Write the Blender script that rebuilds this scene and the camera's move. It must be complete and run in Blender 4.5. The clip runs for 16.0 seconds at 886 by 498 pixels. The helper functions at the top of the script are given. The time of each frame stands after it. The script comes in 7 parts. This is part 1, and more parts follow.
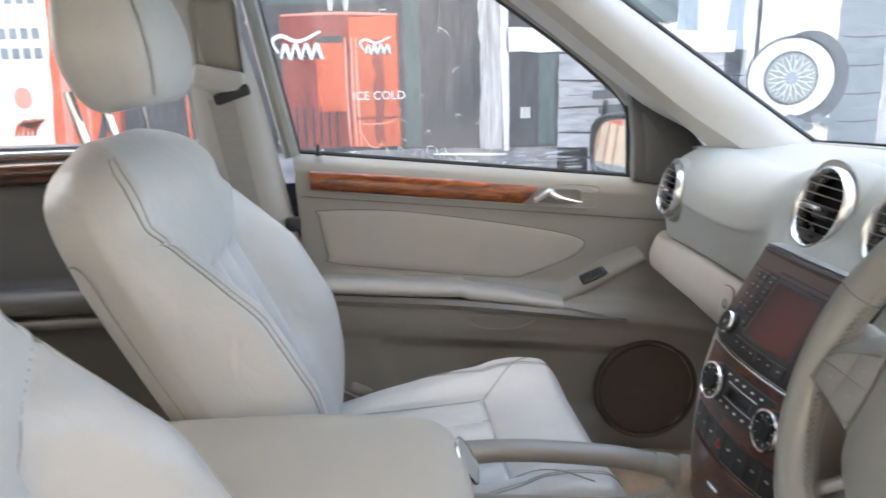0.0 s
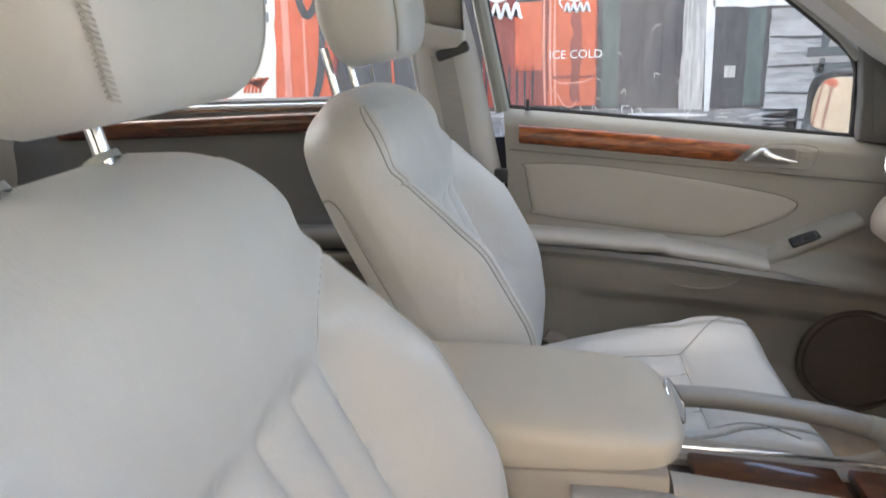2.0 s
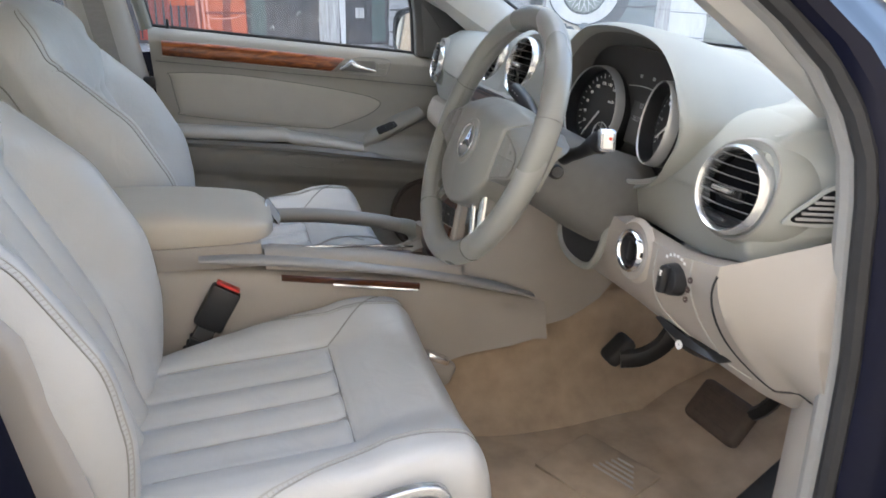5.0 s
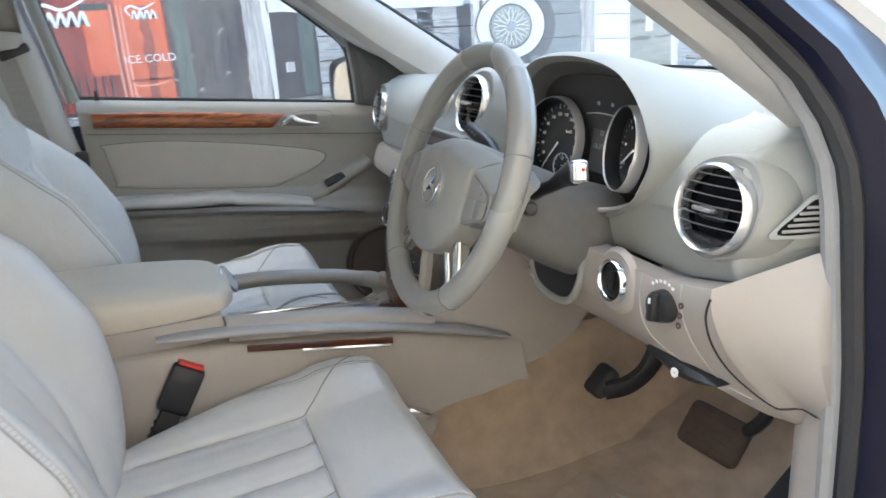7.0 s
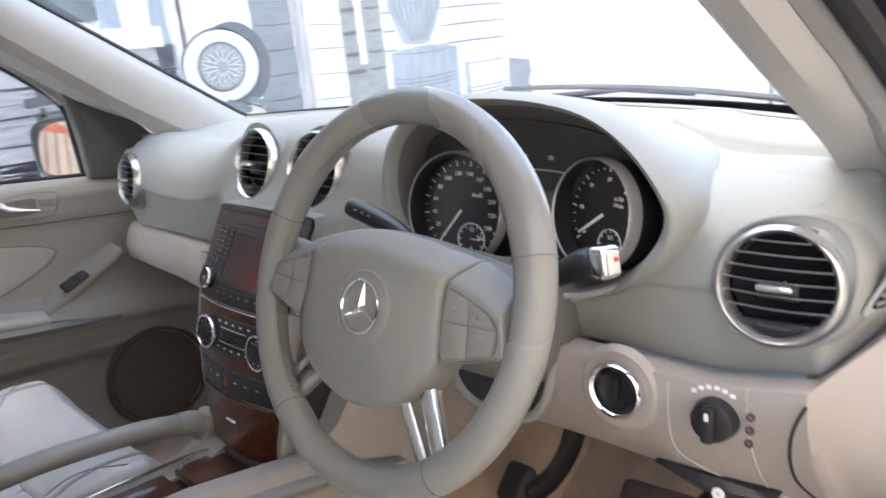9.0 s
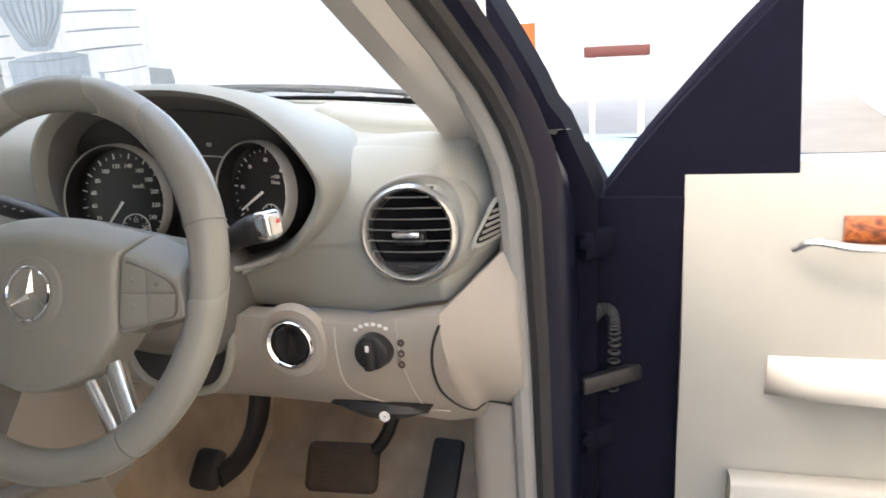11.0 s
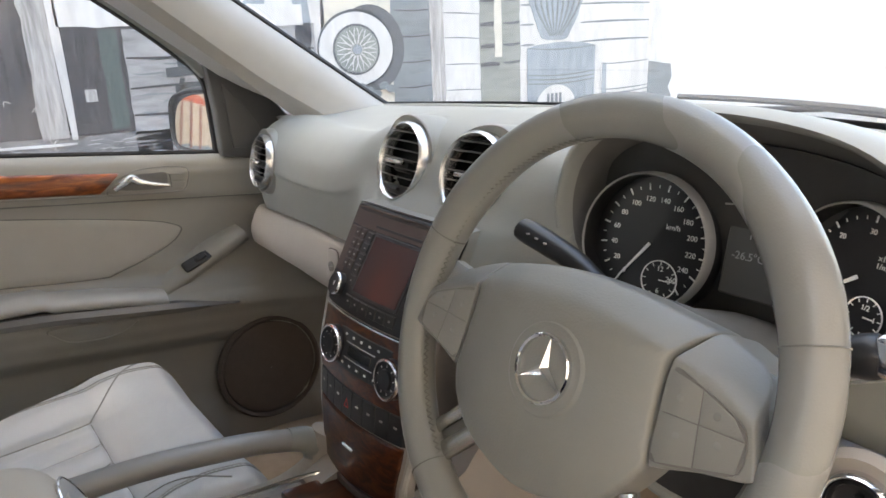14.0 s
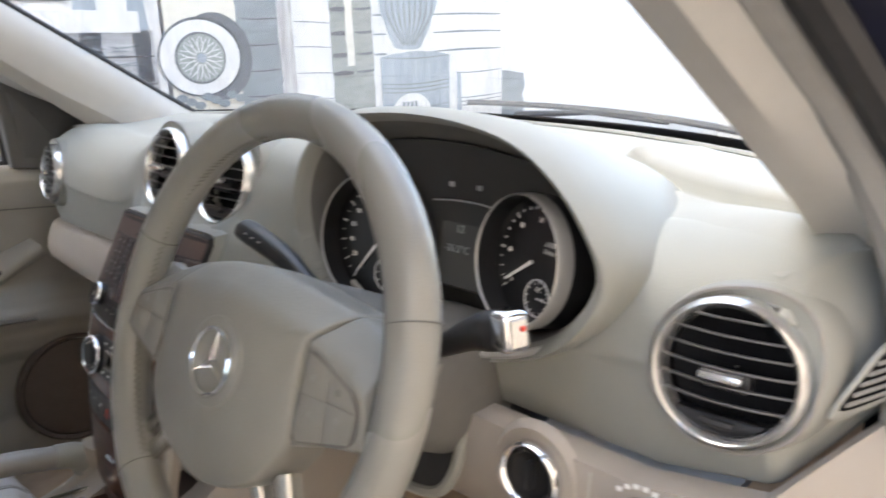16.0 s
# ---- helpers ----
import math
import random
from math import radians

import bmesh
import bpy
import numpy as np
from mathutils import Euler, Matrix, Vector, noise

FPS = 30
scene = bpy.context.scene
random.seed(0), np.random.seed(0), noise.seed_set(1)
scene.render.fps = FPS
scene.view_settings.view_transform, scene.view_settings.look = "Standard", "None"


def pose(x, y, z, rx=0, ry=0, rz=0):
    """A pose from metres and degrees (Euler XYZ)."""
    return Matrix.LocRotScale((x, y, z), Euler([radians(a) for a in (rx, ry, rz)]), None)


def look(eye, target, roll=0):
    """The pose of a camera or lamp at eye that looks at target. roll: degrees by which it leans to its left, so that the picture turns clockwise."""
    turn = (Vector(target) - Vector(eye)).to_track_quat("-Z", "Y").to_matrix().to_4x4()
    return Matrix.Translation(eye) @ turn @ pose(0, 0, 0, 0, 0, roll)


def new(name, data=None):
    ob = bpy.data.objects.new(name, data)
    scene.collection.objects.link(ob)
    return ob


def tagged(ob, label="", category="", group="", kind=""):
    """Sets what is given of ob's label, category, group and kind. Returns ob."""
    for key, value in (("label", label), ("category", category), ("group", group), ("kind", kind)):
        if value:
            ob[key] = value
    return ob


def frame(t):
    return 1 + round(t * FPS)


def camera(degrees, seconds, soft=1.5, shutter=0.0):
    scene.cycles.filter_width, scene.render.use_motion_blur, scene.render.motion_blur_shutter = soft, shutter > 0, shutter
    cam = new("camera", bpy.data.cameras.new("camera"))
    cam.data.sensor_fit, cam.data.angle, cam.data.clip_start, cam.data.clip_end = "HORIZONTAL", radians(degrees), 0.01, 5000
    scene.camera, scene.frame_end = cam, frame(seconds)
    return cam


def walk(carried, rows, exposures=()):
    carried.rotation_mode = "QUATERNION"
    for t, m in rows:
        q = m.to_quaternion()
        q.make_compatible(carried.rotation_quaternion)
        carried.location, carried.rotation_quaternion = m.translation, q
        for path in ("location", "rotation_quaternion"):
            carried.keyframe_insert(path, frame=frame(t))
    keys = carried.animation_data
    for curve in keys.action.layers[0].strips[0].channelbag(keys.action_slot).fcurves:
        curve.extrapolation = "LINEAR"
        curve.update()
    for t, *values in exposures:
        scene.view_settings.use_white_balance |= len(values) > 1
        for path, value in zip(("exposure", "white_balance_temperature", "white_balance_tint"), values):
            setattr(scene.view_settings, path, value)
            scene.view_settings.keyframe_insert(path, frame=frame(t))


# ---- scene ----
cam = camera(61.9, 16.0, soft=1.6, shutter=0.35)
# seconds, eye, turn about x, y, z. x: the car's nose, y: its left side, z: up
PATH = [
    (0.0, -0.3905, -0.7620, 1.3499, 75.75, 1.32, -5.80),
    (0.5, -0.4328, -0.7782, 1.3629, 77.00, 1.98, 0.39),
    (1.0, -0.4601, -0.8006, 1.3638, 76.99, 2.13, 5.36),
    (1.5, -0.4616, -0.8266, 1.3544, 75.36, 2.03, 8.04),
    (2.0, -0.4488, -0.8369, 1.3444, 73.33, 2.18, 7.93),
    (2.5, -0.4052, -0.8463, 1.3141, 69.93, 0.17, 5.79),
    (3.0, -0.3426, -0.8723, 1.3240, 70.15, -0.77, 3.11),
    (3.5, -0.3543, -1.0255, 1.3347, 74.22, 0.80, -7.83),
    (4.0, -0.4125, -1.2017, 1.3230, 70.18, 0.46, -17.79),
    (4.5, -0.3886, -1.2875, 1.3245, 70.47, -0.85, -16.24),
    (5.0, -0.3502, -1.3644, 1.3192, 69.47, -1.08, -15.71),
    (5.2, -0.3420, -1.3820, 1.3145, 69.15, -1.51, -15.56),
    (6.25, -0.3580, -1.3970, 1.3180, 71.50, 1.20, -16.00),
    (7.3, -0.3710, -1.2424, 1.3132, 72.47, 4.06, -25.72),
    (7.5, -0.3612, -1.1953, 1.3059, 71.39, 3.98, -29.41),
    (8.0, -0.2989, -1.0265, 1.3164, 73.54, 4.96, -37.76),
    (8.5, -0.3152, -0.9170, 1.3208, 74.90, 3.28, -38.03),
    (9.0, -0.4147, -0.8765, 1.3323, 73.04, 5.73, -46.31),
    (9.5, -0.4836, -0.8891, 1.3216, 71.40, 4.83, -57.58),
    (9.7, -0.4919, -0.9009, 1.3095, 70.89, 4.82, -62.19),
    (10.75, -0.5130, -0.9355, 1.3130, 71.50, 3.80, -73.50),
    (11.8, -0.4212, -0.8783, 1.3323, 73.33, 2.79, -59.65),
    (12.0, -0.3861, -0.8553, 1.3259, 73.26, 1.99, -54.82),
    (12.5, -0.3180, -0.7936, 1.3256, 74.08, 1.25, -47.15),
    (13.0, -0.3243, -0.7428, 1.3211, 73.55, 1.29, -41.93),
    (13.5, -0.3545, -0.7188, 1.3258, 73.02, 1.74, -38.03),
    (14.0, -0.3659, -0.7171, 1.3298, 73.23, 2.23, -36.94),
    (14.5, -0.3668, -0.7189, 1.3311, 73.31, 2.68, -36.91),
    (15.0, -0.3589, -0.7424, 1.3232, 73.13, 2.25, -36.74),
    (15.5, -0.3236, -0.7843, 1.3235, 72.79, 2.48, -40.06),
    (16.0, -0.2637, -0.8440, 1.3206, 73.64, 1.79, -45.86),
]
# stops, kelvin and tint along the way
LIGHT = [(0.0, 4.18, 7150, 7), (1.5, 4.02, 7000, 6), (2.5, 3.86, 7900, 8), (3.5, 3.74, 7100, 7), (5.0, 3.74, 6800, 5), (7.5, 4.02, 6600, 2), (8.0, 4.04, 6900, 5), (9.5, 3.95, 7000, 10), (12.5, 3.62, 8000, 5), (14.5, 3.76, 7600, 9), (16.0, 3.78, 7500, 9)]
walk(cam, [(r[0], pose(*r[1:])) for r in PATH], LIGHT)

# ---- world and light ----
world = bpy.data.worlds.new("overcast_sky")
scene.world = world
world.use_nodes = True
wn = world.node_tree
sky = wn.nodes.new("ShaderNodeTexSky")
sky.sky_type = "NISHITA"
sky.sun_disc = False
sky.sun_elevation = radians(50)
sky.sun_rotation = radians(-39)
sky.dust_density = 2.6
sky.air_density = 0.8
wn.nodes["Background"].inputs["Strength"].default_value = 0.15
wn.links.new(sky.outputs[0], wn.nodes["Background"].inputs["Color"])
sun = new("sun", bpy.data.lights.new("sun", "SUN"))
sun.data.energy, sun.data.angle, sun.data.color = 0.15, radians(4), (1, 0.97, 0.93)
sun.matrix_world = look((-4.0, 5.0, 7.6), (0, 0, 0))

# ---- materials ----
def material(name, base, rough=0.5, metal=0.0, var=0.08, scale=30.0, bump=0.0, bump_scale=200.0, coat=0.0, spec=0.5, stretch=None, wear=0.0, crease=0.0):
    """A surface with colour drift at two scales and a fine relief."""
    m = bpy.data.materials.new(name)
    m.use_nodes = True
    nt = m.node_tree
    b = nt.nodes["Principled BSDF"]
    b.inputs["Roughness"].default_value = rough
    b.inputs["Metallic"].default_value = metal
    b.inputs["Specular IOR Level"].default_value = spec
    b.inputs["Coat Weight"].default_value = coat
    b.inputs["Coat Roughness"].default_value = 0.06
    tc = nt.nodes.new("ShaderNodeTexCoord")
    vec = tc.outputs["Object"]
    if stretch:
        mp = nt.nodes.new("ShaderNodeMapping")
        mp.inputs["Scale"].default_value = stretch
        nt.links.new(vec, mp.inputs["Vector"])
        vec = mp.outputs["Vector"]
    n1 = nt.nodes.new("ShaderNodeTexNoise")
    n1.inputs["Scale"].default_value = scale
    n1.inputs["Detail"].default_value = 6
    n2 = nt.nodes.new("ShaderNodeTexNoise")
    n2.inputs["Scale"].default_value = scale / 7
    n2.inputs["Detail"].default_value = 3
    for n in (n1, n2):
        nt.links.new(vec, n.inputs["Vector"])
    add = nt.nodes.new("ShaderNodeMath")
    add.operation = "ADD"
    nt.links.new(n1.outputs["Fac"], add.inputs[0])
    nt.links.new(n2.outputs["Fac"], add.inputs[1])
    ramp = nt.nodes.new("ShaderNodeMapRange")
    ramp.inputs["From Min"].default_value, ramp.inputs["From Max"].default_value = 0.6, 1.4
    ramp.inputs["To Min"].default_value, ramp.inputs["To Max"].default_value = 1 - var, 1 + var
    nt.links.new(add.outputs[0], ramp.inputs["Value"])
    mul = nt.nodes.new("ShaderNodeVectorMath")
    mul.operation = "SCALE"
    mul.inputs[0].default_value = base
    nt.links.new(ramp.outputs[0], mul.inputs["Scale"])
    nt.links.new(mul.outputs[0], b.inputs["Base Color"])
    if wear:
        rr = nt.nodes.new("ShaderNodeMapRange")
        rr.inputs["From Min"].default_value, rr.inputs["From Max"].default_value = 0.35, 0.65
        rr.inputs["To Min"].default_value, rr.inputs["To Max"].default_value = rough - wear, rough + wear
        nt.links.new(n2.outputs["Fac"], rr.inputs["Value"])
        nt.links.new(rr.outputs[0], b.inputs["Roughness"])
    if bump:
        v = nt.nodes.new("ShaderNodeTexVoronoi")
        v.inputs["Scale"].default_value = bump_scale
        nt.links.new(tc.outputs["Object"], v.inputs["Vector"])
        bp = nt.nodes.new("ShaderNodeBump")
        bp.inputs["Strength"].default_value = bump
        bp.inputs["Distance"].default_value = 0.0003
        nt.links.new(v.outputs["Distance"], bp.inputs["Height"])
        nt.links.new(bp.outputs[0], b.inputs["Normal"])
        if crease:
            # soft folds and dents of stretched hide
            fold = nt.nodes.new("ShaderNodeTexNoise")
            fold.inputs["Scale"].default_value, fold.inputs["Detail"].default_value, fold.inputs["Distortion"].default_value = 13.0, 4.0, 1.8
            nt.links.new(tc.outputs["Object"], fold.inputs["Vector"])
            soft = nt.nodes.new("ShaderNodeBump")
            soft.inputs["Strength"].default_value = crease
            soft.inputs["Distance"].default_value = 0.01
            nt.links.new(fold.outputs["Fac"], soft.inputs["Height"])
            nt.links.new(soft.outputs[0], bp.inputs["Normal"])
    return m


LEATHER = material("light_leather", (0.49, 0.487, 0.472), 0.37, var=0.06, scale=14, bump=0.25, bump_scale=620, wear=0.08, crease=0.16)
ARM_LEATHER = material("beige_armrest_leather", (0.50, 0.455, 0.385), 0.45, var=0.05, scale=14, bump=0.25, bump_scale=620, wear=0.06, crease=0.08)
LEATHER_SEAM = material("seam_thread", (0.40, 0.385, 0.345), 0.7, scale=300)
SEAM_LINE = material("dark_seam_thread", (0.27, 0.26, 0.235), 0.7, scale=300)
DASH = material("grey_green_dash_skin", (0.28, 0.285, 0.262), 0.5, var=0.04, scale=25, bump=0.35, bump_scale=520, wear=0.05, spec=0.35)
# also carries the shade on the rear door's panel and armrest
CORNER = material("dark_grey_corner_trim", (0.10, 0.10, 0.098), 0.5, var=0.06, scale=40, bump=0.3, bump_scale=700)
BEIGE = material("beige_hard_trim", (0.34, 0.308, 0.272), 0.5, var=0.04, scale=20, bump=0.25, bump_scale=700, wear=0.05)
DOOR_SKIN = material("door_skin", (0.275, 0.262, 0.232), 0.5, var=0.05, scale=18, bump=0.3, bump_scale=560, wear=0.05)
DOOR_INSET = material("door_inset_leather", (0.375, 0.352, 0.31), 0.5, var=0.05, scale=16, bump=0.3, bump_scale=560)
# paler than the door inset: reflected sky put into the armrest's colour
ARM_PAD = material("smooth_armrest_skin", (0.40, 0.385, 0.35), 0.32, var=0.05, scale=20, bump=0.15, bump_scale=560)
PILLAR = material("pillar_trim", (0.40, 0.388, 0.36), 0.6, var=0.04, scale=40, bump=0.2, bump_scale=900)
SEAL_CLOTH = material("taupe_seal_cloth", (0.27, 0.26, 0.245), 0.8, var=0.06, scale=90, bump=0.3, bump_scale=900)
HEADLINER = material("headliner_cloth", (0.55, 0.52, 0.46), 0.9, var=0.05, scale=120, bump=0.3, bump_scale=1200)
WHEEL_SKIN = material("wheel_leather", (0.235, 0.235, 0.218), 0.30, var=0.05, scale=30, bump=0.3, bump_scale=700, wear=0.08)
HUB_SKIN = material("wheel_hub_vinyl", (0.225, 0.222, 0.202), 0.38, var=0.04, scale=30, bump=0.4, bump_scale=520)
DOOR_RAIL = material("door_rail_grey", (0.17, 0.16, 0.148), 0.35, 0.3, var=0.05, scale=60)
RAIL = material("rail_grey", (0.25, 0.24, 0.225), 0.42, 0.15, var=0.04, scale=60)
SILVER = material("silver_paint", (0.66, 0.66, 0.65), 0.24, 0.85, var=0.04, scale=60)
FLANK = material("flank_rail_grey", (0.30, 0.295, 0.29), 0.38, 0.2, var=0.04, scale=60)
SLAT_GREY = material("grey_slats", (0.10, 0.10, 0.098), 0.45, var=0.08, scale=80, spec=0.3)
SLAT = material("matt_black_slats", (0.007, 0.007, 0.008), 0.45, var=0.1, scale=80, spec=0.08)
RIM_SEAM = material("dark_wheel_seam", (0.14, 0.138, 0.125), 0.7, scale=300)
STITCH = material("grey_wheel_thread", (0.19, 0.188, 0.172), 0.7, scale=300)
GAUGE_RING = material("satin_gauge_ring", (0.46, 0.46, 0.45), 0.32, 0.5, var=0.04, scale=60)
CHROME = material("chrome", (0.82, 0.83, 0.85), 0.12, 1.0, var=0.02, scale=60)
STEEL = material("brushed_spoke", (0.62, 0.61, 0.58), 0.24, 1.0, var=0.06, scale=40, stretch=(1, 1, 12))
BLACK = material("black_plastic", (0.014, 0.014, 0.015), 0.4, var=0.15, scale=80, bump=0.15, bump_scale=900)
RUBBER = material("black_rubber", (0.02, 0.02, 0.021), 0.65, var=0.2, scale=90)
SLEEVE = material("dark_grey_sleeve", (0.13, 0.128, 0.120), 0.6, var=0.1, scale=60, bump=0.2, bump_scale=800)
GAUGE = material("gauge_face", (0.009, 0.009, 0.010), 0.3, var=0.1, scale=60)
BROWN_PLASTIC = material("dark_brown_console", (0.075, 0.05, 0.042), 0.4, var=0.1, scale=60)
CARPET = material("tan_carpet", (0.35, 0.265, 0.185), 0.95, var=0.28, scale=22, bump=0.9, bump_scale=420)
RED = material("red_button", (0.6, 0.035, 0.02), 0.4, scale=50)
OPAQUE_PANE = material("opaque_rear_pane", (0.012, 0.013, 0.014), 0.08, var=0.02, scale=20)
GREY_MARK = material("grey_marking", (0.30, 0.29, 0.28), 0.5, scale=60)
KEY_BROWN = material("brown_black_key", (0.040, 0.030, 0.026), 0.42, var=0.1, scale=60)
GAUGE_GLASS_DARK = material("dark_display", (0.010, 0.010, 0.011), 0.15, var=0.05, scale=20)
WHITE_MARK = material("white_marking", (0.75, 0.75, 0.73), 0.5, scale=60)
# shaded copy of NAVY, sky sheen taken out, for hinge zone and open door
SHADED_NAVY = material("shaded_navy_paint", (0.006, 0.006, 0.012), 0.8, var=0.2, scale=60, spec=0.05)
NAVY = material("navy_car_paint", (0.004, 0.005, 0.015), 0.32, 0.0, var=0.15, scale=120, coat=0.1, spec=0.2)
BELT = material("grey_belt_webbing", (0.27, 0.265, 0.25), 0.7, var=0.1, scale=250, stretch=(1, 1, 4))
SCREEN = material("dark_screen", (0.058, 0.030, 0.027), 0.16, var=0.05, scale=20)
# brown darkened to carry the shade low on the door
SPEAKER = material("speaker_mesh", (0.095, 0.074, 0.060), 0.7, var=0.12, scale=300, bump=0.8, bump_scale=420)


def wood_material(name, k):
    m = material(name, (0.2, 0.055, 0.015), 0.32, coat=0.45, var=0.3, scale=20, spec=0.3)
    nt = m.node_tree
    b = nt.nodes["Principled BSDF"]
    tc = nt.nodes.new("ShaderNodeTexCoord")
    mp = nt.nodes.new("ShaderNodeMapping")
    mp.inputs["Scale"].default_value = (7, 20, 46)
    nt.links.new(tc.outputs["Object"], mp.inputs["Vector"])
    n = nt.nodes.new("ShaderNodeTexNoise")
    n.inputs["Scale"].default_value, n.inputs["Detail"].default_value, n.inputs["Distortion"].default_value = 1.6, 8, 1.6
    nt.links.new(mp.outputs[0], n.inputs["Vector"])
    r = nt.nodes.new("ShaderNodeValToRGB")
    r.color_ramp.elements[0].position, r.color_ramp.elements[0].color = 0.28, (0.030 * k, 0.007 * k, 0.003 * k, 1)
    r.color_ramp.elements[1].position, r.color_ramp.elements[1].color = 0.74, (0.33 * k, 0.10 * k, 0.022 * k, 1)
    e = r.color_ramp.elements.new(0.5)
    e.color = (0.17 * k, 0.040 * k, 0.009 * k, 1)
    nt.links.new(n.outputs["Fac"], r.inputs["Fac"])
    nt.links.new(r.outputs["Color"], b.inputs["Base Color"])
    return m


WOOD = wood_material("burl_walnut", 1.2)
DARK_WOOD = wood_material("dark_walnut", 0.38)


def glass_material(name, haze, tint=(1, 1, 1)):
    """A thin pane: clear, with a mirror sheen and an even haze in place of veiling glare."""
    m = bpy.data.materials.new(name)
    m.use_nodes = True
    nt = m.node_tree
    for n in list(nt.nodes):
        nt.nodes.remove(n)
    out = nt.nodes.new("ShaderNodeOutputMaterial")
    clear = nt.nodes.new("ShaderNodeBsdfTransparent")
    clear.inputs["Color"].default_value = (*tint, 1)
    gloss = nt.nodes.new("ShaderNodeBsdfGlossy")
    gloss.inputs["Roughness"].default_value = 0.02
    lw = nt.nodes.new("ShaderNodeLayerWeight")
    lw.inputs["Blend"].default_value = 0.5
    pw = nt.nodes.new("ShaderNodeMath")
    pw.operation = "POWER"
    pw.inputs[1].default_value = 4.5
    nt.links.new(lw.outputs["Facing"], pw.inputs[0])
    fr = nt.nodes.new("ShaderNodeMapRange")
    fr.inputs["To Min"].default_value, fr.inputs["To Max"].default_value = 0.05, 0.9
    nt.links.new(pw.outputs[0], fr.inputs["Value"])
    mx = nt.nodes.new("ShaderNodeMixShader")
    nt.links.new(fr.outputs[0], mx.inputs[0])
    nt.links.new(clear.outputs[0], mx.inputs[1])
    nt.links.new(gloss.outputs[0], mx.inputs[2])
    # pale translucent share that imitates glare on the pane
    veil = nt.nodes.new("ShaderNodeBsdfTranslucent")
    veil.inputs["Color"].default_value = (0.95, 0.97, 1, 1)
    mx2 = nt.nodes.new("ShaderNodeMixShader")
    mx2.inputs[0].default_value = haze
    nt.links.new(mx.outputs[0], mx2.inputs[1])
    nt.links.new(veil.outputs[0], mx2.inputs[2])
    nt.links.new(mx2.outputs[0], out.inputs[0])
    return m


GLASS = glass_material("side_glass", 0.045, (0.93, 0.96, 0.95))
SHIELD = glass_material("windscreen_glass", 0.045, (0.86, 0.89, 0.87))


# ---- building blocks ----
V = Vector


def thing(name, at, label="", category="", group="", kind=""):
    ob = new(name)
    ob.empty_display_size = 0.05
    ob.location = at
    return tagged(ob, label, category, group, kind)


def mesh_object(name, bm, mat, sharp=35):
    bmesh.ops.recalc_face_normals(bm, faces=bm.faces)
    me = bpy.data.meshes.new(name)
    bm.to_mesh(me)
    bm.free()
    me.materials.append(mat)
    me.polygons.foreach_set("use_smooth", [True] * len(me.polygons))
    me.set_sharp_from_angle(angle=radians(sharp))
    return new(name, me)


def whole_place(ob):
    m = Matrix.Identity(4)
    chain = []
    while ob is not None:
        chain.append(ob)
        ob = ob.parent
    for o in reversed(chain):
        m = m @ (o.matrix_parent_inverse if o.parent else Matrix.Identity(4)) @ Matrix.LocRotScale(o.location, o.rotation_euler, o.scale)
    return m


def part(name, bm, mat, parent, label="", sharp=35):
    """One mesh under a thing or a part; its vertices are in world metres."""
    ob = mesh_object(name, bm, mat, sharp)
    ob.parent = parent
    ob.matrix_parent_inverse = whole_place(parent).inverted()
    return tagged(ob, label)


def solo(name, bm, mat, label="", category="", kind="", group="", sharp=35):
    return tagged(mesh_object(name, bm, mat, sharp), label, category, group, kind)


def loft(rings, closed=True, caps=True, bm=None):
    """Skin a row of rings of equally many points."""
    bm = bm or bmesh.new()
    vs = [[bm.verts.new(p) for p in r] for r in rings]
    n = len(rings[0])
    for a, b in zip(vs, vs[1:]):
        for i in range(n if closed else n - 1):
            j = (i + 1) % n
            bm.faces.new((a[i], a[j], b[j], b[i]))
    if caps and closed:
        bm.faces.new(vs[0][::-1])
        bm.faces.new(vs[-1])
    return bm


def sheet(fn, nu, nv, thick=0.0, away=None, bm=None):
    """A grid fn(u, v) -> point, u and v from 0 to 1; with thick, a back side moved by away and closed edges."""
    bm = bm or bmesh.new()
    g = [[V(fn(i / nu, j / nv)) for j in range(nv + 1)] for i in range(nu + 1)]
    f = [[bm.verts.new(p) for p in r] for r in g]
    for i in range(nu):
        for j in range(nv):
            bm.faces.new((f[i][j], f[i + 1][j], f[i + 1][j + 1], f[i][j + 1]))
    if thick:
        d = V(away).normalized() * thick
        k = [[bm.verts.new(p + d) for p in r] for r in g]
        for i in range(nu):
            for j in range(nv):
                bm.faces.new((k[i][j], k[i][j + 1], k[i + 1][j + 1], k[i + 1][j]))
        for i in range(nu):
            bm.faces.new((f[i][0], k[i][0], k[i + 1][0], f[i + 1][0]))
            bm.faces.new((f[i][nv], f[i + 1][nv], k[i + 1][nv], k[i][nv]))
        for j in range(nv):
            bm.faces.new((f[0][j], f[0][j + 1], k[0][j + 1], k[0][j]))
            bm.faces.new((f[nu][j], k[nu][j], k[nu][j + 1], f[nu][j + 1]))
    return bm


def spline(pts, n, closed=False):
    """n points along a smooth curve through pts."""
    pts = [V(p) for p in pts]
    m = len(pts)
    out = []
    segs = m if closed else m - 1
    for k in range(n):
        t = k / n * segs if closed else k / (n - 1) * segs
        i = min(int(t), segs - 1)
        f = t - i
        if closed:
            p0, p1, p2, p3 = (pts[(i + q) % m] for q in (-1, 0, 1, 2))
        else:
            p1, p2 = pts[i], pts[i + 1]
            p0 = pts[i - 1] if i else p1 * 2 - p2
            p3 = pts[i + 2] if i + 2 < m else p2 * 2 - p1
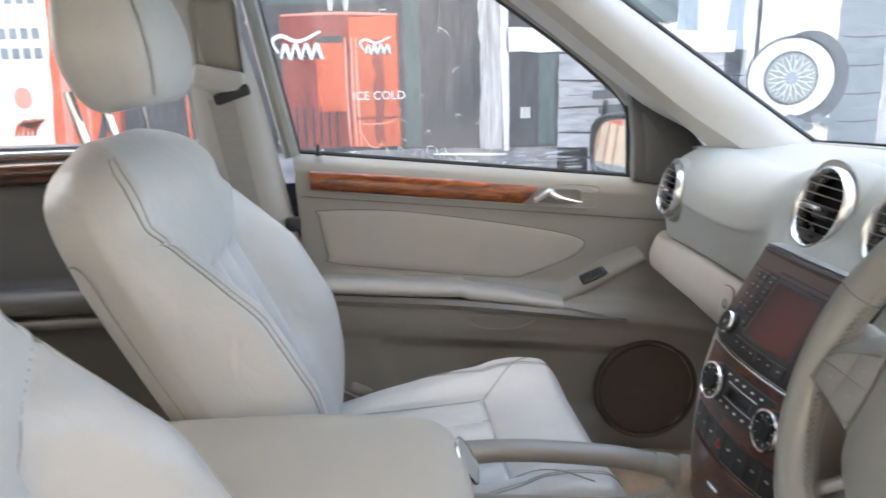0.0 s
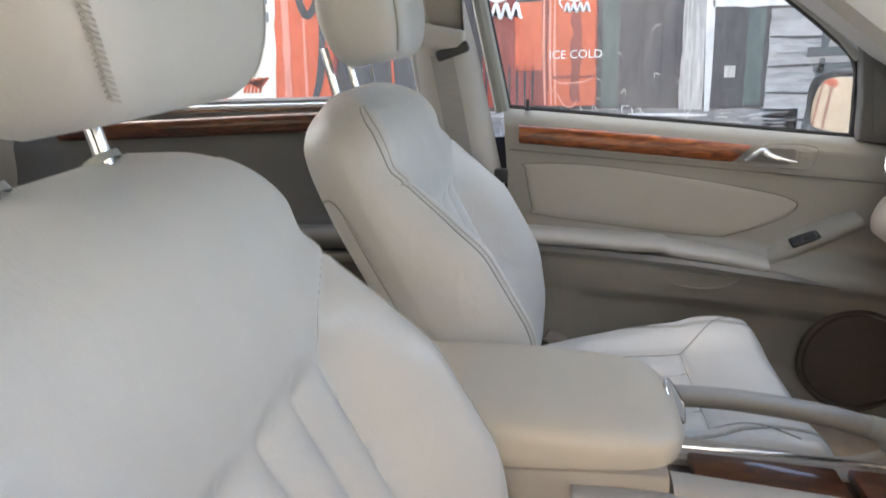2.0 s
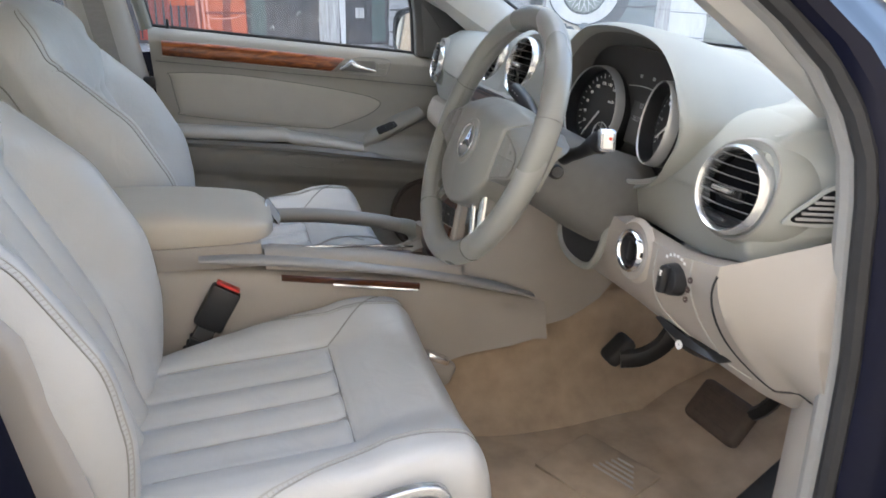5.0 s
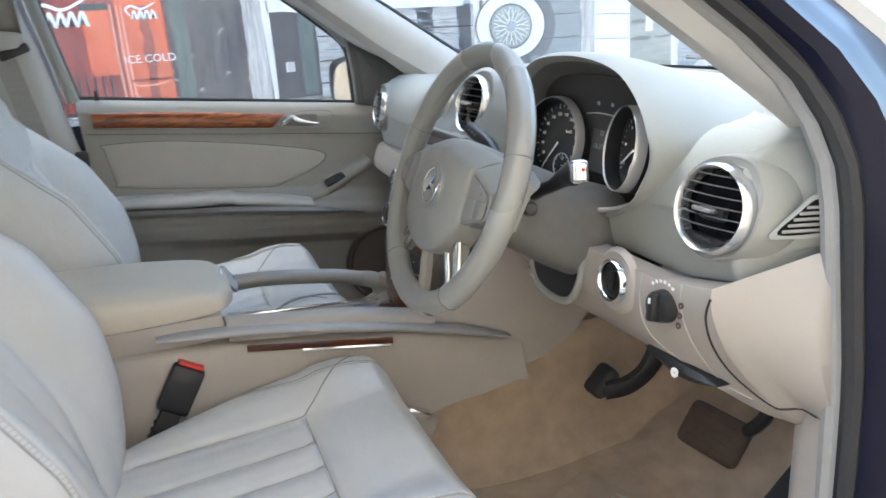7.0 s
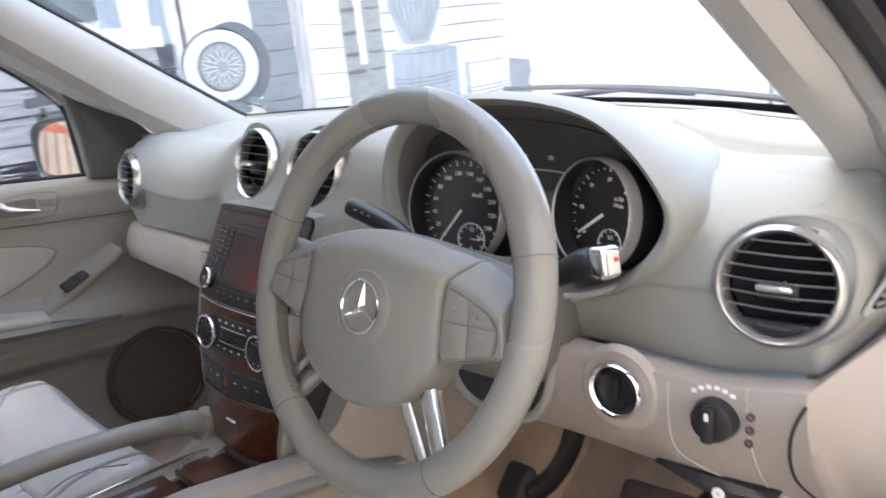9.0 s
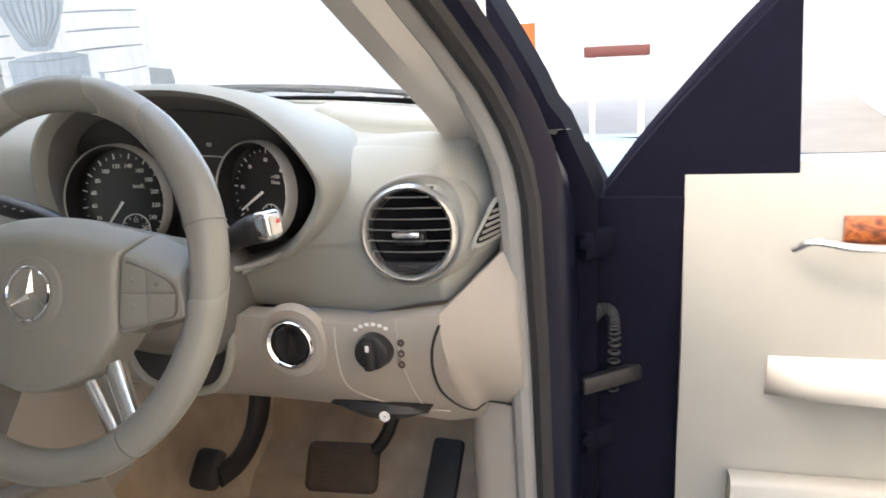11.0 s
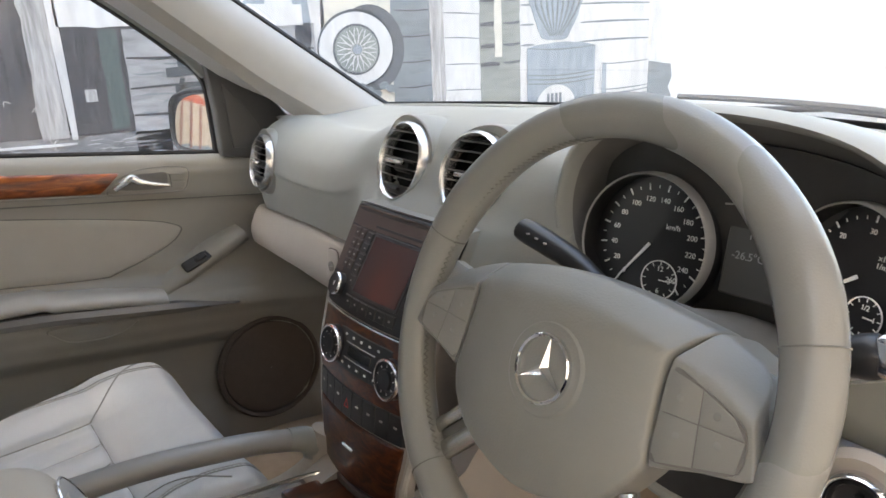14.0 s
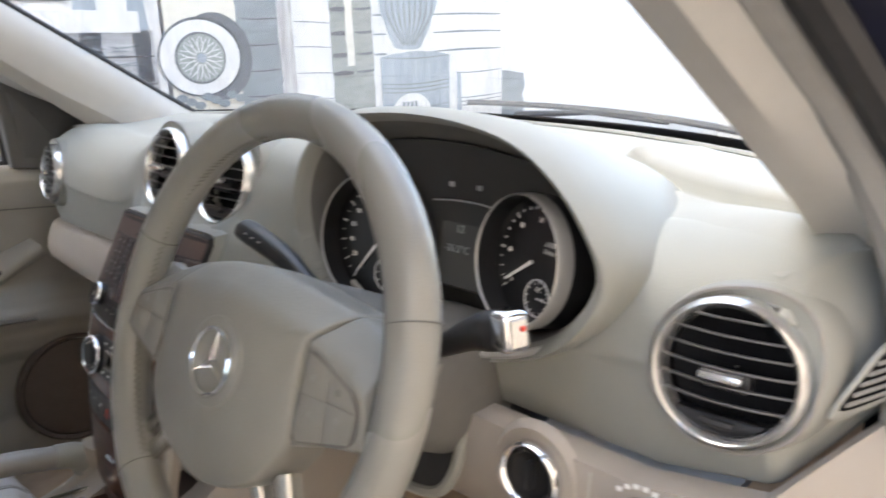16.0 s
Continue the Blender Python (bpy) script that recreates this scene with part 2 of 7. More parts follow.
        out.append(0.5 * ((2 * p1) + (p2 - p0) * f + (2 * p0 - 5 * p1 + 4 * p2 - p3) * f * f + (3 * p1 - p0 - 3 * p2 + p3) * f ** 3))
    return out


def tube(pts, r, n=10, closed=False, bm=None, flat=1.0, up=(0, 0, 1), caps=True):
    """A round or flattened bar along pts; r: one radius or one for each point."""
    pts = [V(p) for p in pts]
    rings = []
    m = len(pts)
    for i, p in enumerate(pts):
        a = pts[(i - 1) % m] if closed or i else p
        b = pts[(i + 1) % m] if closed or i < m - 1 else p
        d = (b - a).normalized()
        s = d.cross(V(up))
        s = s.normalized() if s.length > 1e-4 else d.orthogonal().normalized()
        w = s.cross(d).normalized()
        rr = r[i] if isinstance(r, (list, tuple)) else r
        rings.append([p + s * rr * math.cos(2 * math.pi * k / n) + w * rr * flat * math.sin(2 * math.pi * k / n) for k in range(n)])
    if closed:
        rings.append(rings[0])
        bm = loft(rings, True, False, bm)
        bmesh.ops.remove_doubles(bm, verts=bm.verts, dist=1e-6)
        return bm
    return loft(rings, True, caps, bm)


def frame_axes(at, normal, up=(0, 0, 1)):
    """A matrix whose z looks along normal and whose y is as near to up as it can be."""
    z = V(normal).normalized()
    x = V(up).cross(z).normalized()
    y = z.cross(x)
    m = Matrix((x, y, z)).transposed().to_4x4()
    m.translation = V(at)
    return m


def rbox(size, r=0.004, seg=2, m=None, bm=None, taper=(1, 1)):
    """A box with rounded edges, in the frame m; taper narrows its +z end."""
    b = bmesh.new()
    bmesh.ops.create_cube(b, size=1)
    for v in b.verts:
        v.co = V((v.co.x * size[0], v.co.y * size[1], v.co.z * size[2]))
        if v.co.z > 0:
            v.co.x *= taper[0]
            v.co.y *= taper[1]
    bmesh.ops.bevel(b, geom=b.edges[:] , offset=r, segments=seg, profile=0.5, affect="EDGES")
    if m is not None:
        bmesh.ops.transform(b, matrix=m, verts=b.verts)
    if bm is None:
        return b
    return merge(bm, b)


def merge(bm, other):
    me = bpy.data.meshes.new("tmp")
    other.to_mesh(me)
    other.free()
    bm.from_mesh(me)
    bpy.data.meshes.remove(me)
    return bm


def lathe(profile, n, m, bm=None, caps=False, squash=(1, 1)):
    """Turn (radius, height) pairs round the z axis of the frame m."""
    rings = [[m @ V((r * math.cos(2 * math.pi * k / n) * squash[0], r * math.sin(2 * math.pi * k / n) * squash[1], h)) for k in range(n)] for r, h in profile]
    return loft(rings, True, caps, bm)


def slab(outline, depth, m, r=0.0, bm=None):
    """A flat plate: outline of (x, y) in the frame m, rising by depth along z, with its upper edge rounded by r."""
    c = sum((V((*p, 0)) for p in outline), V()) / len(outline)
    n = len(outline)

    def inset(d, h):
        out = []
        for i in range(n):
            a, p, b = (V((*outline[(i + q) % n], 0)) for q in (-1, 0, 1))
            t = (b - a).normalized()
            nrm = V((t.y, -t.x, 0))
            if nrm.dot(p - c) < 0 and False:
                nrm = -nrm
            out.append(m @ (p - nrm * d + V((0, 0, h))))
        return out
    area = sum(outline[i][0] * outline[(i + 1) % n][1] - outline[(i + 1) % n][0] * outline[i][1] for i in range(n))
    if area < 0:
        outline = outline[::-1]
    rings = [inset(0, 0), inset(0, depth - r)]
    if r:
        rings += [inset(r * (1 - math.cos(a)), depth - r + r * math.sin(a)) for a in (0.5, 1.05, 1.57)]
    return loft(rings, True, True, bm)


def smooth_outline(pts, n=48):
    return [(p.x, p.y) for p in spline([(*p, 0) for p in pts], n, True)]


def lerp(points, t):
    """Piecewise smooth value at t from (t, value) pairs."""
    if t <= points[0][0]:
        return points[0][1]
    for (a, p), (b, q) in zip(points, points[1:]):
        if t <= b:
            f = (t - a) / (b - a)
            f = f * f * (3 - 2 * f)
            return p + (q - p) * f
    return points[-1][1]


def curve(points, t):
    """Smooth value at t through (t, value) pairs, without overshoot."""
    if t <= points[0][0]:
        return points[0][1]
    if t >= points[-1][0]:
        return points[-1][1]
    n = len(points)
    sec = [(points[i + 1][1] - points[i][1]) / (points[i + 1][0] - points[i][0]) for i in range(n - 1)]
    tan = [sec[0]] + [0.0 if sec[i - 1] * sec[i] <= 0 else 2 * sec[i - 1] * sec[i] / (sec[i - 1] + sec[i]) for i in range(1, n - 1)] + [sec[-1]]
    i = max(k for k in range(n - 1) if points[k][0] <= t)
    h = points[i + 1][0] - points[i][0]
    f = (t - points[i][0]) / h
    return (points[i][1] * (1 + 2 * f) * (1 - f) ** 2 + points[i + 1][1] * f * f * (3 - 2 * f) + h * f * (1 - f) * (tan[i] * (1 - f) - tan[i + 1] * f))


def lin(points, t):
    if t <= points[0][0]:
        return points[0][1]
    for (a, p), (b, q) in zip(points, points[1:]):
        if t <= b:
            return p + (q - p) * (t - a) / (b - a)
    return points[-1][1]


def step(a, b, t):
    f = min(1, max(0, (t - a) / (b - a)))
    return f * f * (3 - 2 * f)


def lettering(text, size, m, mat, name, parent=None, depth=0.0003, align="CENTER"):
    """Raised letters in the built-in font, as a mesh, in the frame m."""
    cu = bpy.data.curves.new(name, "FONT")
    cu.body, cu.size, cu.extrude, cu.align_x, cu.align_y, cu.resolution_u = text, size, depth, align, "CENTER", 3
    tmp = bpy.data.objects.new(name, cu)
    scene.collection.objects.link(tmp)
    bpy.context.view_layer.update()
    me = bpy.data.meshes.new_from_object(tmp.evaluated_get(bpy.context.evaluated_depsgraph_get()))
    bpy.data.objects.remove(tmp)
    bm = bmesh.new()
    bm.from_mesh(me)
    bmesh.ops.transform(bm, matrix=m, verts=bm.verts)
    if parent is None:
        return solo(name, bm, mat)
    return part(name, bm, mat, parent)

# ---- ground and the car's shell ----
GROUND = material("concrete_paving", (0.13, 0.125, 0.115), 0.85, var=0.18, scale=3, bump=0.4, bump_scale=60)
solo("ground", rbox((120, 120, 0.2), 0.01, 1, pose(0, 0, -0.1)), GROUND, "grey concrete yard floor under the parked car", "ground", "structure")


def pillar_door_edge(z):
    return 0.155 - 1.37 * (z - 1.278)


def pillar_glass_edge(z):
    return 0.53 - 1.56 * (z - 1.172)


def opening(z):
    """The front edge of the driver's door opening."""
    if z > 1.30:
        return pillar_door_edge(z) + 0.05
    return lin([(0.5, 0.335), (0.7, 0.325), (0.8, 0.322), (0.9, 0.317), (1.0, 0.302), (1.1, 0.287), (1.15, 0.280), (1.2, 0.262), (1.25, 0.232), (1.30, 0.175)], z)


def opening_y(z):
    """How far out the driver's door opening stands."""
    return -lin([(0.5, 0.757), (1.12, 0.757), (1.18, 0.745), (1.25, 0.722), (1.32, 0.70), (1.72, 0.62)], z)


def front_pillar(side):
    """The sloping trim between windscreen and door."""
    rings = []
    for i in range(22):
        z = 1.15 + 0.56 * i / 21
        base = step(1.26, 1.15, z)
        d = pillar_door_edge(z) + 0.05 * base
        w = pillar_glass_edge(z)
        inw = 0.22 * max(0, z - 1.19)
        out = 0.10 * max(0, z - 1.19)
        ring = [(d - 0.005, 0.775 - out), (d - 0.002, 0.735 - 0.5 * (inw + out)), (d - 0.006 - 0.04 * base, 0.698 - inw), (d - 0.006 - 0.055 * base, 0.674 - inw), (d + 0.025 - 0.03 * base, 0.657 - inw - 0.004 * base), (d + 0.090, 0.656 - inw), (w - 0.055, 0.668 - inw), (w - 0.012, 0.690 - inw),
                (w, 0.705 - inw), (w + 0.005, 0.74 - inw), (d + 0.06, 0.80 - out)]
        if side < 0:
            # the driver's side ends at the open doorway's seal
            ox, oy = opening(z) + 0.004, -opening_y(z)
            ring[0], ring[1], ring[-1] = (ox, oy), ((ox + ring[2][0]) / 2 - 0.003, (oy + ring[2][1]) / 2), (max(ox + 0.05, d + 0.06), oy)
        rings.append([(x, side * y, z) for x, y in ring])
    return loft(rings)


body = thing("car_body", (0, 0, 0.3), "dark navy car shell with light trim, parked on concrete", "car", "", "structure")
part("pillar_trim", front_pillar(1), PILLAR, body, "smooth beige front pillar cover")
part("pillar_trim", front_pillar(-1), PILLAR, body, "smooth beige front pillar cover")


def glass_base(y):
    return 0.53 + 0.27 * (1 - (abs(y) / 0.72) ** 2.2)


def windscreen(u, v):
    z = 1.155 + 0.5 * v
    y = (-0.72 + 1.44 * u) * (1 - 0.30 * max(0, z - 1.19))
    edge = 0.53 - 1.56 * (z - 1.172)
    return (edge + 0.27 * (1 - (abs(y) / 0.72) ** 2.2) * (1 - 0.3 * v), y, z)


pane = part("windscreen", sheet(windscreen, 30, 10), SHIELD, body, "curved windscreen glass with a veil of glare")
pane.visible_shadow = False
# black ceramic band at the foot and sides of the windscreen
band = bmesh.new()
sheet(lambda u, v: V(windscreen(u, -0.03 + 0.065 * v)) + V((0.004, 0, 0.0)), 30, 1, bm=band)
part("windscreen_band", band, BLACK, body)
for s in (-1, 1):
    part("windscreen_seal", tube([V((pillar_glass_edge(z) - 0.002, s * (0.699 - 0.22 * max(0, z - 1.19)), z)) for z in np.linspace(1.165, 1.69, 12)], 0.006, 6), RUBBER, body)
# roof lining, roof skin
def roof_front(y):
    return windscreen((y / 0.86 + 0.72) / 1.44, 0.85)[0] + 0.004


part("roof_lining", sheet(lambda u, v: (-2.2 + (2.2 + roof_front(-0.62 + 1.24 * v)) * u, -0.62 + 1.24 * v, 1.580 + 0.03 * math.sin(math.pi * v) * (1 - u)), 24, 24, 0.01, (0, 0, 1)), HEADLINER, body)
part("roof_skin", sheet(lambda u, v: (-2.3 + (2.28 + roof_front(-0.66 + 1.32 * v)) * u, -0.68 + 1.36 * v, 1.645 + 0.05 * math.sin(math.pi * v) * (1 - u) - 0.035 * u ** 3), 24, 24, 0.008, (0, 0, 1)), NAVY, body)
# cowl behind the dashboard and the bonnet below the view
part("cowl", sheet(lambda u, v: (glass_base(-0.75 + 1.5 * v) - 0.01 + 0.12 * u, -0.75 + 1.5 * v, 1.148 - 0.02 * u), 4, 24, 0.01, (0, 0, -1)), BLACK, body, "black plastic cowl")
part("bonnet", loft([[(x, -0.86, 0.93 - d), (x, -0.80, 0.965 - d), (x, -0.4, 0.985 - d), (x, 0.0, 0.99 - d), (x, 0.4, 0.985 - d), (x, 0.80, 0.965 - d), (x, 0.86, 0.93 - d), (x, 0.84, 0.90 - d), (x, -0.84, 0.90 - d)] for x, d in ((0.90, 0.0), (1.2, 0.01), (1.5, 0.03), (1.75, 0.06), (1.88, 0.12))]), NAVY, body, "dark navy bonnet")
# wiper arm and blade
wiper = thing("wiper", (0.86, -0.1, 1.16), "black windscreen wiper lying on the glass", "wiper")
blade = [V((glass_base(y) + 0.018 - 0.02, y, 1.180 + 0.012 * math.cos(y * 3))) for y in np.linspace(-0.58, 0.12, 12)]
part("blade", tube(blade, 0.0055, 6), RUBBER, wiper)
part("arm", tube([V((0.86, 0.05, 1.165)), V((0.80, -0.15, 1.185)), V((0.78, -0.3, 1.178))], [0.012, 0.008, 0.006], 8, flat=0.6), BLACK, wiper)

# ---- floor ----
FLOOR = [(-2.2, 0.52), (-0.5, 0.50), (0.1, 0.475), (0.42, 0.475), (0.62, 0.53), (0.78, 0.70), (0.86, 1.0)]


def car_floor(u, v):
    t = u * 6
    i = min(int(t), 5)
    a, b = FLOOR[i], FLOOR[i + 1]
    f = t - i
    x, z = a[0] + (b[0] - a[0]) * f, a[1] + (b[1] - a[1]) * f
    y = -0.74 + 1.48 * v
    z += 0.006 * math.sin(13 * y + 5 * x) * math.sin(9 * x)
    return (x, y, z)


solo("floor", sheet(car_floor, 60, 40, 0.02, (0, 0, -1)), CARPET, "stained tan car carpet in the footwell", "carpet", "structure")
# kick wall of the centre tunnel is carried by the console. Side walls below the doors
part("sill_trim", sheet(lambda u, v: (-0.55 + 0.85 * u, -0.74 - 0.10 * v, 0.50 + 0.07 * math.sin(math.pi * min(1, v * 1.3) * 0.5) - 0.02 * v), 12, 8, 0.02, (0, 0, -1)), BEIGE, body, "beige door sill")
part("sill_skin", loft([[(x, -0.84, 0.57), (x, -0.90, 0.55), (x, -0.93, 0.45), (x, -0.92, 0.3), (x, -0.84, 0.3)] for x in (-2.2, -1.0, 0.0, 0.35)]), NAVY, body)


# ---- the driver's side: door opening, seal, hinge post ----
edge = [V((opening(z) - 0.004, opening_y(z) - 0.014, z)) for z in np.linspace(0.55, 1.70, 26)]
part("door_seal", tube(edge, 0.012, 8, flat=1.0, up=(0, 1, 0)), RUBBER, body, "black rubber door seal")
part("seal_lip", tube([p + V((0.004, 0.024, 0)) for p in edge], 0.016, 10, up=(0, 1, 0)), SEAL_CLOTH, body, "taupe inner seal lip")
post = []
for z in np.linspace(0.45, 1.72, 26):
    x = opening(z)
    hi = step(1.05, 1.19, z)
    y = opening_y(z)
    post.append([(x + 0.010, y - 0.005, z), (x + 0.002, y - 0.024, z), (x + 0.012, y - 0.038, z), (x + 0.032, y - 0.047, z), (x + 0.065 - 0.01 * hi, y - 0.050 + 0.012 * hi, z), (x + 0.10 - 0.03 * hi, y - 0.048 + 0.014 * hi, z), (x + 0.145 - 0.06 * hi, y - 0.040 + 0.012 * hi, z), (x + 0.15, y, z)])
part("hinge_post", loft(post), NAVY, body, "dark navy painted hinge post")
def arch(x, cx):
    """Lower edge of the body over a wheel."""
    d = abs(x - cx)
    return 0.32 if d > 0.40 else 0.32 + math.sqrt(0.40 ** 2 - d * d)


for sd in (-1, 1):
    part("front_wing", loft([[(x, sd * 0.86, 1.02 - 0.11 * t ** 3), (x, sd * 0.92, 0.99 - 0.11 * t ** 3), (x, sd * 0.945, 0.80), (x, sd * 0.94, max(0.34, arch(x, 1.18))), (x, sd * 0.88, max(0.34, arch(x, 1.18))), (x, sd * 0.84, 0.95 - 0.11 * t ** 3)] for x, t in [(a + (1.88 - a) * k / 26, k / 26) for a in [0.62 if sd < 0 else 0.52] for k in range(27)]]), NAVY, body, "dark navy front wing")
part("front_panel", loft([[(1.86, y, 0.90), (1.93, y, 0.80), (1.96, y, 0.55), (1.90, y, 0.35), (1.80, y, 0.35), (1.80, y, 0.90)] for y in np.linspace(-0.90, 0.90, 9)]), NAVY, body)
part("passenger_side", loft([[(x, 0.86, 1.10 - 0.108 * (x + 0.5) * (x > -0.5)), (x, 0.90, 1.0), (x, 0.935, 0.80), (x, 0.93, arch(x, -1.72)), (x, 0.87, arch(x, -1.72)), (x, 0.85, 1.07 - 0.108 * (x + 0.5) * (x > -0.5))] for x in np.linspace(-2.30, 0.52, 57)]), NAVY, body, "dark navy outer door skins")
part("driver_rear_skin", loft([[(x, -0.86, 1.13), (x, -0.90, 1.05), (x, -0.935, 0.80), (x, -0.93, arch(x, -1.72)), (x, -0.87, arch(x, -1.72)), (x, -0.85, 1.10)] for x in np.linspace(-2.30, -0.80, 31)]), NAVY, body, "dark navy rear door skin")
for cx in (1.18, -1.72):
    for sd in (-1, 1):
        wm = frame_axes(V((cx, sd * 0.82, 0.36)), (0, sd, 0))
        tyre = part("wheel", lathe([(0.20, -0.11), (0.32, -0.12), (0.355, -0.09), (0.36, 0.0), (0.355, 0.08), (0.32, 0.11), (0.24, 0.105), (0.23, 0.08)], 40, wm), RUBBER, body, "black tyre")
        part("rim", lathe([(0.235, 0.09), (0.22, 0.10), (0.20, 0.06), (0.05, 0.08), (0.001, 0.085)], 36, wm), SILVER, tyre)
inner_wing = [(-0.675, 0.40), (-0.675, 1.10), (-0.790, 1.10), (-0.820, 1.043), (-0.850, 1.020), (-0.935, 1.00), (-0.935, 0.40)]
pillar_foot = [(-0.69, 0.60), (-0.69, 1.33), (-0.705, 1.305), (-0.724, 1.272), (-0.750, 1.225), (-0.766, 1.190), (-0.783, 1.168), (-0.797, 1.136), (-0.826, 1.070), (-0.826, 0.60)]
part("pillar_foot", loft([[(x, y, z) for y, z in pillar_foot] for x in (0.44, 0.53)]), SHADED_NAVY, body, "dark navy foot of the front pillar")
part("inner_wing", loft([[(x, y, z) for y, z in inner_wing] for x in (0.600, 0.66)]), SHADED_NAVY, body, "dark navy inner wing behind the hinges")
for z in (0.70, 1.0):
    part("hinge", rbox((0.060, 0.030, 0.042), 0.009, 2, pose(0.460, -0.822, z, 0, 0, -40)), SHADED_NAVY, body)
    part("hinge_bolt", lathe([(0.008, 0), (0.008, 0.004), (0.005, 0.006), (0.001, 0.006)], 12, frame_axes(V((0.428, -0.812, z + 0.008)), (-0.8, -0.6, 0))), SHADED_NAVY, body)
gaiter = bmesh.new()
loop_pts = spline([(0.452, -0.802, 0.842), (0.450, -0.813, 0.880), (0.450, -0.830, 0.905), (0.452, -0.845, 0.900), (0.456, -0.849, 0.860), (0.462, -0.846, 0.765)], 34)
for a, b in zip(loop_pts[:-1], loop_pts[1:]):
    lathe([(0.0065, 0), (0.0095, 0.0022), (0.0065, 0.0044)], 12, frame_axes(V(a), V(b) - V(a), (1, 0, 0)), gaiter)
part("cable_gaiter", gaiter, RUBBER, body, "ribbed black cable gaiter")

# rear wall and far side, closing the cabin
part("tail_wall", rbox((0.05, 1.5, 0.7), 0.02, 2, pose(-2.25, 0, 0.8)), BEIGE, body)
part("driver_rear_side", rbox((1.5, 0.06, 0.66), 0.02, 2, pose(-1.55, -0.82, 0.82)), BEIGE, body)
g = part("rear_side_glass", rbox((1.42, 0.006, 0.46), 0.002, 1, pose(-1.50, -0.79, 1.37, 6)), GLASS, body, "clear rear side glass")
g.visible_shadow = False
# opaque plate added to stop light from the rear
part("tailgate_pane", rbox((0.012, 1.36, 0.46), 0.005, 1, pose(-2.24, 0, 1.38, 0, 8)), OPAQUE_PANE, body, "opaque dark tailgate pane that keeps light out")
rings = []
for z in np.linspace(0.5, 1.7, 14):
    x = -0.556 - 0.15 * (z - 0.88)
    y = -0.715 + 0.03 * step(1.1, 1.7, z)
    rings.append([(x - 0.17, y, z), (x - 0.012, y, z), (x, y - 0.012, z), (x + 0.004, y - 0.06, z), (x - 0.03, y - 0.17 + 0.08 * step(1.1, 1.7, z), z), (x - 0.17, y - 0.18 + 0.08 * step(1.1, 1.7, z), z)])
part("centre_post", loft(rings), SHADED_NAVY, body, "dark navy centre post")


# ---- passenger side: centre post with belt ----
def post_front(z):
    return lin([(0.5, -0.53), (0.93, -0.53), (1.062, -0.557), (1.3, -0.600), (1.72, -0.70)], z)


rings = []
for z in np.linspace(0.5, 1.72, 30):
    x = post_front(z)
    w = lin([(0.5, 0.17), (1.1, 0.16), (1.72, 0.09)], z)
    y = 0.765 - 0.055 * step(1.15, 1.7, z)
    rings.append([(x - 0.004, y + 0.03, z), (x - 0.008, y, z), (x - 0.022, y - 0.018, z), (x - 0.05, y - 0.028, z), (x - w + 0.03, y - 0.028, z), (x - w + 0.008, y - 0.015, z), (x - w, y + 0.03, z)])
part("post_trim", loft(rings), PILLAR, body, "beige centre post cover")
slot = bmesh.new()
rbox((0.012, 0.085, 0.17), 0.02, 3, pose(-0.665, 0.715, 1.395, 0, -14, 90), slot)
part("belt_guide_panel", slot, DOOR_SKIN, body)
belt = thing("seat_belt", (-0.60, 0.72, 0.7), "grey seat belt hanging from the centre post", "seat belt")
part("guide", rbox((0.095, 0.03, 0.045), 0.010, 3, pose(-0.668, 0.705, 1.325, 0, 12, 0)), PILLAR, belt, "beige belt guide")
part("slot", rbox((0.07, 0.02, 0.022), 0.006, 2, pose(-0.645, 0.70, 1.298, 0, -18, 0)), BLACK, belt)
wb = []
for k in range(14):
    f = k / 13
    x = -0.668 + 0.100 * f
    z = 1.29 - 0.58 * f
    wb.append([(x - 0.024, 0.705 - 0.03 * f, z), (x + 0.024, 0.697 - 0.03 * f, z), (x + 0.024, 0.700 - 0.03 * f, z), (x - 0.024, 0.708 - 0.03 * f, z)])
part("webbing", loft(wb), BELT, belt)
part("anchor_bolt", rbox((0.03, 0.02, 0.03), 0.006, 2, pose(-0.553, 0.735, 1.035)), BLACK, belt)

# ---- the driver's door, swung wide open ----
odoor = thing("open_front_door", (0.5, -1.4, 0.45), "driver's door standing wide open, dark navy edge and pale panel", "car door")
OD = pose(0.452, -0.828, 0, 0, 0, -86)  # x: along the door away from its hinge, y: towards its outer skin


def od(x, y, z):
    return OD @ V((x, y, z))


prof = [(0.45, 0.0), (0.50, 0.01), (0.70, 0.02), (0.85, 0.0), (0.95, 0.015), (1.06, 0.03), (1.10, 0.045)]
part("outer_skin", loft([[od(x, 0.10, 0.42), od(x, 0.135, 0.6), od(x, 0.14, 0.85), od(x, 0.115, 1.09 - d), od(x, 0.09, 1.10 - d), od(x, 0.06, 1.08 - d), od(x, 0.06, 0.42)] for x, d in ((0.0, 0.06), (0.02, 0.04), (0.06, 0.0), (0.3, 0.0), (0.7, 0.0), (1.02, 0.0))]), SHADED_NAVY, odoor, "dark navy door skin")
part("inner_card", loft([[od(x, y - (0.01 if 0.05 < x < 1.0 else 0.0), z) for z, y in prof] + [od(x, 0.085, 1.10), od(x, 0.085, 0.45)] for x in (0.11, 0.13, 0.4, 0.8, 1.0)]), DOOR_SKIN, odoor, "beige door panel")
card_y = lambda z: lin(prof, z) - 0.012
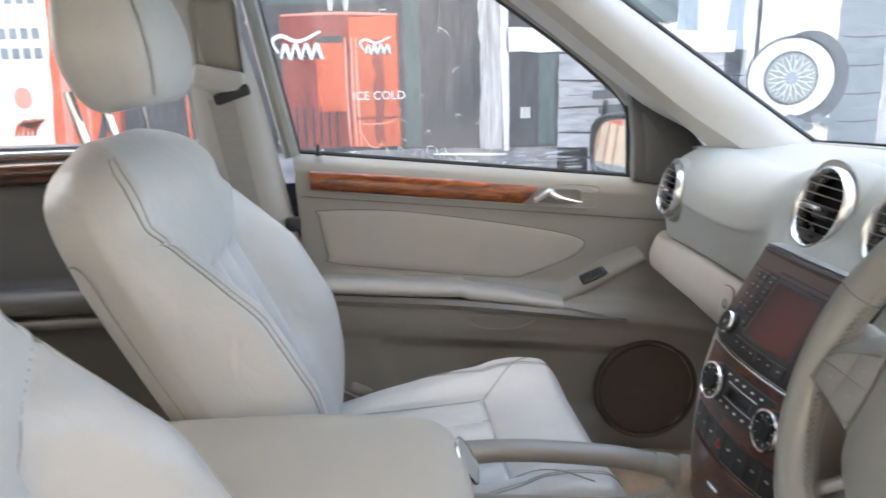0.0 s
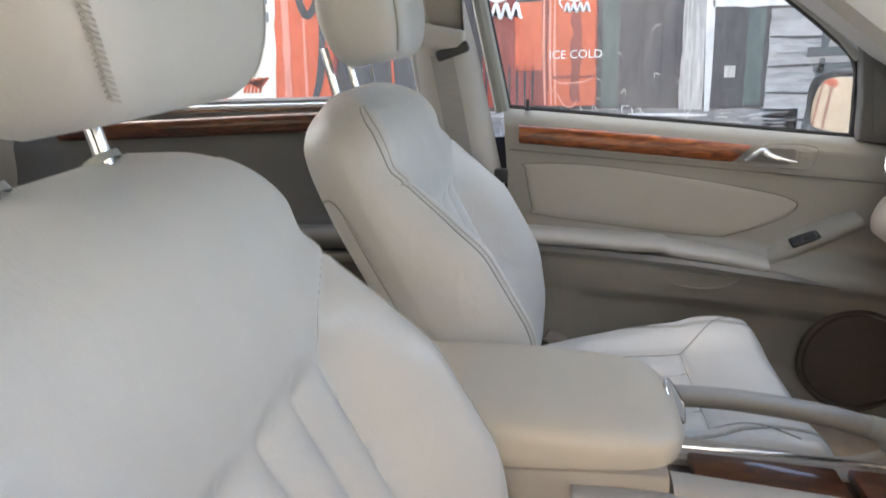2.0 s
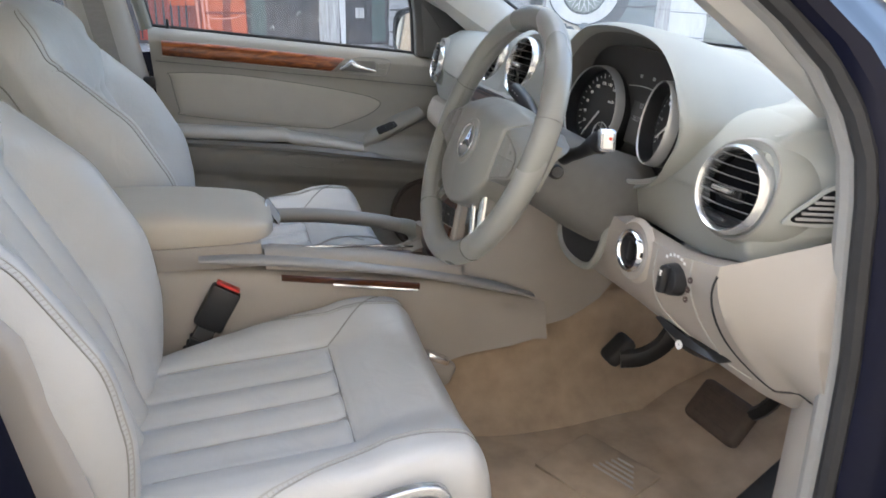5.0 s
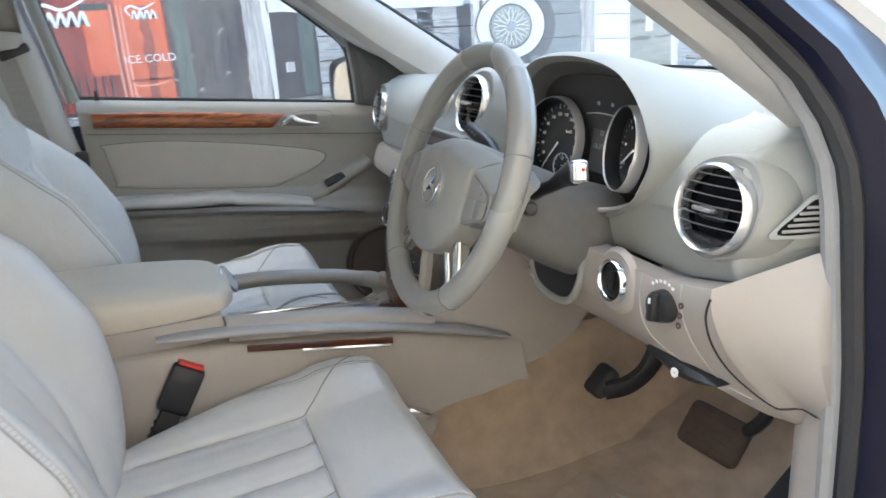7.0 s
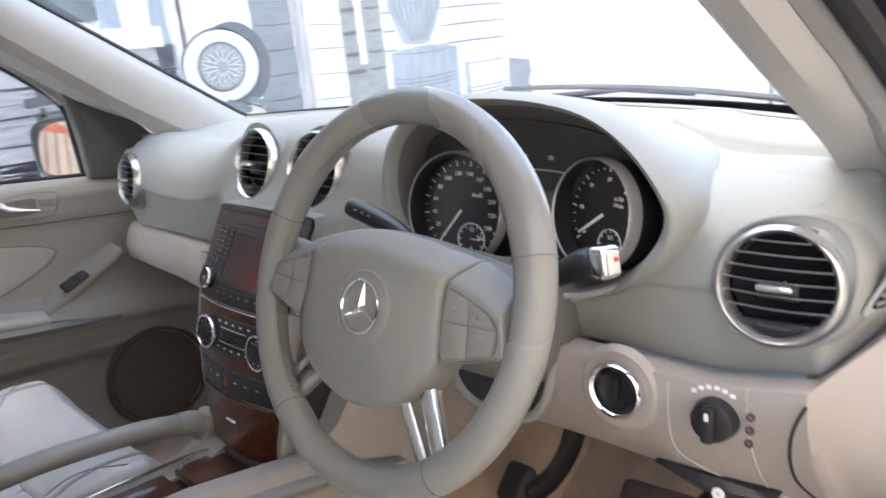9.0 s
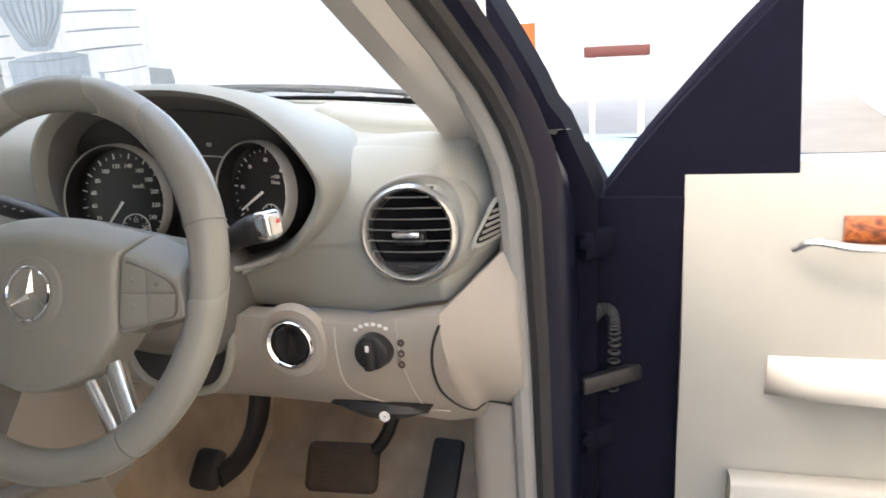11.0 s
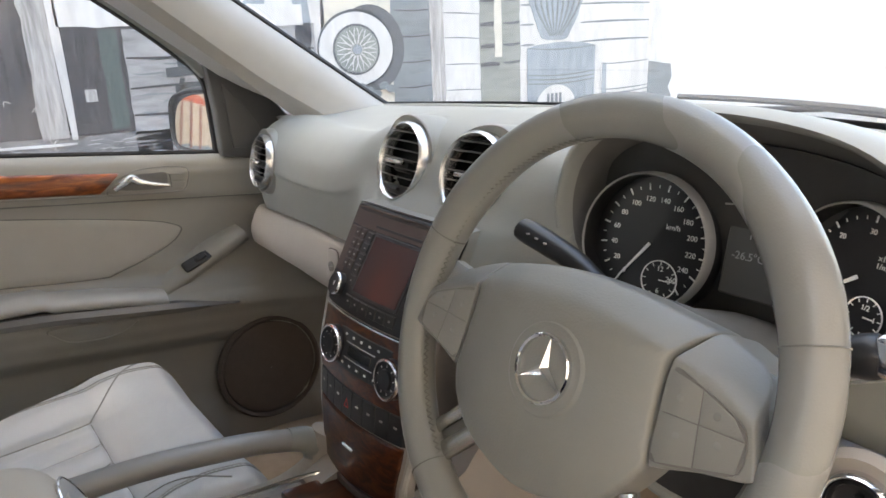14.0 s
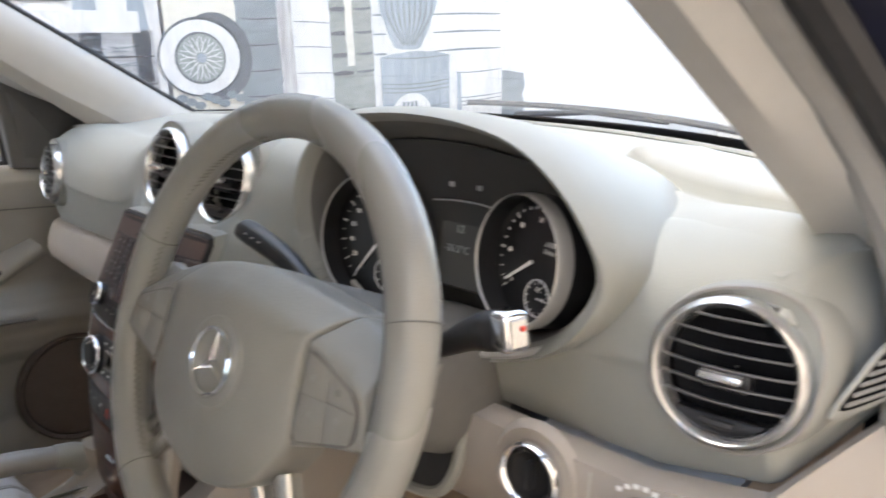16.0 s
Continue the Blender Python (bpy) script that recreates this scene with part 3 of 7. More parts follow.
part("armrest", loft([[od(x, card_y(0.80), 0.79), od(x, -0.045 * e, 0.80), od(x, -0.050 * e, 0.82), od(x, -0.040 * e, 0.838), od(x, card_y(0.86), 0.85)] for x, e in ((0.22, 0.3), (0.26, 0.8), (0.36, 1.0), (0.75, 1.0), (0.88, 0.8), (0.93, 0.3))]), DOOR_INSET, odoor, "pale padded armrest", 60)
part("walnut_strip", loft([[od(x, card_y(1.02) - 0.002, 0.995), od(x, card_y(1.02) - 0.009, 1.003), od(x, card_y(1.02) - 0.009, 1.028), od(x, card_y(1.02), 1.036)] for x in np.linspace(0.30, 0.96, 12)]), WOOD, odoor, "glossy burl walnut strip", 60)
part("handle", tube(spline([od(0.24, -0.012, 1.000), od(0.26, -0.026, 1.014), od(0.30, -0.030, 1.008), od(0.345, -0.024, 1.004)], 16), 0.008, 8, flat=0.7), SILVER, odoor, "satin silver door handle")
part("map_pocket", loft([[od(x, card_y(0.6), 0.52), od(x, -0.030, 0.53), od(x, -0.036, 0.66), od(x, -0.026, 0.668), od(x, card_y(0.66), 0.66)] for x in np.linspace(0.18, 0.90, 10)]), DOOR_SKIN, odoor, "", 60)
part("front_edge", loft([[od(0.0, 0.02, z), od(-0.012, 0.05, z), od(-0.005, 0.115, z), od(0.10, 0.12, z), od(0.11, 0.02, z)] for z in np.linspace(0.44, 1.058, 8)]), SHADED_NAVY, odoor, "black-navy hinge edge")
part("window_frame", tube(spline([od(0.02, 0.06, 1.06), od(0.10, 0.06, 1.165), od(0.26, 0.06, 1.335), od(0.50, 0.05, 1.48), od(0.75, 0.04, 1.55), od(1.0, 0.05, 1.50), od(1.06, 0.06, 1.10)], 50), 0.018, 8), SHADED_NAVY, odoor)
sail = bmesh.new()
loft([[od(0.0, 0.03, 1.04), od(0.010, 0.03, 1.068), od(0.05, 0.03, 1.120), od(0.10, 0.03, 1.180), od(0.235, 0.03, 1.325), od(0.25, 0.03, 1.06)], [od(0.0, 0.09, 1.04), od(0.010, 0.09, 1.068), od(0.05, 0.09, 1.120), od(0.10, 0.09, 1.180), od(0.235, 0.09, 1.325), od(0.25, 0.09, 1.06)]], bm=sail)
part("mirror_sail", sail, SHADED_NAVY, odoor, "black mirror corner")
part("check_strap", rbox((0.10, 0.014, 0.026), 0.004, 2, pose(0.452, -0.846, 0.80, 0, 0, -50)), BLACK, odoor)

# ---- the passenger's front door ----
def slope(x):
    """How far the door's lines fall towards the nose."""
    return -0.108 * (x + 0.5)


DOOR_PROFILE = [(0.46, 0.745), (0.60, 0.742), (0.68, 0.742), (0.735, 0.745), (0.785, 0.742), (0.80, 0.733), (0.835, 0.722), (0.86, 0.715), (0.876, 0.72), (0.90, 0.735), (0.935, 0.76), (1.07, 0.765), (1.09, 0.762),
                (1.135, 0.765), (1.152, 0.775), (1.166, 0.80), (1.166, 0.815)]


def door_y(x, zz):
    y = lerp(DOOR_PROFILE, zz)
    # map pocket hollow, below
    m = step(0.60, 0.66, zz) * step(0.79, 0.765, zz) * step(-0.40, -0.35, x) * step(0.22, 0.10, x)
    y += 0.018 * m
    # raised forward corner that carries the switch
    m = step(-0.08, 0.16, x) * step(0.84, 0.87, zz) * step(0.99 , 0.94, zz)
    y -= 0.012 * m
    # sweep in towards the dashboard
    y -= 0.03 * step(0.20, 0.36, x) * step(1.12, 0.95, zz)
    # round speaker bulge
    d = math.hypot(x - 0.205, zz - slope(0.2) + slope(x) * 0 - 0.625 - 0.0)
    y -= 0.012 * step(0.14, 0.11, d)
    return y


def door_card(u, v):
    zz = 0.46 + (1.166 - 0.46) * v
    x = -0.548 + 0.90 * u
    if v < 1:
        x += 0.03 * (1 - v) * (1 - u)
    return (x, door_y(x, zz), zz + slope(x))


door = thing("front_door", (-0.1, 0.8, 0.45), "closed passenger door with beige panel and walnut strip", "car door")
part("door_card", sheet(door_card, 90, 110, 0.07, (0, 1, 0.0)), DOOR_SKIN, door, "grey-beige moulded door panel", 60)


def door_patch(outline, lift, mat, name, label="", depth=0.006, r=0.003, n=40, parent=None):
    """A shaped piece laid on the door: outline in x and the door's own height."""
    ol = smooth_outline(outline, n) if n else outline
    cx = sum(p[0] for p in ol) / len(ol)
    cz = sum(p[1] for p in ol) / len(ol)
    rings = []
    for k, off in ((1.0, 0.012), (1.0, -lift + r), (0.985, -lift + r * 0.3), (0.955, -lift), (0.75, -lift), (0.4, -lift), (0.02, -lift)):
        ring = []
        for x, zz in ol:
            px, pz = cx + (x - cx) * k, cz + (zz - cz) * k
            ring.append((px, door_y(px, pz) + off, pz + slope(px)))
        rings.append(ring)
    return part(name, loft(rings), mat, parent or door, label, 50)


# padded inset and its seam
INSET = [(-0.497, 1.055), (-0.35, 1.065), (-0.15, 1.056), (0.0, 1.042), (0.055, 1.03), (0.065, 1.015), (0.03, 0.985), (-0.06, 0.945), (-0.11, 0.935), (-0.3, 0.938), (-0.476, 0.945), (-0.488, 0.96), (-0.502, 1.04)]
door_patch(INSET, 0.0015, DOOR_INSET, "inset", "padded beige leather inset", n=80)
part("inset_seam", tube([(x, door_y(x, z) - 0.0003, z + slope(x)) for x, z in smooth_outline(INSET, 90)], 0.0011, 5, True), RIM_SEAM, door)
# walnut strip
rings = []
for k in range(41):
    f = k / 40
    x0, x1 = -0.515 + 0.48 * f, -0.515 + 0.44 * f
    ring = []
    for j in range(9):
        a = j / 8
        x = x1 + (x0 - x1) * a
        zz = 1.0995 + (1.137 + 0.003 * math.sin(math.pi * min(1, f * 1.0)) - 1.0995) * a
        ring.append((x, door_y(x, zz) - 0.004 - 0.007 * math.sin(math.pi * a) ** 0.6, zz + slope(x)))
    ring += [(ring[-1][0], ring[-1][1] + 0.02, ring[-1][2]), (ring[0][0], ring[0][1] + 0.02, ring[0][2])]
    rings.append(ring)
part("walnut_strip", loft(rings), WOOD, door, "glossy burl walnut strip", 60)
part("strip_edge", tube([(-0.518 + 0.47 * k / 20, door_y(-0.518 + 0.47 * k / 20, 1.096) - 0.004, 1.0965 + slope(-0.518 + 0.47 * k / 20)) for k in range(21)], 0.0025, 6), DOOR_SKIN, door)
# dark line below the strip, running to the dashboard: drawn shade of the panel's step
part("panel_seam", tube([(x, door_y(x, 1.083) - 0.0005, 1.083 + slope(x)) for x in np.linspace(-0.535, 0.30, 30)], 0.0014, 5), RIM_SEAM, door)
# handle: bezel, bowl, lever and lock buttons
hp = lambda x, zz, o: V((x, door_y(x, zz) - o, zz + slope(x)))
BEZ = [(-0.062, 1.100), (-0.02, 1.136), (0.03, 1.146), (0.085, 1.146), (0.096, 1.136), (0.086, 1.106), (0.07, 1.099), (0.0, 1.097)]
bezel = door_patch(BEZ, 0.006, DOOR_SKIN, "handle_bezel", n=48)
part("bezel_rim", tube([(x, door_y(x, z) - 0.006, z + slope(x)) for x, z in smooth_outline(BEZ, 60)], 0.0016, 6, True), RAIL, bezel, "thin silver bezel rim")
# bowl is a flat patch, its hollow's shade put into the darker grey
door_patch([(-0.045, 1.107), (-0.012, 1.132), (0.03, 1.137), (0.052, 1.136), (0.05, 1.112), (0.03, 1.104)], 0.0065, DOOR_RAIL, "handle_bowl", "shaded handle bowl", n=36)
lever = [hp(-0.048, 1.108, 0.012), hp(-0.030, 1.122, 0.020), hp(-0.018, 1.130, 0.024), hp(-0.006, 1.123, 0.026), hp(0.015, 1.118, 0.027), hp(0.048, 1.114, 0.024)]
part("handle", tube(spline(lever, 24), [0.004 + 0.006 * math.sin(math.pi * min(1, (k + 4) / 26)) for k in range(24)], 10, flat=0.8), SILVER, door, "satin silver door handle")
for i in range(2):
    door_patch([(0.057, 1.122 - 0.0155 * i), (0.083, 1.122 - 0.0155 * i), (0.083, 1.134 - 0.0155 * i), (0.057, 1.134 - 0.0155 * i)], 0.009, DOOR_SKIN, "lock_button", n=0)
# armrest pad, rail and closing grip
pad = []
for k in range(36):
    x = -0.535 + 0.54 * k / 35
    zz = lin([(-0.535, 0.908), (-0.3, 0.912), (-0.205, 0.917), (-0.2, 0.910), (-0.1, 0.905), (0.01, 0.893)], x)
    fat = 1.0 if x < -0.203 else 0.72
    end = 1 if k < 33 else (35.5 - k) / 3
    top, low = zz + 0.014, zz - 0.022
    out_y = 0.703 - 0.004 * fat * end
    arc = [(x, 0.740 - (0.740 - out_y) * math.sin(a) ** 0.8, (top + low) / 2 + (top - low) / 2 * math.cos(a) + slope(x)) for a in np.linspace(0.0, math.pi, 15)]
    pad.append([(x, 0.756, top + slope(x))] + arc + [(x, 0.756, low - 0.008 + slope(x))])
part("armrest", loft(pad), ARM_PAD, door, "pale padded armrest", 60)
rail = []
for k in range(30):
    x = -0.535 + 0.68 * k / 29
    zz = lin([(-0.535, 0.881), (-0.2, 0.884), (0.145, 0.868)], x)
    h = 0.011 * (1 if k < 24 else max(0.25, (29 - k) / 5))
    rail.append([(x, 0.75, zz + h + slope(x)), (x, 0.703, zz + h * 0.9 + slope(x)), (x, 0.697, zz + slope(x)), (x, 0.701, zz - h + slope(x)), (x, 0.75, zz - h + slope(x))])
part("rail", loft(rail), DOOR_RAIL, door, "grey-silver trim rail", 50)
door_patch([(-0.205, 0.862), (-0.10, 0.862), (-0.06, 0.858), (-0.08, 0.842), (-0.12, 0.832), (-0.175, 0.834), (-0.20, 0.848)], -0.004, BROWN_PLASTIC, "pull_pocket", "recessed pull pocket", n=40)
part("pocket_lip", tube([(x, door_y(x, z) - 0.004, z + slope(x)) for x, z in smooth_outline([(-0.205, 0.862), (-0.10, 0.862), (-0.055, 0.858), (-0.08, 0.838), (-0.12, 0.828), (-0.175, 0.830), (-0.20, 0.846)], 50)], 0.0018, 6, True), DOOR_SKIN, door)
# window switch on its ramp
ramp = []
for k in range(12):
    f = k / 11
    x = -0.005 + 0.19 * f
    z = 0.842 + 0.092 * f
    wd = 0.35 + 0.65 * math.sin(math.pi * (0.12 + 0.76 * f))
    ramp.append([(x - 0.012 * wd, 0.762, z + 0.024 * wd), (x - 0.008 * wd, 0.745, z + 0.018 * wd), (x, 0.733, z + 0.004), (x + 0.004, 0.728, z - 0.006), (x + 0.010, 0.734, z - 0.016), (x + 0.012, 0.765, z - 0.026)])
part("switch_ramp", loft(ramp), DOOR_SKIN, door, "", 60)
sw = frame_axes(V((0.080, 0.738, 0.893)), (-0.15, -0.72, 0.68), (1, 0, 0.45))
switch = part("window_switch", rbox((0.024, 0.062, 0.012), 0.005, 2, sw), BLACK, door, "black window switch")
part("rocker", rbox((0.013, 0.026, 0.01), 0.003, 2, sw @ pose(0, 0.008, 0.006, 12)), BLACK, switch)
# speaker
sp = frame_axes(V((0.205, 0.728, 0.622)), (-0.05, -1, 0.05))
part("speaker_grille", lathe([(0.108, -0.004), (0.103, 0.004), (0.06, 0.007), (0.001, 0.008)], 48, sp), SPEAKER, door, "round brown speaker grille")
part("speaker_ring", lathe([(0.118, -0.006), (0.117, 0.006), (0.112, 0.010), (0.107, 0.006), (0.106, -0.004)], 48, sp), SPEAKER, door)
# lock pin, sill
part("lock_pin", lathe([(0.007, 0), (0.006, 0.002), (0.0042, 0.006), (0.0042, 0.020), (0.0025, 0.024), (0.0003, 0.0242)], 12, pose(-0.497, 0.79, 1.166)), BLACK, door)
part("window_seal", tube([(x, 0.812, 1.169 + slope(x)) for x in np.linspace(-0.548, 0.20, 20)], 0.005, 6), RUBBER, door)


# window frame, glass, mirror corner
FRAME = [V((-0.552, 0.80, 1.165)), V((-0.607, 0.785, 1.45)), V((-0.635, 0.765, 1.60)), V((-0.40, 0.76, 1.62)), V((-0.24, 0.768, 1.555)), V((-0.02, 0.783, 1.412)), V((0.11, 0.792, 1.312)), V((0.165, 0.798, 1.255)), V((0.176, 0.805, 1.18)), V((0.18, 0.808, 1.092))]
part("window_frame", tube(spline(FRAME[:3], 10), 0.016, 8, up=(0, 1, 0)), DASH, door, "grey rear window frame")
part("frame_rubber", tube([p + V((0.014, 0.012, 0)) for p in spline(FRAME[:3], 10)], 0.006, 6, up=(0, 1, 0)), RUBBER, door)
part("window_frame", tube(spline(FRAME[2:8], 30), 0.010, 8, up=(0, 1, 0)), DASH, door)
part("frame_rubber", tube([p + V((-0.006, 0.004, -0.008)) for p in spline(FRAME[2:], 34)], 0.0055, 6, up=(0, 1, 0)), RUBBER, door)
glass = bmesh.new()
fs = [p + V((0, 0.016, 0)) for p in spline(FRAME, 40)]
glass.faces.new([glass.verts.new(p) for p in fs])
g = part("window_glass", glass, GLASS, door, "clear side window glass")
g.visible_shadow = False
TRI = [(0.176, 1.09), (0.172, 1.18), (0.160, 1.275), (0.20, 1.265), (0.25, 1.235), (0.30, 1.195), (0.345, 1.145), (0.355, 1.07), (0.25, 1.075)]
mm = Matrix(((1, 0, 0, 0), (0, 0, -1, 0.800), (0, 1, 0, 0), (0, 0, 0, 1)))
part("mirror_corner", slab(TRI, 0.022, mm, 0.006), CORNER, door, "dark grey triangular mirror cover")
inner = [(0.20, 1.105), (0.19, 1.235), (0.225, 1.20), (0.258, 1.15), (0.275, 1.10)]
part("tweeter_panel", slab(inner, 0.004, Matrix(((1, 0, 0, 0), (0, 0, -1, 0.778), (0, 1, 0, 0), (0, 0, 0, 1))), 0.002), CORNER, door)

# ---- outside mirror ----
mirror = thing("door_mirror", (0.27, 0.95, 1.08), "black door mirror with reflecting glass", "mirror")
MO = smooth_outline([(-0.105, -0.06), (-0.11, 0.0), (-0.098, 0.05), (-0.05, 0.072), (0.04, 0.078), (0.10, 0.07), (0.112, 0.03), (0.11, -0.04), (0.09, -0.07), (0.0, -0.078), (-0.07, -0.075)], 48)
mx = frame_axes(V((0.225, 1.045, 1.135)), (-0.94, -0.34, -0.01))
rings = []
for k, h in ((0.80, -0.022), (0.85, -0.010), (0.88, 0.0), (0.96, 0.004), (1.0, 0.0), (1.06, -0.02), (1.0, -0.06), (0.8, -0.10), (0.4, -0.125), (0.05, -0.13)):
    rings.append([mx @ V((x * k, y * k, h)) for x, y in MO])
part("housing", loft(rings, True, False), BLACK, mirror, "dark glossy mirror housing")
mg = frame_axes(mx @ V((0, 0, -0.014)), (-0.92, -0.40, 0.11))
part("mirror_glass", slab([(x * 0.84, y * 0.86) for x, y in MO], 0.004, mg), material("mirror_silver", (0.8, 0.78, 0.74), 0.03, 1.0, var=0.0), mirror)
part("foot", rbox((0.06, 0.12, 0.03), 0.01, 2, pose(0.25, 0.90, 1.075)), BLACK, mirror)

# ---- rear door ----
rear = thing("rear_door", (-1.2, 0.8, 0.45), "closed rear door with dark panel and walnut strip", "car door")


def rear_y(x, zz):
    return lerp([(0.46, 0.75), (0.80, 0.74), (0.87, 0.715), (0.90, 0.72), (0.93, 0.765), (1.10, 0.772), (1.17, 0.80), (1.18, 0.815)], zz)


# panel and armrest darker than the front door's: shade put into their colour
part("door_card", sheet(lambda u, v: (-1.75 + 1.02 * u, rear_y(0, 0.46 + 0.74 * v), 0.46 + 0.74 * v), 20, 60, 0.06, (0, 1, 0)), CORNER, rear, "rear door panel in shade-dark grey", 60)
rings = []
for k in range(40):
    x = -1.60 + 0.70 * k / 39
    ring = [(x, 0.772 - 0.010 * math.sin(math.pi * j / 8) ** 0.6, 1.132 + 0.042 * j / 8 - 0.01 * step(-0.95, -1.5, x)) for j in range(9)]
    ring += [(x, 0.79, ring[-1][2]), (x, 0.79, ring[0][2])]
    rings.append(ring)
part("walnut_strip", loft(rings), DARK_WOOD, rear, "glossy burl walnut strip", 60)
part("window_ledge", tube([(x, 0.80, 1.185) for x in np.linspace(-1.72, -0.74, 14)], 0.009, 8), SILVER, rear, "pale window ledge")
part("handle", tube(spline([(-0.955, 0.755, 1.10), (-0.935, 0.74, 1.135), (-0.905, 0.742, 1.155), (-0.885, 0.755, 1.145)], 16), 0.010, 8, flat=0.7), SILVER, rear, "satin silver door handle")
part("handle_bowl", rbox((0.10, 0.012, 0.045), 0.006, 2, pose(-0.90, 0.768, 1.135, 0, -8, 0)), DOOR_SKIN, rear)
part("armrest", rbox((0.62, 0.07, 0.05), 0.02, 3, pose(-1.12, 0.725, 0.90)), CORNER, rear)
part("rail", rbox((0.66, 0.03, 0.022), 0.008, 2, pose(-1.12, 0.70, 0.862)), DOOR_RAIL, rear)
part("window_frame", tube(spline([(-0.72, 0.80, 1.18), (-0.76, 0.78, 1.45), (-0.80, 0.76, 1.61), (-1.3, 0.75, 1.63), (-1.75, 0.76, 1.58), (-1.78, 0.80, 1.18)], 40), 0.014, 8, up=(0, 1, 0)), DASH, rear)
glass = bmesh.new()
glass.faces.new([glass.verts.new(p) for p in [(-0.73, 0.815, 1.18), (-0.77, 0.795, 1.45), (-0.82, 0.775, 1.60), (-1.3, 0.765, 1.62), (-1.74, 0.775, 1.57), (-1.77, 0.815, 1.18)]])
g = part("window_glass", glass, GLASS, rear, "clear side window glass")
g.visible_shadow = False
# rear window divider rod seen through the glass
part("divider", tube([(-0.83, 0.80, 1.18), (-0.87, 0.79, 1.6)], 0.004, 6), SILVER, rear)
part("quarter_wall", rbox((0.6, 0.07, 1.2), 0.02, 2, pose(-2.02, 0.80, 1.05)), BEIGE, body)

# ---- dashboard ----
dash = thing("dashboard", (0.3, 0, 0.9), "grey-green two-tone dashboard with round silver vents", "dashboard")


HOOD = [(-0.180, 1.10), (-0.176, 1.165), (-0.190, 1.207), (-0.236, 1.238), (-0.310, 1.248), (-0.390, 1.246), (-0.460, 1.232), (-0.512, 1.203), (-0.548, 1.168), (-0.562, 1.138), (-0.548, 1.102), (-0.510, 1.065), (-0.45, 1.035), (-0.38, 1.022), (-0.30, 1.025), (-0.215, 1.047)]
hood_line = smooth_outline(HOOD, 72)


def inside_hood(y, z):
    """1 well inside the instrument opening, 0 outside it."""
    best, inside = 9.0, False
    n = len(hood_line)
    for i in range(n):
        (ay, az), (by, bz) = hood_line[i], hood_line[(i + 1) % n]
        dy, dz = by - ay, bz - az
        f = max(0, min(1, ((y - ay) * dy + (z - az) * dz) / (dy * dy + dz * dz)))
        best = min(best, math.hypot(y - ay - f * dy, z - az - f * dz))
        if (az > z) != (bz > z) and y < ay + (z - az) / (bz - az) * (by - ay):
            inside = not inside
    return step(0.004, 0.009, best) if inside else 0.0


def dash_top(y):
    """Height of the crest: higher in the middle."""
    return 1.158 + 0.058 * math.exp(-(abs(y - 0.03) / 0.27) ** 4) + 0.012 * math.exp(-((abs(y) - 0.656) / 0.1) ** 2)


def dash_profile(y):
    zt = dash_top(y)
    a = abs(y)
    mid = math.exp(-(abs(y - 0.03) / 0.24) ** 4)
    fx = 0.205 - 0.03 * mid + (0.05 * step(0.68, 0.76, a) if y > 0 else 0.115 * max(0.0, (a - 0.688) / 0.048) ** 0.9)
    near = math.exp(-(abs(y - 0.03) / 0.185) ** 4)
    xb = glass_base(y) - 0.005
    low = lin([(-0.736, 1.048), (-0.69, 1.003), (-0.60, 0.984)], y) if y < 0 else lin([(0.0, 0.99), (0.3, 0.982), (0.5, 0.987), (0.76, 0.986)], y)
    return [(xb, 1.158), (xb - 0.06, 1.168), (0.45 + 0.1 * (1 - a), max(1.172, zt - 0.02)), (0.36, zt - 0.004), (0.30, zt), (fx + 0.045, zt - 0.014), (fx + 0.012, zt - 0.045), (fx - 0.012 * near, zt - 0.085), (fx + 0.002 - 0.046 * near, 0.6 * (zt - 0.085) + 0.4 * 1.045), (fx + 0.004 - 0.070 * near, 1.045), (fx + 0.012 - 0.070 * near, low + 0.012), (fx + 0.02, low), (fx + 0.06, low - 0.008)]


VENTS = [((0.203, -0.654, 1.088), (-0.97, -0.10, 0.20), 0.0495), ((0.205, 0.652, 1.090), (-0.97, 0.10, 0.20), 0.050), ((0.176, 0.108, 1.158), (-0.95, 0.05, 0.30), 0.051), ((0.176, -0.042, 1.158), (-0.95, -0.05, 0.30), 0.051)]


def behind_vent(y, z):
    """1 behind a vent's barrel, 0 outside its ring."""
    return max(step(1.0, 0.86, math.hypot(y - at[1], z - at[2]) / r) for at, nrm, r in VENTS)


def dash_skin(u, v):
    y = -0.736 + 1.501 * u
    p = dash_profile(y)
    t = v * (len(p) - 1)
    i = min(int(t), len(p) - 2)
    f = t - i
    q = [V((*p[max(0, min(len(p) - 1, i + k))], 0)) for k in (-1, 0, 1, 2)]
    r = 0.5 * ((2 * q[1]) + (q[2] - q[0]) * f + (2 * q[0] - 5 * q[1] + 4 * q[2] - q[3]) * f * f + (3 * q[1] - q[0] - 3 * q[2] + q[3]) * f ** 3)
    return (r.x + 0.17 * inside_hood(y, r.y) * step(0.295, 0.25, r.x) + 0.06 * behind_vent(y, r.y) * step(0.295, 0.25, r.x), y, r.y)


part("upper_skin", sheet(dash_skin, 260, 99), DASH, dash, "grained grey-green upper dashboard", 60)
# groove behind the crest, from the hood to the outer end
def skin_height(x, y):
    return lin(sorted(dash_profile(y)[:6]), x)


def tray_edge(u, v):
    y = -0.36 - 0.35 * u
    xc = lin([(-0.72, 0.300), (-0.646, 0.330), (-0.563, 0.367), (-0.50, 0.400), (-0.445, 0.432), (-0.40, 0.475), (-0.34, 0.545)], y)
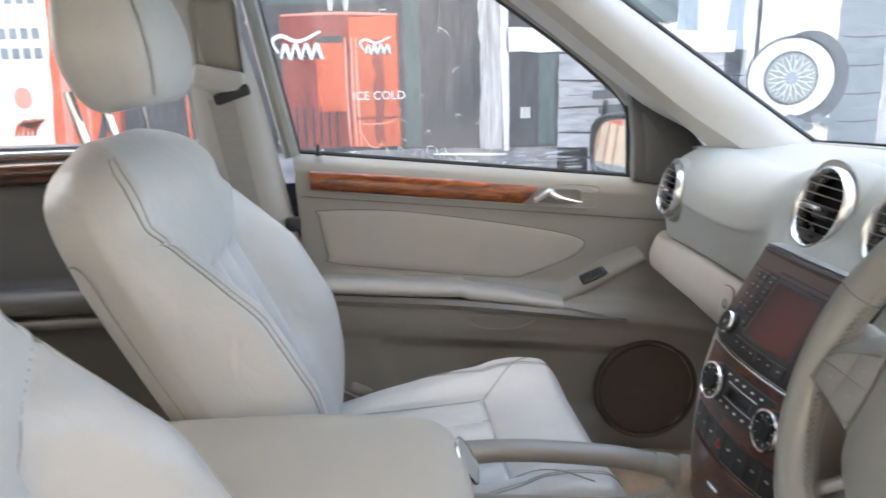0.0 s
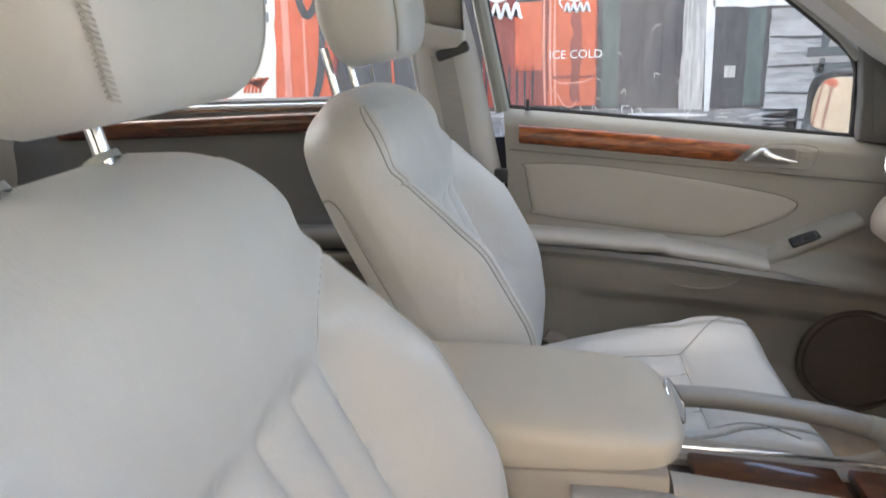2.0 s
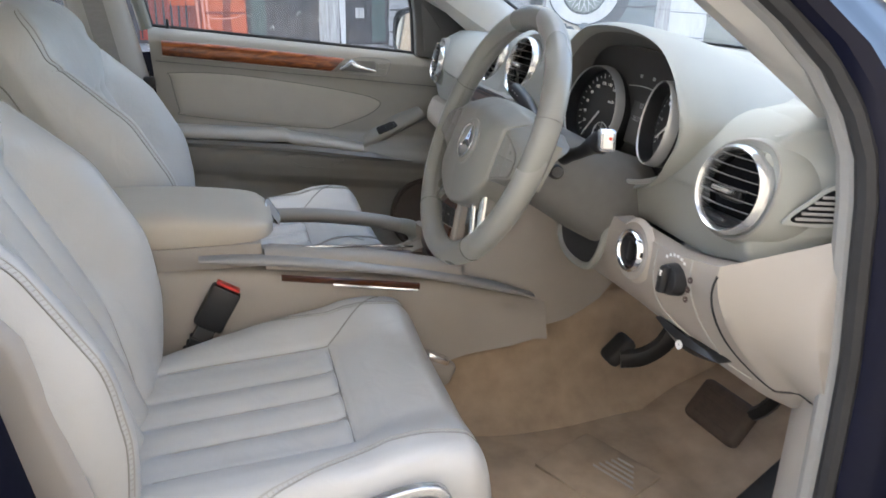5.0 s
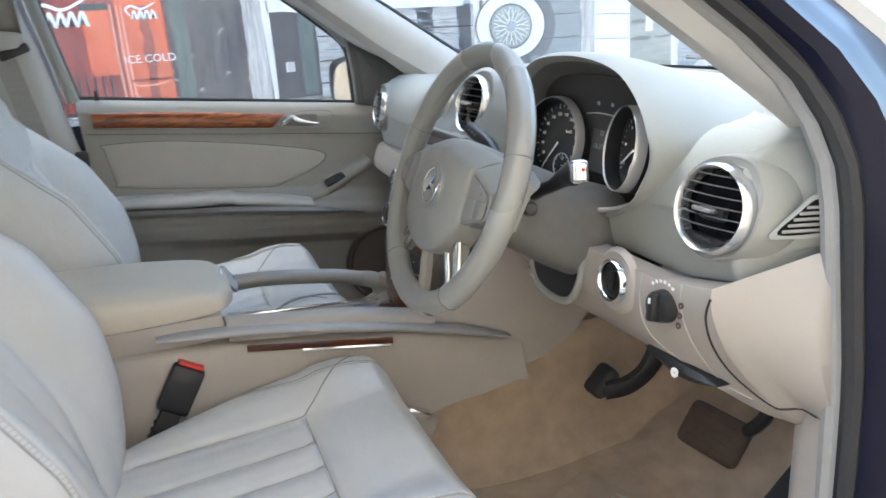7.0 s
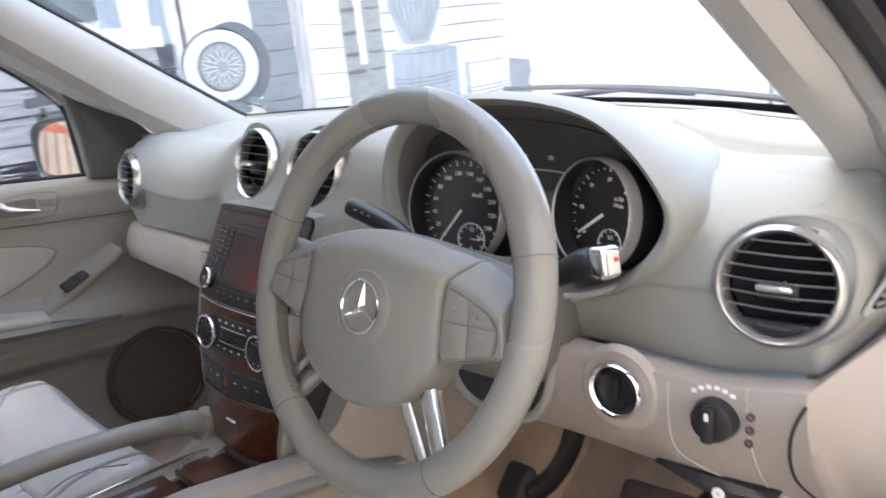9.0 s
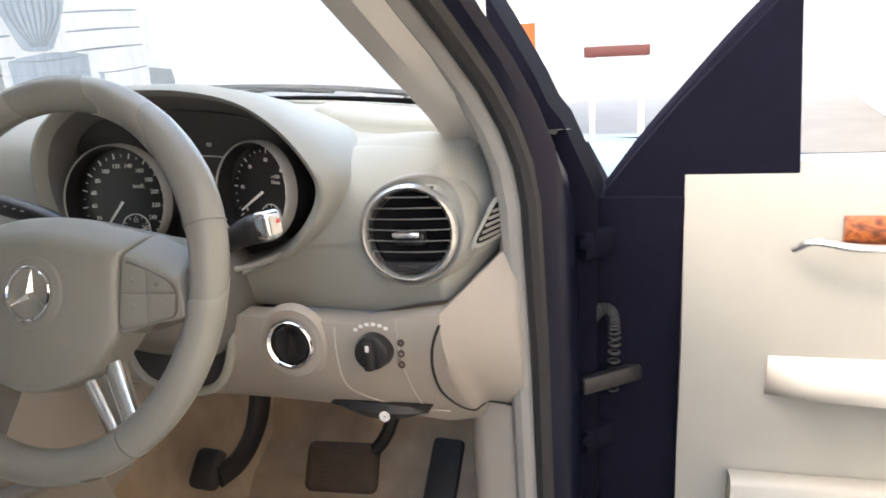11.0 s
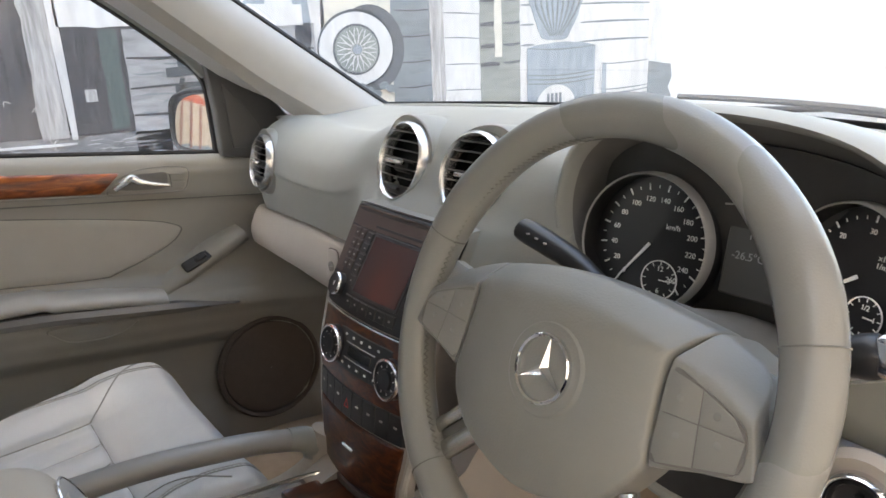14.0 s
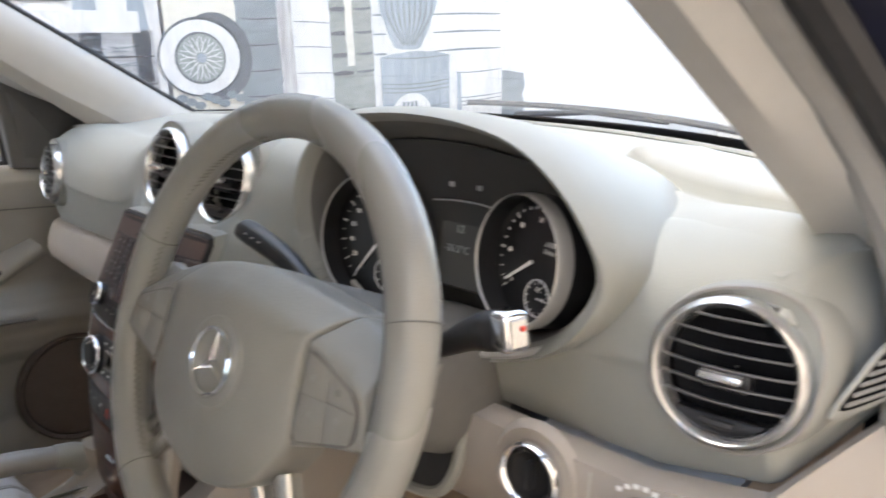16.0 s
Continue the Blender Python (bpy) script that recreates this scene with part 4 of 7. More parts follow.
    e, h = GROOVE[round(v * (len(GROOVE) - 1))]
    fade = step(0.0, 0.12, u)
    x = xc + 0.86 * e
    return (x, y - 0.5 * e, skin_height(x, y - 0.5 * e) + (h + 0.003) * fade - 0.003)


GROOVE = [(-0.075, -0.004), (-0.045, 0.003), (-0.020, 0.007), (-0.004, 0.008), (-0.001, 0.008), (0.0005, 0.006), (0.0015, 0.001), (0.008, 0.0005), (0.0135, 0.0005), (0.0165, 0.003), (0.0195, 0.012), (0.0225, 0.0165), (0.028, 0.019), (0.040, 0.020), (0.060, 0.019), (0.11, 0.012), (0.17, -0.004)]
part("tray_edge", sheet(tray_edge, 60, len(GROOVE) - 1), DASH, dash, "", 40)
# tray lip along the glass
part("hood_nub", lathe([(0.010, -0.004), (0.008, 0.002), (0.004, 0.0045), (0.0005, 0.005)], 16, frame_axes(V((0.222, -0.168, 1.140)), (-0.6, 0.75, 0.25))), DASH, dash)
part("glass_tray", tube([(glass_base(y) - 0.075, y, 1.171) for y in np.linspace(-0.66, 0.66, 40)], 0.004, 6), DASH, dash)


def vent(at, normal, r, parent, slats=6, tab=True):
    """A round air vent: silver ring, black barrel, curved slats, slider and thumb wheel."""
    m = frame_axes(at, normal)
    ring = part("vent_ring", lathe([(r * 1.08, -0.045), (r * 1.10, -0.012), (r * 1.07, 0.003), (r * 1.0, 0.007), (r * 0.92, 0.003), (r * 0.89, -0.012)], 56, m), SILVER, parent, "satin silver vent ring", 70)
    part("barrel", lathe([(r * 0.93, 0.0), (r * 0.90, -0.022), (r * 0.6, -0.026), (0.001, -0.026)], 40, m), SLAT, ring)
    for i in range(slats):
        y = r * (0.78 - 1.42 * i / slats)
        w = math.sqrt(max(0.0, (0.915 * r) ** 2 - y * y))
        part("slat", loft([[m @ V((x, y + 0.0007 + 0.0006 * h, h * 0.006 - 0.008 + 0.016 * (1 - (x / r) ** 2) * 0.8)) for h, o in ((0, 0), (1, 0))] + [m @ V((x, y - 0.0007 + 0.0006 * h, h * 0.006 - 0.008 + 0.016 * (1 - (x / r) ** 2) * 0.8)) for h in (1, 0)] for x in np.linspace(-w, w, 13)]), SLAT_GREY, ring)
    if tab:
        part("slider", rbox((r * 0.62, r * 0.13, 0.014), 0.003, 2, m @ pose(0, -r * 0.02, 0.010)), SILVER, ring, "silver slider tab")
        part("shutter", rbox((r * 0.7, r * 0.3, 0.012), 0.004, 2, m @ pose(0, -r * 0.12, -0.006)), BLACK, ring)
    part("thumb_plate", slab([(-0.62 * r, -0.62 * r), (0.62 * r, -0.62 * r), (0.45 * r, -0.80 * r), (0.2 * r, -0.875 * r), (-0.2 * r, -0.875 * r), (-0.45 * r, -0.80 * r)], 0.012, m @ pose(0, 0, -0.010), 0.002), BLACK, ring)
    part("thumb_wheel", rbox((r * 0.5, r * 0.12, 0.008), 0.003, 2, m @ pose(0, -r * 0.72, 0.004)), RUBBER, ring)
    return m


def vent_pod(at, normal, r, back, parent):
    """The swelling that carries a vent, running back into the dashboard."""
    m = frame_axes(at, normal)
    rings = []
    swell = lambda a: 0.20 * math.exp(-((math.degrees(a) - (50 if at[1] < 0 else 130)) / 32) ** 2)
    for k, (f, grow) in enumerate(((-0.012, 1.09), (-0.006, 1.16), (-0.016, 1.24), (-0.045, 1.34), (-0.09, 1.42))):
        rings.append([m @ V((r * (grow + swell(a) * (k > 0)) * math.cos(a), r * (grow + swell(a) * (k > 0)) * math.sin(a), f)) for a in np.linspace(0, 2 * math.pi, 60, endpoint=False)])
    pod = part("vent_pod", loft(rings, True, False), DASH, parent, "", 70)
    part("pod_groove", tube([m @ V((r * (1.17 + swell(a)) * math.cos(a), r * (1.17 + swell(a)) * math.sin(a), -0.0072)) for a in np.linspace(0, 2 * math.pi, 60, endpoint=False)], 0.0016, 5, True), RAIL, pod)


for at, nrm, r in VENTS:
    vent(at, nrm, r, dash)
    vent_pod(at, nrm, r, 0.1, dash)

# ---- instrument hood ----
def hood_lip(y, z):
    """The lip leans forward at the foot and hangs towards the driver at the top."""
    return 0.185 + 0.02 * step(1.14, 1.25, z) + 0.02 * step(1.10, 1.03, z)


hc = (-0.385, 1.135)
rings = []
for back, grow, drop in ((0.085, 0.90, 0.30), (0.055, 0.90, 0.20), (0.034, 0.905, 0.05), (0.018, 0.925, 0), (0.007, 0.960, 0), (0.001, 1.0, 0), (0.0, 1.015, 0), (0.005, 1.042, 0), (0.018, 1.068, 0), (0.040, 1.088, 0.003), (0.085, 1.105, 0.012), (0.14, 1.115, 0.026), (0.21, 1.11, 0.046), (0.30, 1.09, 0.08)):
    ring = []
    for y, z in hood_line:
        wide = 1 + (grow - 1) * (0.30 if grow < 1 and y > hc[0] else 1.0)
        yy = hc[0] + (y - hc[0]) * wide
        if grow > 1:
            zz = hc[1] + (z - hc[1]) * (1 + (grow - 1) * 0.7) - drop * 1.2
        else:
            zz = hc[1] + (z - hc[1]) * (grow - drop * step(1.10, 1.20, z))
        ring.append((hood_lip(y, z) + back, yy, zz))
    rings.append(ring)
part("hood_sleeve", loft(rings[:4], True, False), SLEEVE, dash, "dark grey inner sleeve of the instrument hood", 70)
part("instrument_hood", loft(rings[3:], True, False), DASH, dash, "curved hood over the instruments", 70)
part("cluster_face", slab([(y * 0.99, z) for y, z in [(-(hc[0] + (a - hc[0]) * 0.95), hc[1] + (b - hc[1]) * (0.74 if b > 1.16 else 0.90)) for a, b in hood_line]], 0.004, Matrix(((0, 0, -1, 0.254), (-1, 0, 0, 0), (0, 1, 0, 0), (0, 0, 0, 1)))), material("dark_cluster_face", (0.028, 0.027, 0.026), 0.45, var=0.08, scale=50), dash, "dark instrument panel")


def gauge(y, z, r, nums, name, start, end, needle, unit, small, label, toe):
    """A dial with ring, ticks, figures, needle and a small clock or fuel dial."""
    m = frame_axes(V((0.223, y, z)), (-0.98, toe, 0.2))
    g = part(name, lathe([(r * 0.945, -0.03), (r * 0.950, 0.008), (r * 0.958, 0.010), (r * 0.975, 0.004), (r * 0.99, 0.001), (r * 1.01, -0.02), (r * 1.03, -0.04)], 64, m), GAUGE, dash, label, 70)
    part("gauge_ring", lathe([(r * 0.957, 0.009), (r * 0.962, 0.0115), (r * 0.972, 0.0125), (r * 0.985, 0.0112), (r * 0.997, 0.008), (r * 1.006, 0.003), (r * 1.012, -0.004)], 64, m), GAUGE_RING, g, "satin silver dial ring", 70)
    part("dial", lathe([(r * 0.95, -0.012), (0.001, -0.012)], 48, m), GAUGE, g)
    ticks = bmesh.new()
    n = (len(nums) - 1) * 4
    for k in range(n + 1):
        a = radians(start + (end - start) * k / n)
        long = 0.10 if k % 4 == 0 else 0.05
        wd = 0.0016 if k % 4 == 0 else 0.0009
        if k % 2 == 0 or n < 30:
            rbox((r * long, wd, 0.0008), 0.0002, 1, m @ pose(r * (0.80) * math.cos(a), r * 0.80 * math.sin(a), -0.0112) @ pose(0, 0, 0, 0, 0, math.degrees(a)), ticks)
    part("ticks", ticks, WHITE_MARK, g)
    for k, t in enumerate(nums):
        a = radians(start + (end - start) * k / (len(nums) - 1))
        lettering(t, r * 0.108, m @ pose(r * 0.62 * math.cos(a), r * 0.62 * math.sin(a), -0.0112), WHITE_MARK, "figure", g)
    lettering(unit, r * 0.11, m @ pose(r * 0.30, r * 0.25, -0.0112), WHITE_MARK, "unit", g)
    a = radians(needle)
    part("needle", loft([[m @ V((q * math.cos(a) - w * math.sin(a), q * math.sin(a) + w * math.cos(a), h)) for w, h in ((-e, -0.0105), (e, -0.0105), (e, -0.009), (-e, -0.009))] for q, e in ((r * 0.03, 0.0016), (r * 0.74, 0.0008))]), WHITE_MARK, g, "white needle")
    sm = m @ pose(r * 0.20, -r * 0.52, -0.011)
    part("small_ring", lathe([(r * 0.285, 0), (r * 0.285, 0.0012), (r * 0.270, 0.0012), (r * 0.270, 0)], 32, sm), WHITE_MARK, g)
    sticks = bmesh.new()
    for k in range(12):
        b = radians(30 * k)
        rbox((r * 0.05, 0.0009, 0.0006), 0.0001, 1, sm @ pose(r * 0.235 * math.cos(b), r * 0.235 * math.sin(b), 0.0003, 0, 0, 30 * k), sticks)
    part("small_ticks", sticks, WHITE_MARK, g)
    for t, x, yv in small:
        lettering(t, r * 0.105, sm @ pose(r * x, r * yv, 0.0005), WHITE_MARK, "figure", g)
    rbn = bmesh.new()
    rbox((r * 0.16, 0.0012, 0.0006), 0.0001, 1, sm @ pose(r * 0.08, 0, 0.001), rbn)
    part("small_hand", rbn, WHITE_MARK, g)
    return g


gauge(-0.262, 1.1130, 0.0708, [str(v) for v in range(0, 261, 20)], "speedometer", 232, -52, 232, "km/h", (("12", 0, 0.16), ("3", 0.16, 0), ("6", 0, -0.16)), "black speedometer with white figures", -0.12)
gauge(-0.462, 1.1270, 0.0592, ["0", "10", "20", "30", "40", "50"], "rev_counter", 220, 0, 215, "x100\n1/min", (("1/2", 0, 0.13), ("1", 0.16, 0)), "black rev counter with white figures", 0.26)
scr = frame_axes(V((0.246, -0.369, 1.110)), (-0.98, 0, 0.2))
disp = part("display", rbox((0.066, 0.07, 0.004), 0.002, 1, scr), material("grey_display", (0.06, 0.062, 0.06), 0.3, var=0.05, scale=20), dash, "dark grey info display")
lettering("-26.5\u00b0C", 0.0105, scr @ pose(-0.008, 0.004, 0.0028), material("display_grey", (0.32, 0.33, 0.34), 0.5, var=0.0), "reading", disp)
lettering("12", 0.011, scr @ pose(-0.006, 0.024, 0.0028), bpy.data.materials["display_grey"], "reading", disp)
lettering("D", 0.0105, scr @ pose(0.026, -0.018, 0.0028), WHITE_MARK, "reading", disp)
part("display_strip", tube(spline([(0.238, -0.338, 1.163), (0.236, -0.37, 1.1665), (0.236, -0.40, 1.1665), (0.238, -0.418, 1.164)], 16), 0.0009, 6), GAUGE_RING, dash, "thin silver strip above the display")
for y in (-0.352, -0.388):
    part("warning_symbol", rbox((0.0008, 0.007, 0.005), 0.0003, 1, pose(0.2495, y, 1.178)), bpy.data.materials["display_grey"], dash)
# a curved sill under the dials
part("cluster_lip", tube(spline([(0.215, -0.23, 1.060), (0.200, -0.30, 1.040), (0.195, -0.38, 1.034), (0.200, -0.46, 1.045), (0.215, -0.53, 1.075)], 24), 0.0035, 8), GAUGE_RING, dash)
for k in range(2):
    part("column_bellows", tube(spline([(0.200 - 0.012 * k, -0.262, 1.038 - 0.005 * k), (0.190 - 0.014 * k, -0.31, 1.029 - 0.004 * k), (0.185 - 0.015 * k, -0.365, 1.025 - 0.003 * k), (0.192 - 0.014 * k, -0.425, 1.030 - 0.004 * k)], 24), 0.0105, 10), SLAT, dash, "black ribbed bellows above the column")


# ---- lower panels ----
def lower_driver(u, v):
    y = -0.752 + 0.672 * u
    back = curve([(-0.752, 0.070), (-0.72, 0.082), (-0.69, 0.098), (-0.66, 0.085), (-0.62, 0.044), (-0.58, 0.012), (-0.54, 0.0), (-0.08, 0.0)], y)
    drop = curve([(-0.752, 0.026), (-0.70, 0.036), (-0.688, 0.062), (-0.66, 0.060), (-0.62, 0.034), (-0.58, 0.010), (-0.54, 0.0), (-0.08, 0.0)], y)
    z = 0.988 - 0.135 * v + lin([(-0.752, 0.068), (-0.69, 0.018), (-0.60, 0.0)], y) * (1 - v)
    x = 0.178 + 0.012 * math.sin(math.pi * v) * -1 + 0.05 * v * v + 0.03 * step(-0.30, -0.14, y) + 0.13 * max(0.0, (-0.692 - y) / 0.058) ** 0.9 * (1 - 0.85 * v)
    return (x + back * v ** 1.6, y, z - 0.010 * step(-0.5, -0.2, y) * v - drop * v * v)


part("lower_panel", sheet(lower_driver, 120, 24, 0.03, (1, 0, 0)), BEIGE, dash, "beige lower dashboard panel", 50)
part("lower_panel_foot", sheet(lambda u, v: (0.228 + 0.30 * v, -0.585 + 0.44 * u, 0.852 - 0.045 * math.sin(v * 1.3) + 0.03 * v), 20, 10, 0.01, (0, 0, 1)), BEIGE, dash)
# fuse cover panel at the outer end
def on_lower(y, z):
    """The point of the lower panel at a given width and height."""
    u = (y + 0.752) / 0.672
    lo, hi = 0.0, 1.0
    for _ in range(24):
        mid_v = (lo + hi) / 2
        lo, hi = (mid_v, hi) if lower_driver(u, mid_v)[2] > z else (lo, mid_v)
    return V(lower_driver(u, (lo + hi) / 2))


part("end_groove", tube([on_lower(p.x, p.y) for p in spline([(-0.690, 0.994, 0), (-0.680, 0.970, 0), (-0.673, 0.940, 0), (-0.669, 0.910, 0), (-0.668, 0.880, 0), (-0.674, 0.845, 0), (-0.684, 0.8265, 0), (-0.705, 0.822, 0), (-0.722, 0.8215, 0)], 60)], 0.0017, 6), RUBBER, dash, "dark gap round the end panel")
part("end_column", loft([[(0.348, -0.668, z), (0.337, -0.676, z), (0.334, -0.690, z), (0.325, -0.730, z), (0.335, -0.748, z), (0.42, -0.748, z), (0.42, -0.668, z)] for z in np.linspace(0.46, 0.815, 8)]), BEIGE, dash, "beige kick panel", 50)
sv = frame_axes(V((0.268, -0.7290, 1.080)), (-0.36, -0.93, -0.08))
grille = part("side_vent", slab(smooth_outline([(-0.040, -0.014), (-0.016, 0.012), (0.004, 0.030), (0.022, 0.027), (0.026, -0.010), (0.018, -0.018), (-0.026, -0.019)], 30), 0.0025, sv, 0.001), DASH, dash, "grey side demister vent")
part("recess", slab(smooth_outline([(-0.032, -0.0125), (-0.012, 0.010), (0.005, 0.025), (0.017, 0.022), (0.020, -0.008), (0.013, -0.0135)], 30), 0.0008, sv @ pose(0, 0, 0.0018)), SLAT, grille)
for k in range(5):
    z = -0.0095 + 0.0066 * k
    a = lin([(-0.0125, -0.030), (0.010, -0.011), (0.022, 0.002)], z)
    part("slat", rbox((0.0185 - a, 0.0036, 0.002), 0.0008, 1, sv @ pose((0.0185 + a) / 2, z, 0.0032)), RAIL, grille)

for line in ([(-0.565, 0.983), (-0.5655, 0.95), (-0.566, 0.91), (-0.574, 0.893), (-0.60, 0.879), (-0.66, 0.871)], [(-0.640, 0.988), (-0.640, 0.95), (-0.638, 0.90), (-0.636, 0.87)]):
    part("panel_seam", tube([V(lower_driver((p.x + 0.752) / 0.672, (0.988 - p.y) / 0.135)) + V((-0.0002, 0, 0)) for p in spline([(y, z, 0) for y, z in line], 30)], 0.0013, 5), LEATHER_SEAM, dash)
# ignition and light switches
ig = frame_axes(V((0.170, -0.512, 0.962)), (-0.99, 0, 0.10))
ign = part("ignition", lathe([(0.030, -0.01), (0.030, 0.006), (0.0275, 0.009), (0.0245, 0.007), (0.0235, 0.0)], 40, ig), CHROME, dash, "chrome-ringed ignition lock", 60)
part("lock_core", lathe([(0.0245, 0.002), (0.0215, 0.006), (0.020, 0.001), (0.017, -0.001), (0.001, -0.001)], 36, ig), BLACK, ign)
part("key_slot", rbox((0.007, 0.026, 0.010), 0.002, 2, ig @ pose(0, 0, 0.001)), BLACK, ign)
part("ignition_dish", lathe([(0.046, -0.008), (0.040, 0.0005), (0.030, -0.002)], 40, ig), BEIGE, dash)
lg = frame_axes(V((0.173, -0.613, 0.960)), (-0.98, -0.05, 0.12))
light_knob = part("light_switch", lathe([(0.0215, -0.005), (0.0205, 0.006), (0.019, 0.012), (0.016, 0.0135), (0.001, 0.0135)], 36, lg), BLACK, dash, "black rotary light switch")
part("grip", rbox((0.012, 0.036, 0.014), 0.004, 2, lg @ pose(0, 0, 0.016)), BLACK, light_knob)
part("mark", rbox((0.004, 0.007, 0.001), 0.0003, 1, lg @ pose(0, 0.009, 0.0232)), WHITE_MARK, light_knob)
for k in range(3):
    part("indicator_dot", lathe([(0.0042, 0), (0.0042, 0.001), (0.001, 0.001)], 14, lg @ pose(0.032, -0.014 + 0.0125 * k, 0.002)), BROWN_PLASTIC, dash)
for k in range(6):
    a = radians(60 + 14 * k)
    part("switch_symbol", rbox((0.005, 0.004, 0.0006), 0.0003, 1, lg @ pose(0.031 * math.cos(a), 0.031 * math.sin(a), 0.003)), WHITE_MARK, dash)
# release handle below
rings = []
for k in range(17):
    f = k / 16
    y = -0.530 - 0.118 * f
    h = 0.013 * math.sin(math.pi * f) ** 0.7 + 0.001
    x = 0.213 - 0.012 * math.sin(math.pi * f) + 0.022 * f
    zc = 0.864 - 0.014 * f
    rings.append([(x, y, zc + h * 0.8), (x - 0.004, y, zc), (x + 0.006, y, zc - h), (x + 0.03, y, zc - h), (x + 0.03, y, zc + h * 0.8)])
part("release_panel", loft(rings), BLACK, dash, "black release handle panel", 50)
part("release_symbol", lathe([(0.0065, 0), (0.0065, 0.0008), (0.001, 0.0008)], 18, frame_axes(V((0.2010, -0.604, 0.8585)), (-0.9, -0.1, 0.15))), WHITE_MARK, dash)


# glove box side
def lower_passenger(u, v):
    y = 0.12 + 0.66 * u
    lo = lin([(0.12, 0.984), (0.34, 0.980), (0.5, 0.986), (0.78, 0.984)], y)
    depth = lin([(0.12, 0.112), (0.43, 0.106), (0.60, 0.094), (0.78, 0.080)], y)
    a = math.pi * (0.06 + 0.80 * v)
    z = lo - 0.004 - depth * (v + 0.035 * math.sin(2 * math.pi * v))
    x = 0.222 - 0.030 * math.sin(a) ** 0.55 + 0.075 * max(0.0, v - 0.78) ** 1.3 * 4 - 0.03 * step(0.35, 0.14, y) * (1 - v) + 0.05 * max(0.0, (y - 0.70) / 0.08) ** 2
    return (x, y, z)


part("glove_box", sheet(lower_passenger, 40, 30, 0.03, (1, 0, 0)), BEIGE, dash, "smooth beige glove box front", 70)
part("glove_box_foot", sheet(lambda u, v: (0.255 + 0.35 * v, 0.12 + 0.64 * u, 0.872 + 0.024 * u), 8, 6, 0.01, (0, 0, 1)), BEIGE, dash)
latch = frame_axes(V((0.186, 0.348, 0.951)), (-1, 0, 0.12))
part("glove_latch", slab(smooth_outline([(-0.016, 0.022), (0.0, 0.028), (0.016, 0.022), (0.017, -0.018), (0.012, -0.027), (-0.012, -0.027), (-0.017, -0.018)], 30), 0.004, latch, 0.0015), BEIGE, dash)
part("glove_latch_gap", tube([latch @ V((x * 1.04, y * 1.04, 0.001)) for x, y in smooth_outline([(-0.016, 0.022), (0.0, 0.028), (0.016, 0.022), (0.017, -0.018), (0.012, -0.027), (-0.012, -0.027), (-0.017, -0.018)], 30)], 0.0012, 5, True), BROWN_PLASTIC, dash)
part("glove_latch_key", lathe([(0.0085, 0.003), (0.0085, 0.0055), (0.0065, 0.006), (0.001, 0.0055)], 18, latch), SILVER, dash)

# ---- steering column, stalks ----
wc = V((0, -0.368, 1.10))
wn_ = V((-0.9252, 0, 0.3794))
WM = frame_axes(wc, wn_)
column = thing("steering_column", (0.15, -0.37, 1.0), "dark grey steering column shroud with switch stalks", "steering column")
rings = []
for d, rx, ry, o in ((-0.035, 0.050, 0.050, 0), (-0.06, 0.062, 0.058, -0.004), (-0.11, 0.068, 0.062, -0.010), (-0.17, 0.070, 0.066, -0.018), (-0.26, 0.072, 0.075, -0.02)):
    rings.append([WM @ V((rx * math.copysign(abs(math.cos(a)) ** 0.7, math.cos(a)), o + ry * math.copysign(abs(math.sin(a)) ** 0.7, math.sin(a)), d)) for a in np.linspace(0, 2 * math.pi, 40, endpoint=False)])
part("shroud", loft(rings), SLEEVE, column, "dark grey column shroud", 60)
part("column_gap", rbox((0.15, 0.14, 0.09), 0.03, 3, pose(0.255, -0.365, 0.955, 0, 10, 90)), BLACK, column)
boot = frame_axes(V((0.1735, -0.352, 0.945)), (-1, 0, 0.12))
part("column_boot", slab(smooth_outline([(-0.068, 0.05), (-0.072, -0.005), (-0.05, -0.045), (0.0, -0.056), (0.05, -0.045), (0.072, 0.0), (0.066, 0.05), (0.0, 0.06)], 40), 0.003, boot), RUBBER, column, "black boot round the column foot")
part("knee_ring", tube([boot @ V((x * 1.04, y * 1.04, 0.002)) for x, y in smooth_outline([(-0.068, 0.05), (-0.072, -0.005), (-0.05, -0.045), (0.0, -0.056), (0.05, -0.045), (0.072, 0.0), (0.066, 0.05), (0.0, 0.06)], 40)], 0.006, 8, True), DASH, column)
sl = [V((0.095, -0.33, 1.105)), V((0.098, -0.285, 1.124)), V((0.10, -0.248, 1.1335)), V((0.10, -0.213, 1.1415))]
stalk = part("wiper_stalk", tube(spline(sl, 16), [0.008, 0.009, 0.0095, 0.010, 0.011, 0.0115, 0.012, 0.012, 0.0125, 0.0128, 0.0130, 0.0130, 0.0132, 0.0132, 0.0130, 0.0122], 14, flat=0.85), BLACK, column, "black indicator stalk")
for k in range(3):
    part("mark", rbox((0.0016, 0.004, 0.0016), 0.0003, 1, pose(0.0885, -0.232 - 0.011 * k, 1.1425 - 0.0024 * k)), GREY_MARK, stalk)
sr = [V((0.085, -0.45, 1.085)), V((0.09, -0.49, 1.10)), V((0.093, -0.52, 1.117)), V((0.094, -0.545, 1.126))]
selector = part("selector_stalk", tube(spline(sr, 14), [0.012, 0.011, 0.009, 0.009, 0.009, 0.009, 0.010, 0.011, 0.012, 0.013, 0.014, 0.015, 0.015, 0.012], 12), BLACK, column, "black gear selector stalk")
kn = frame_axes(V((0.091, -0.553, 1.129)), (-0.3, -0.95, 0.1))
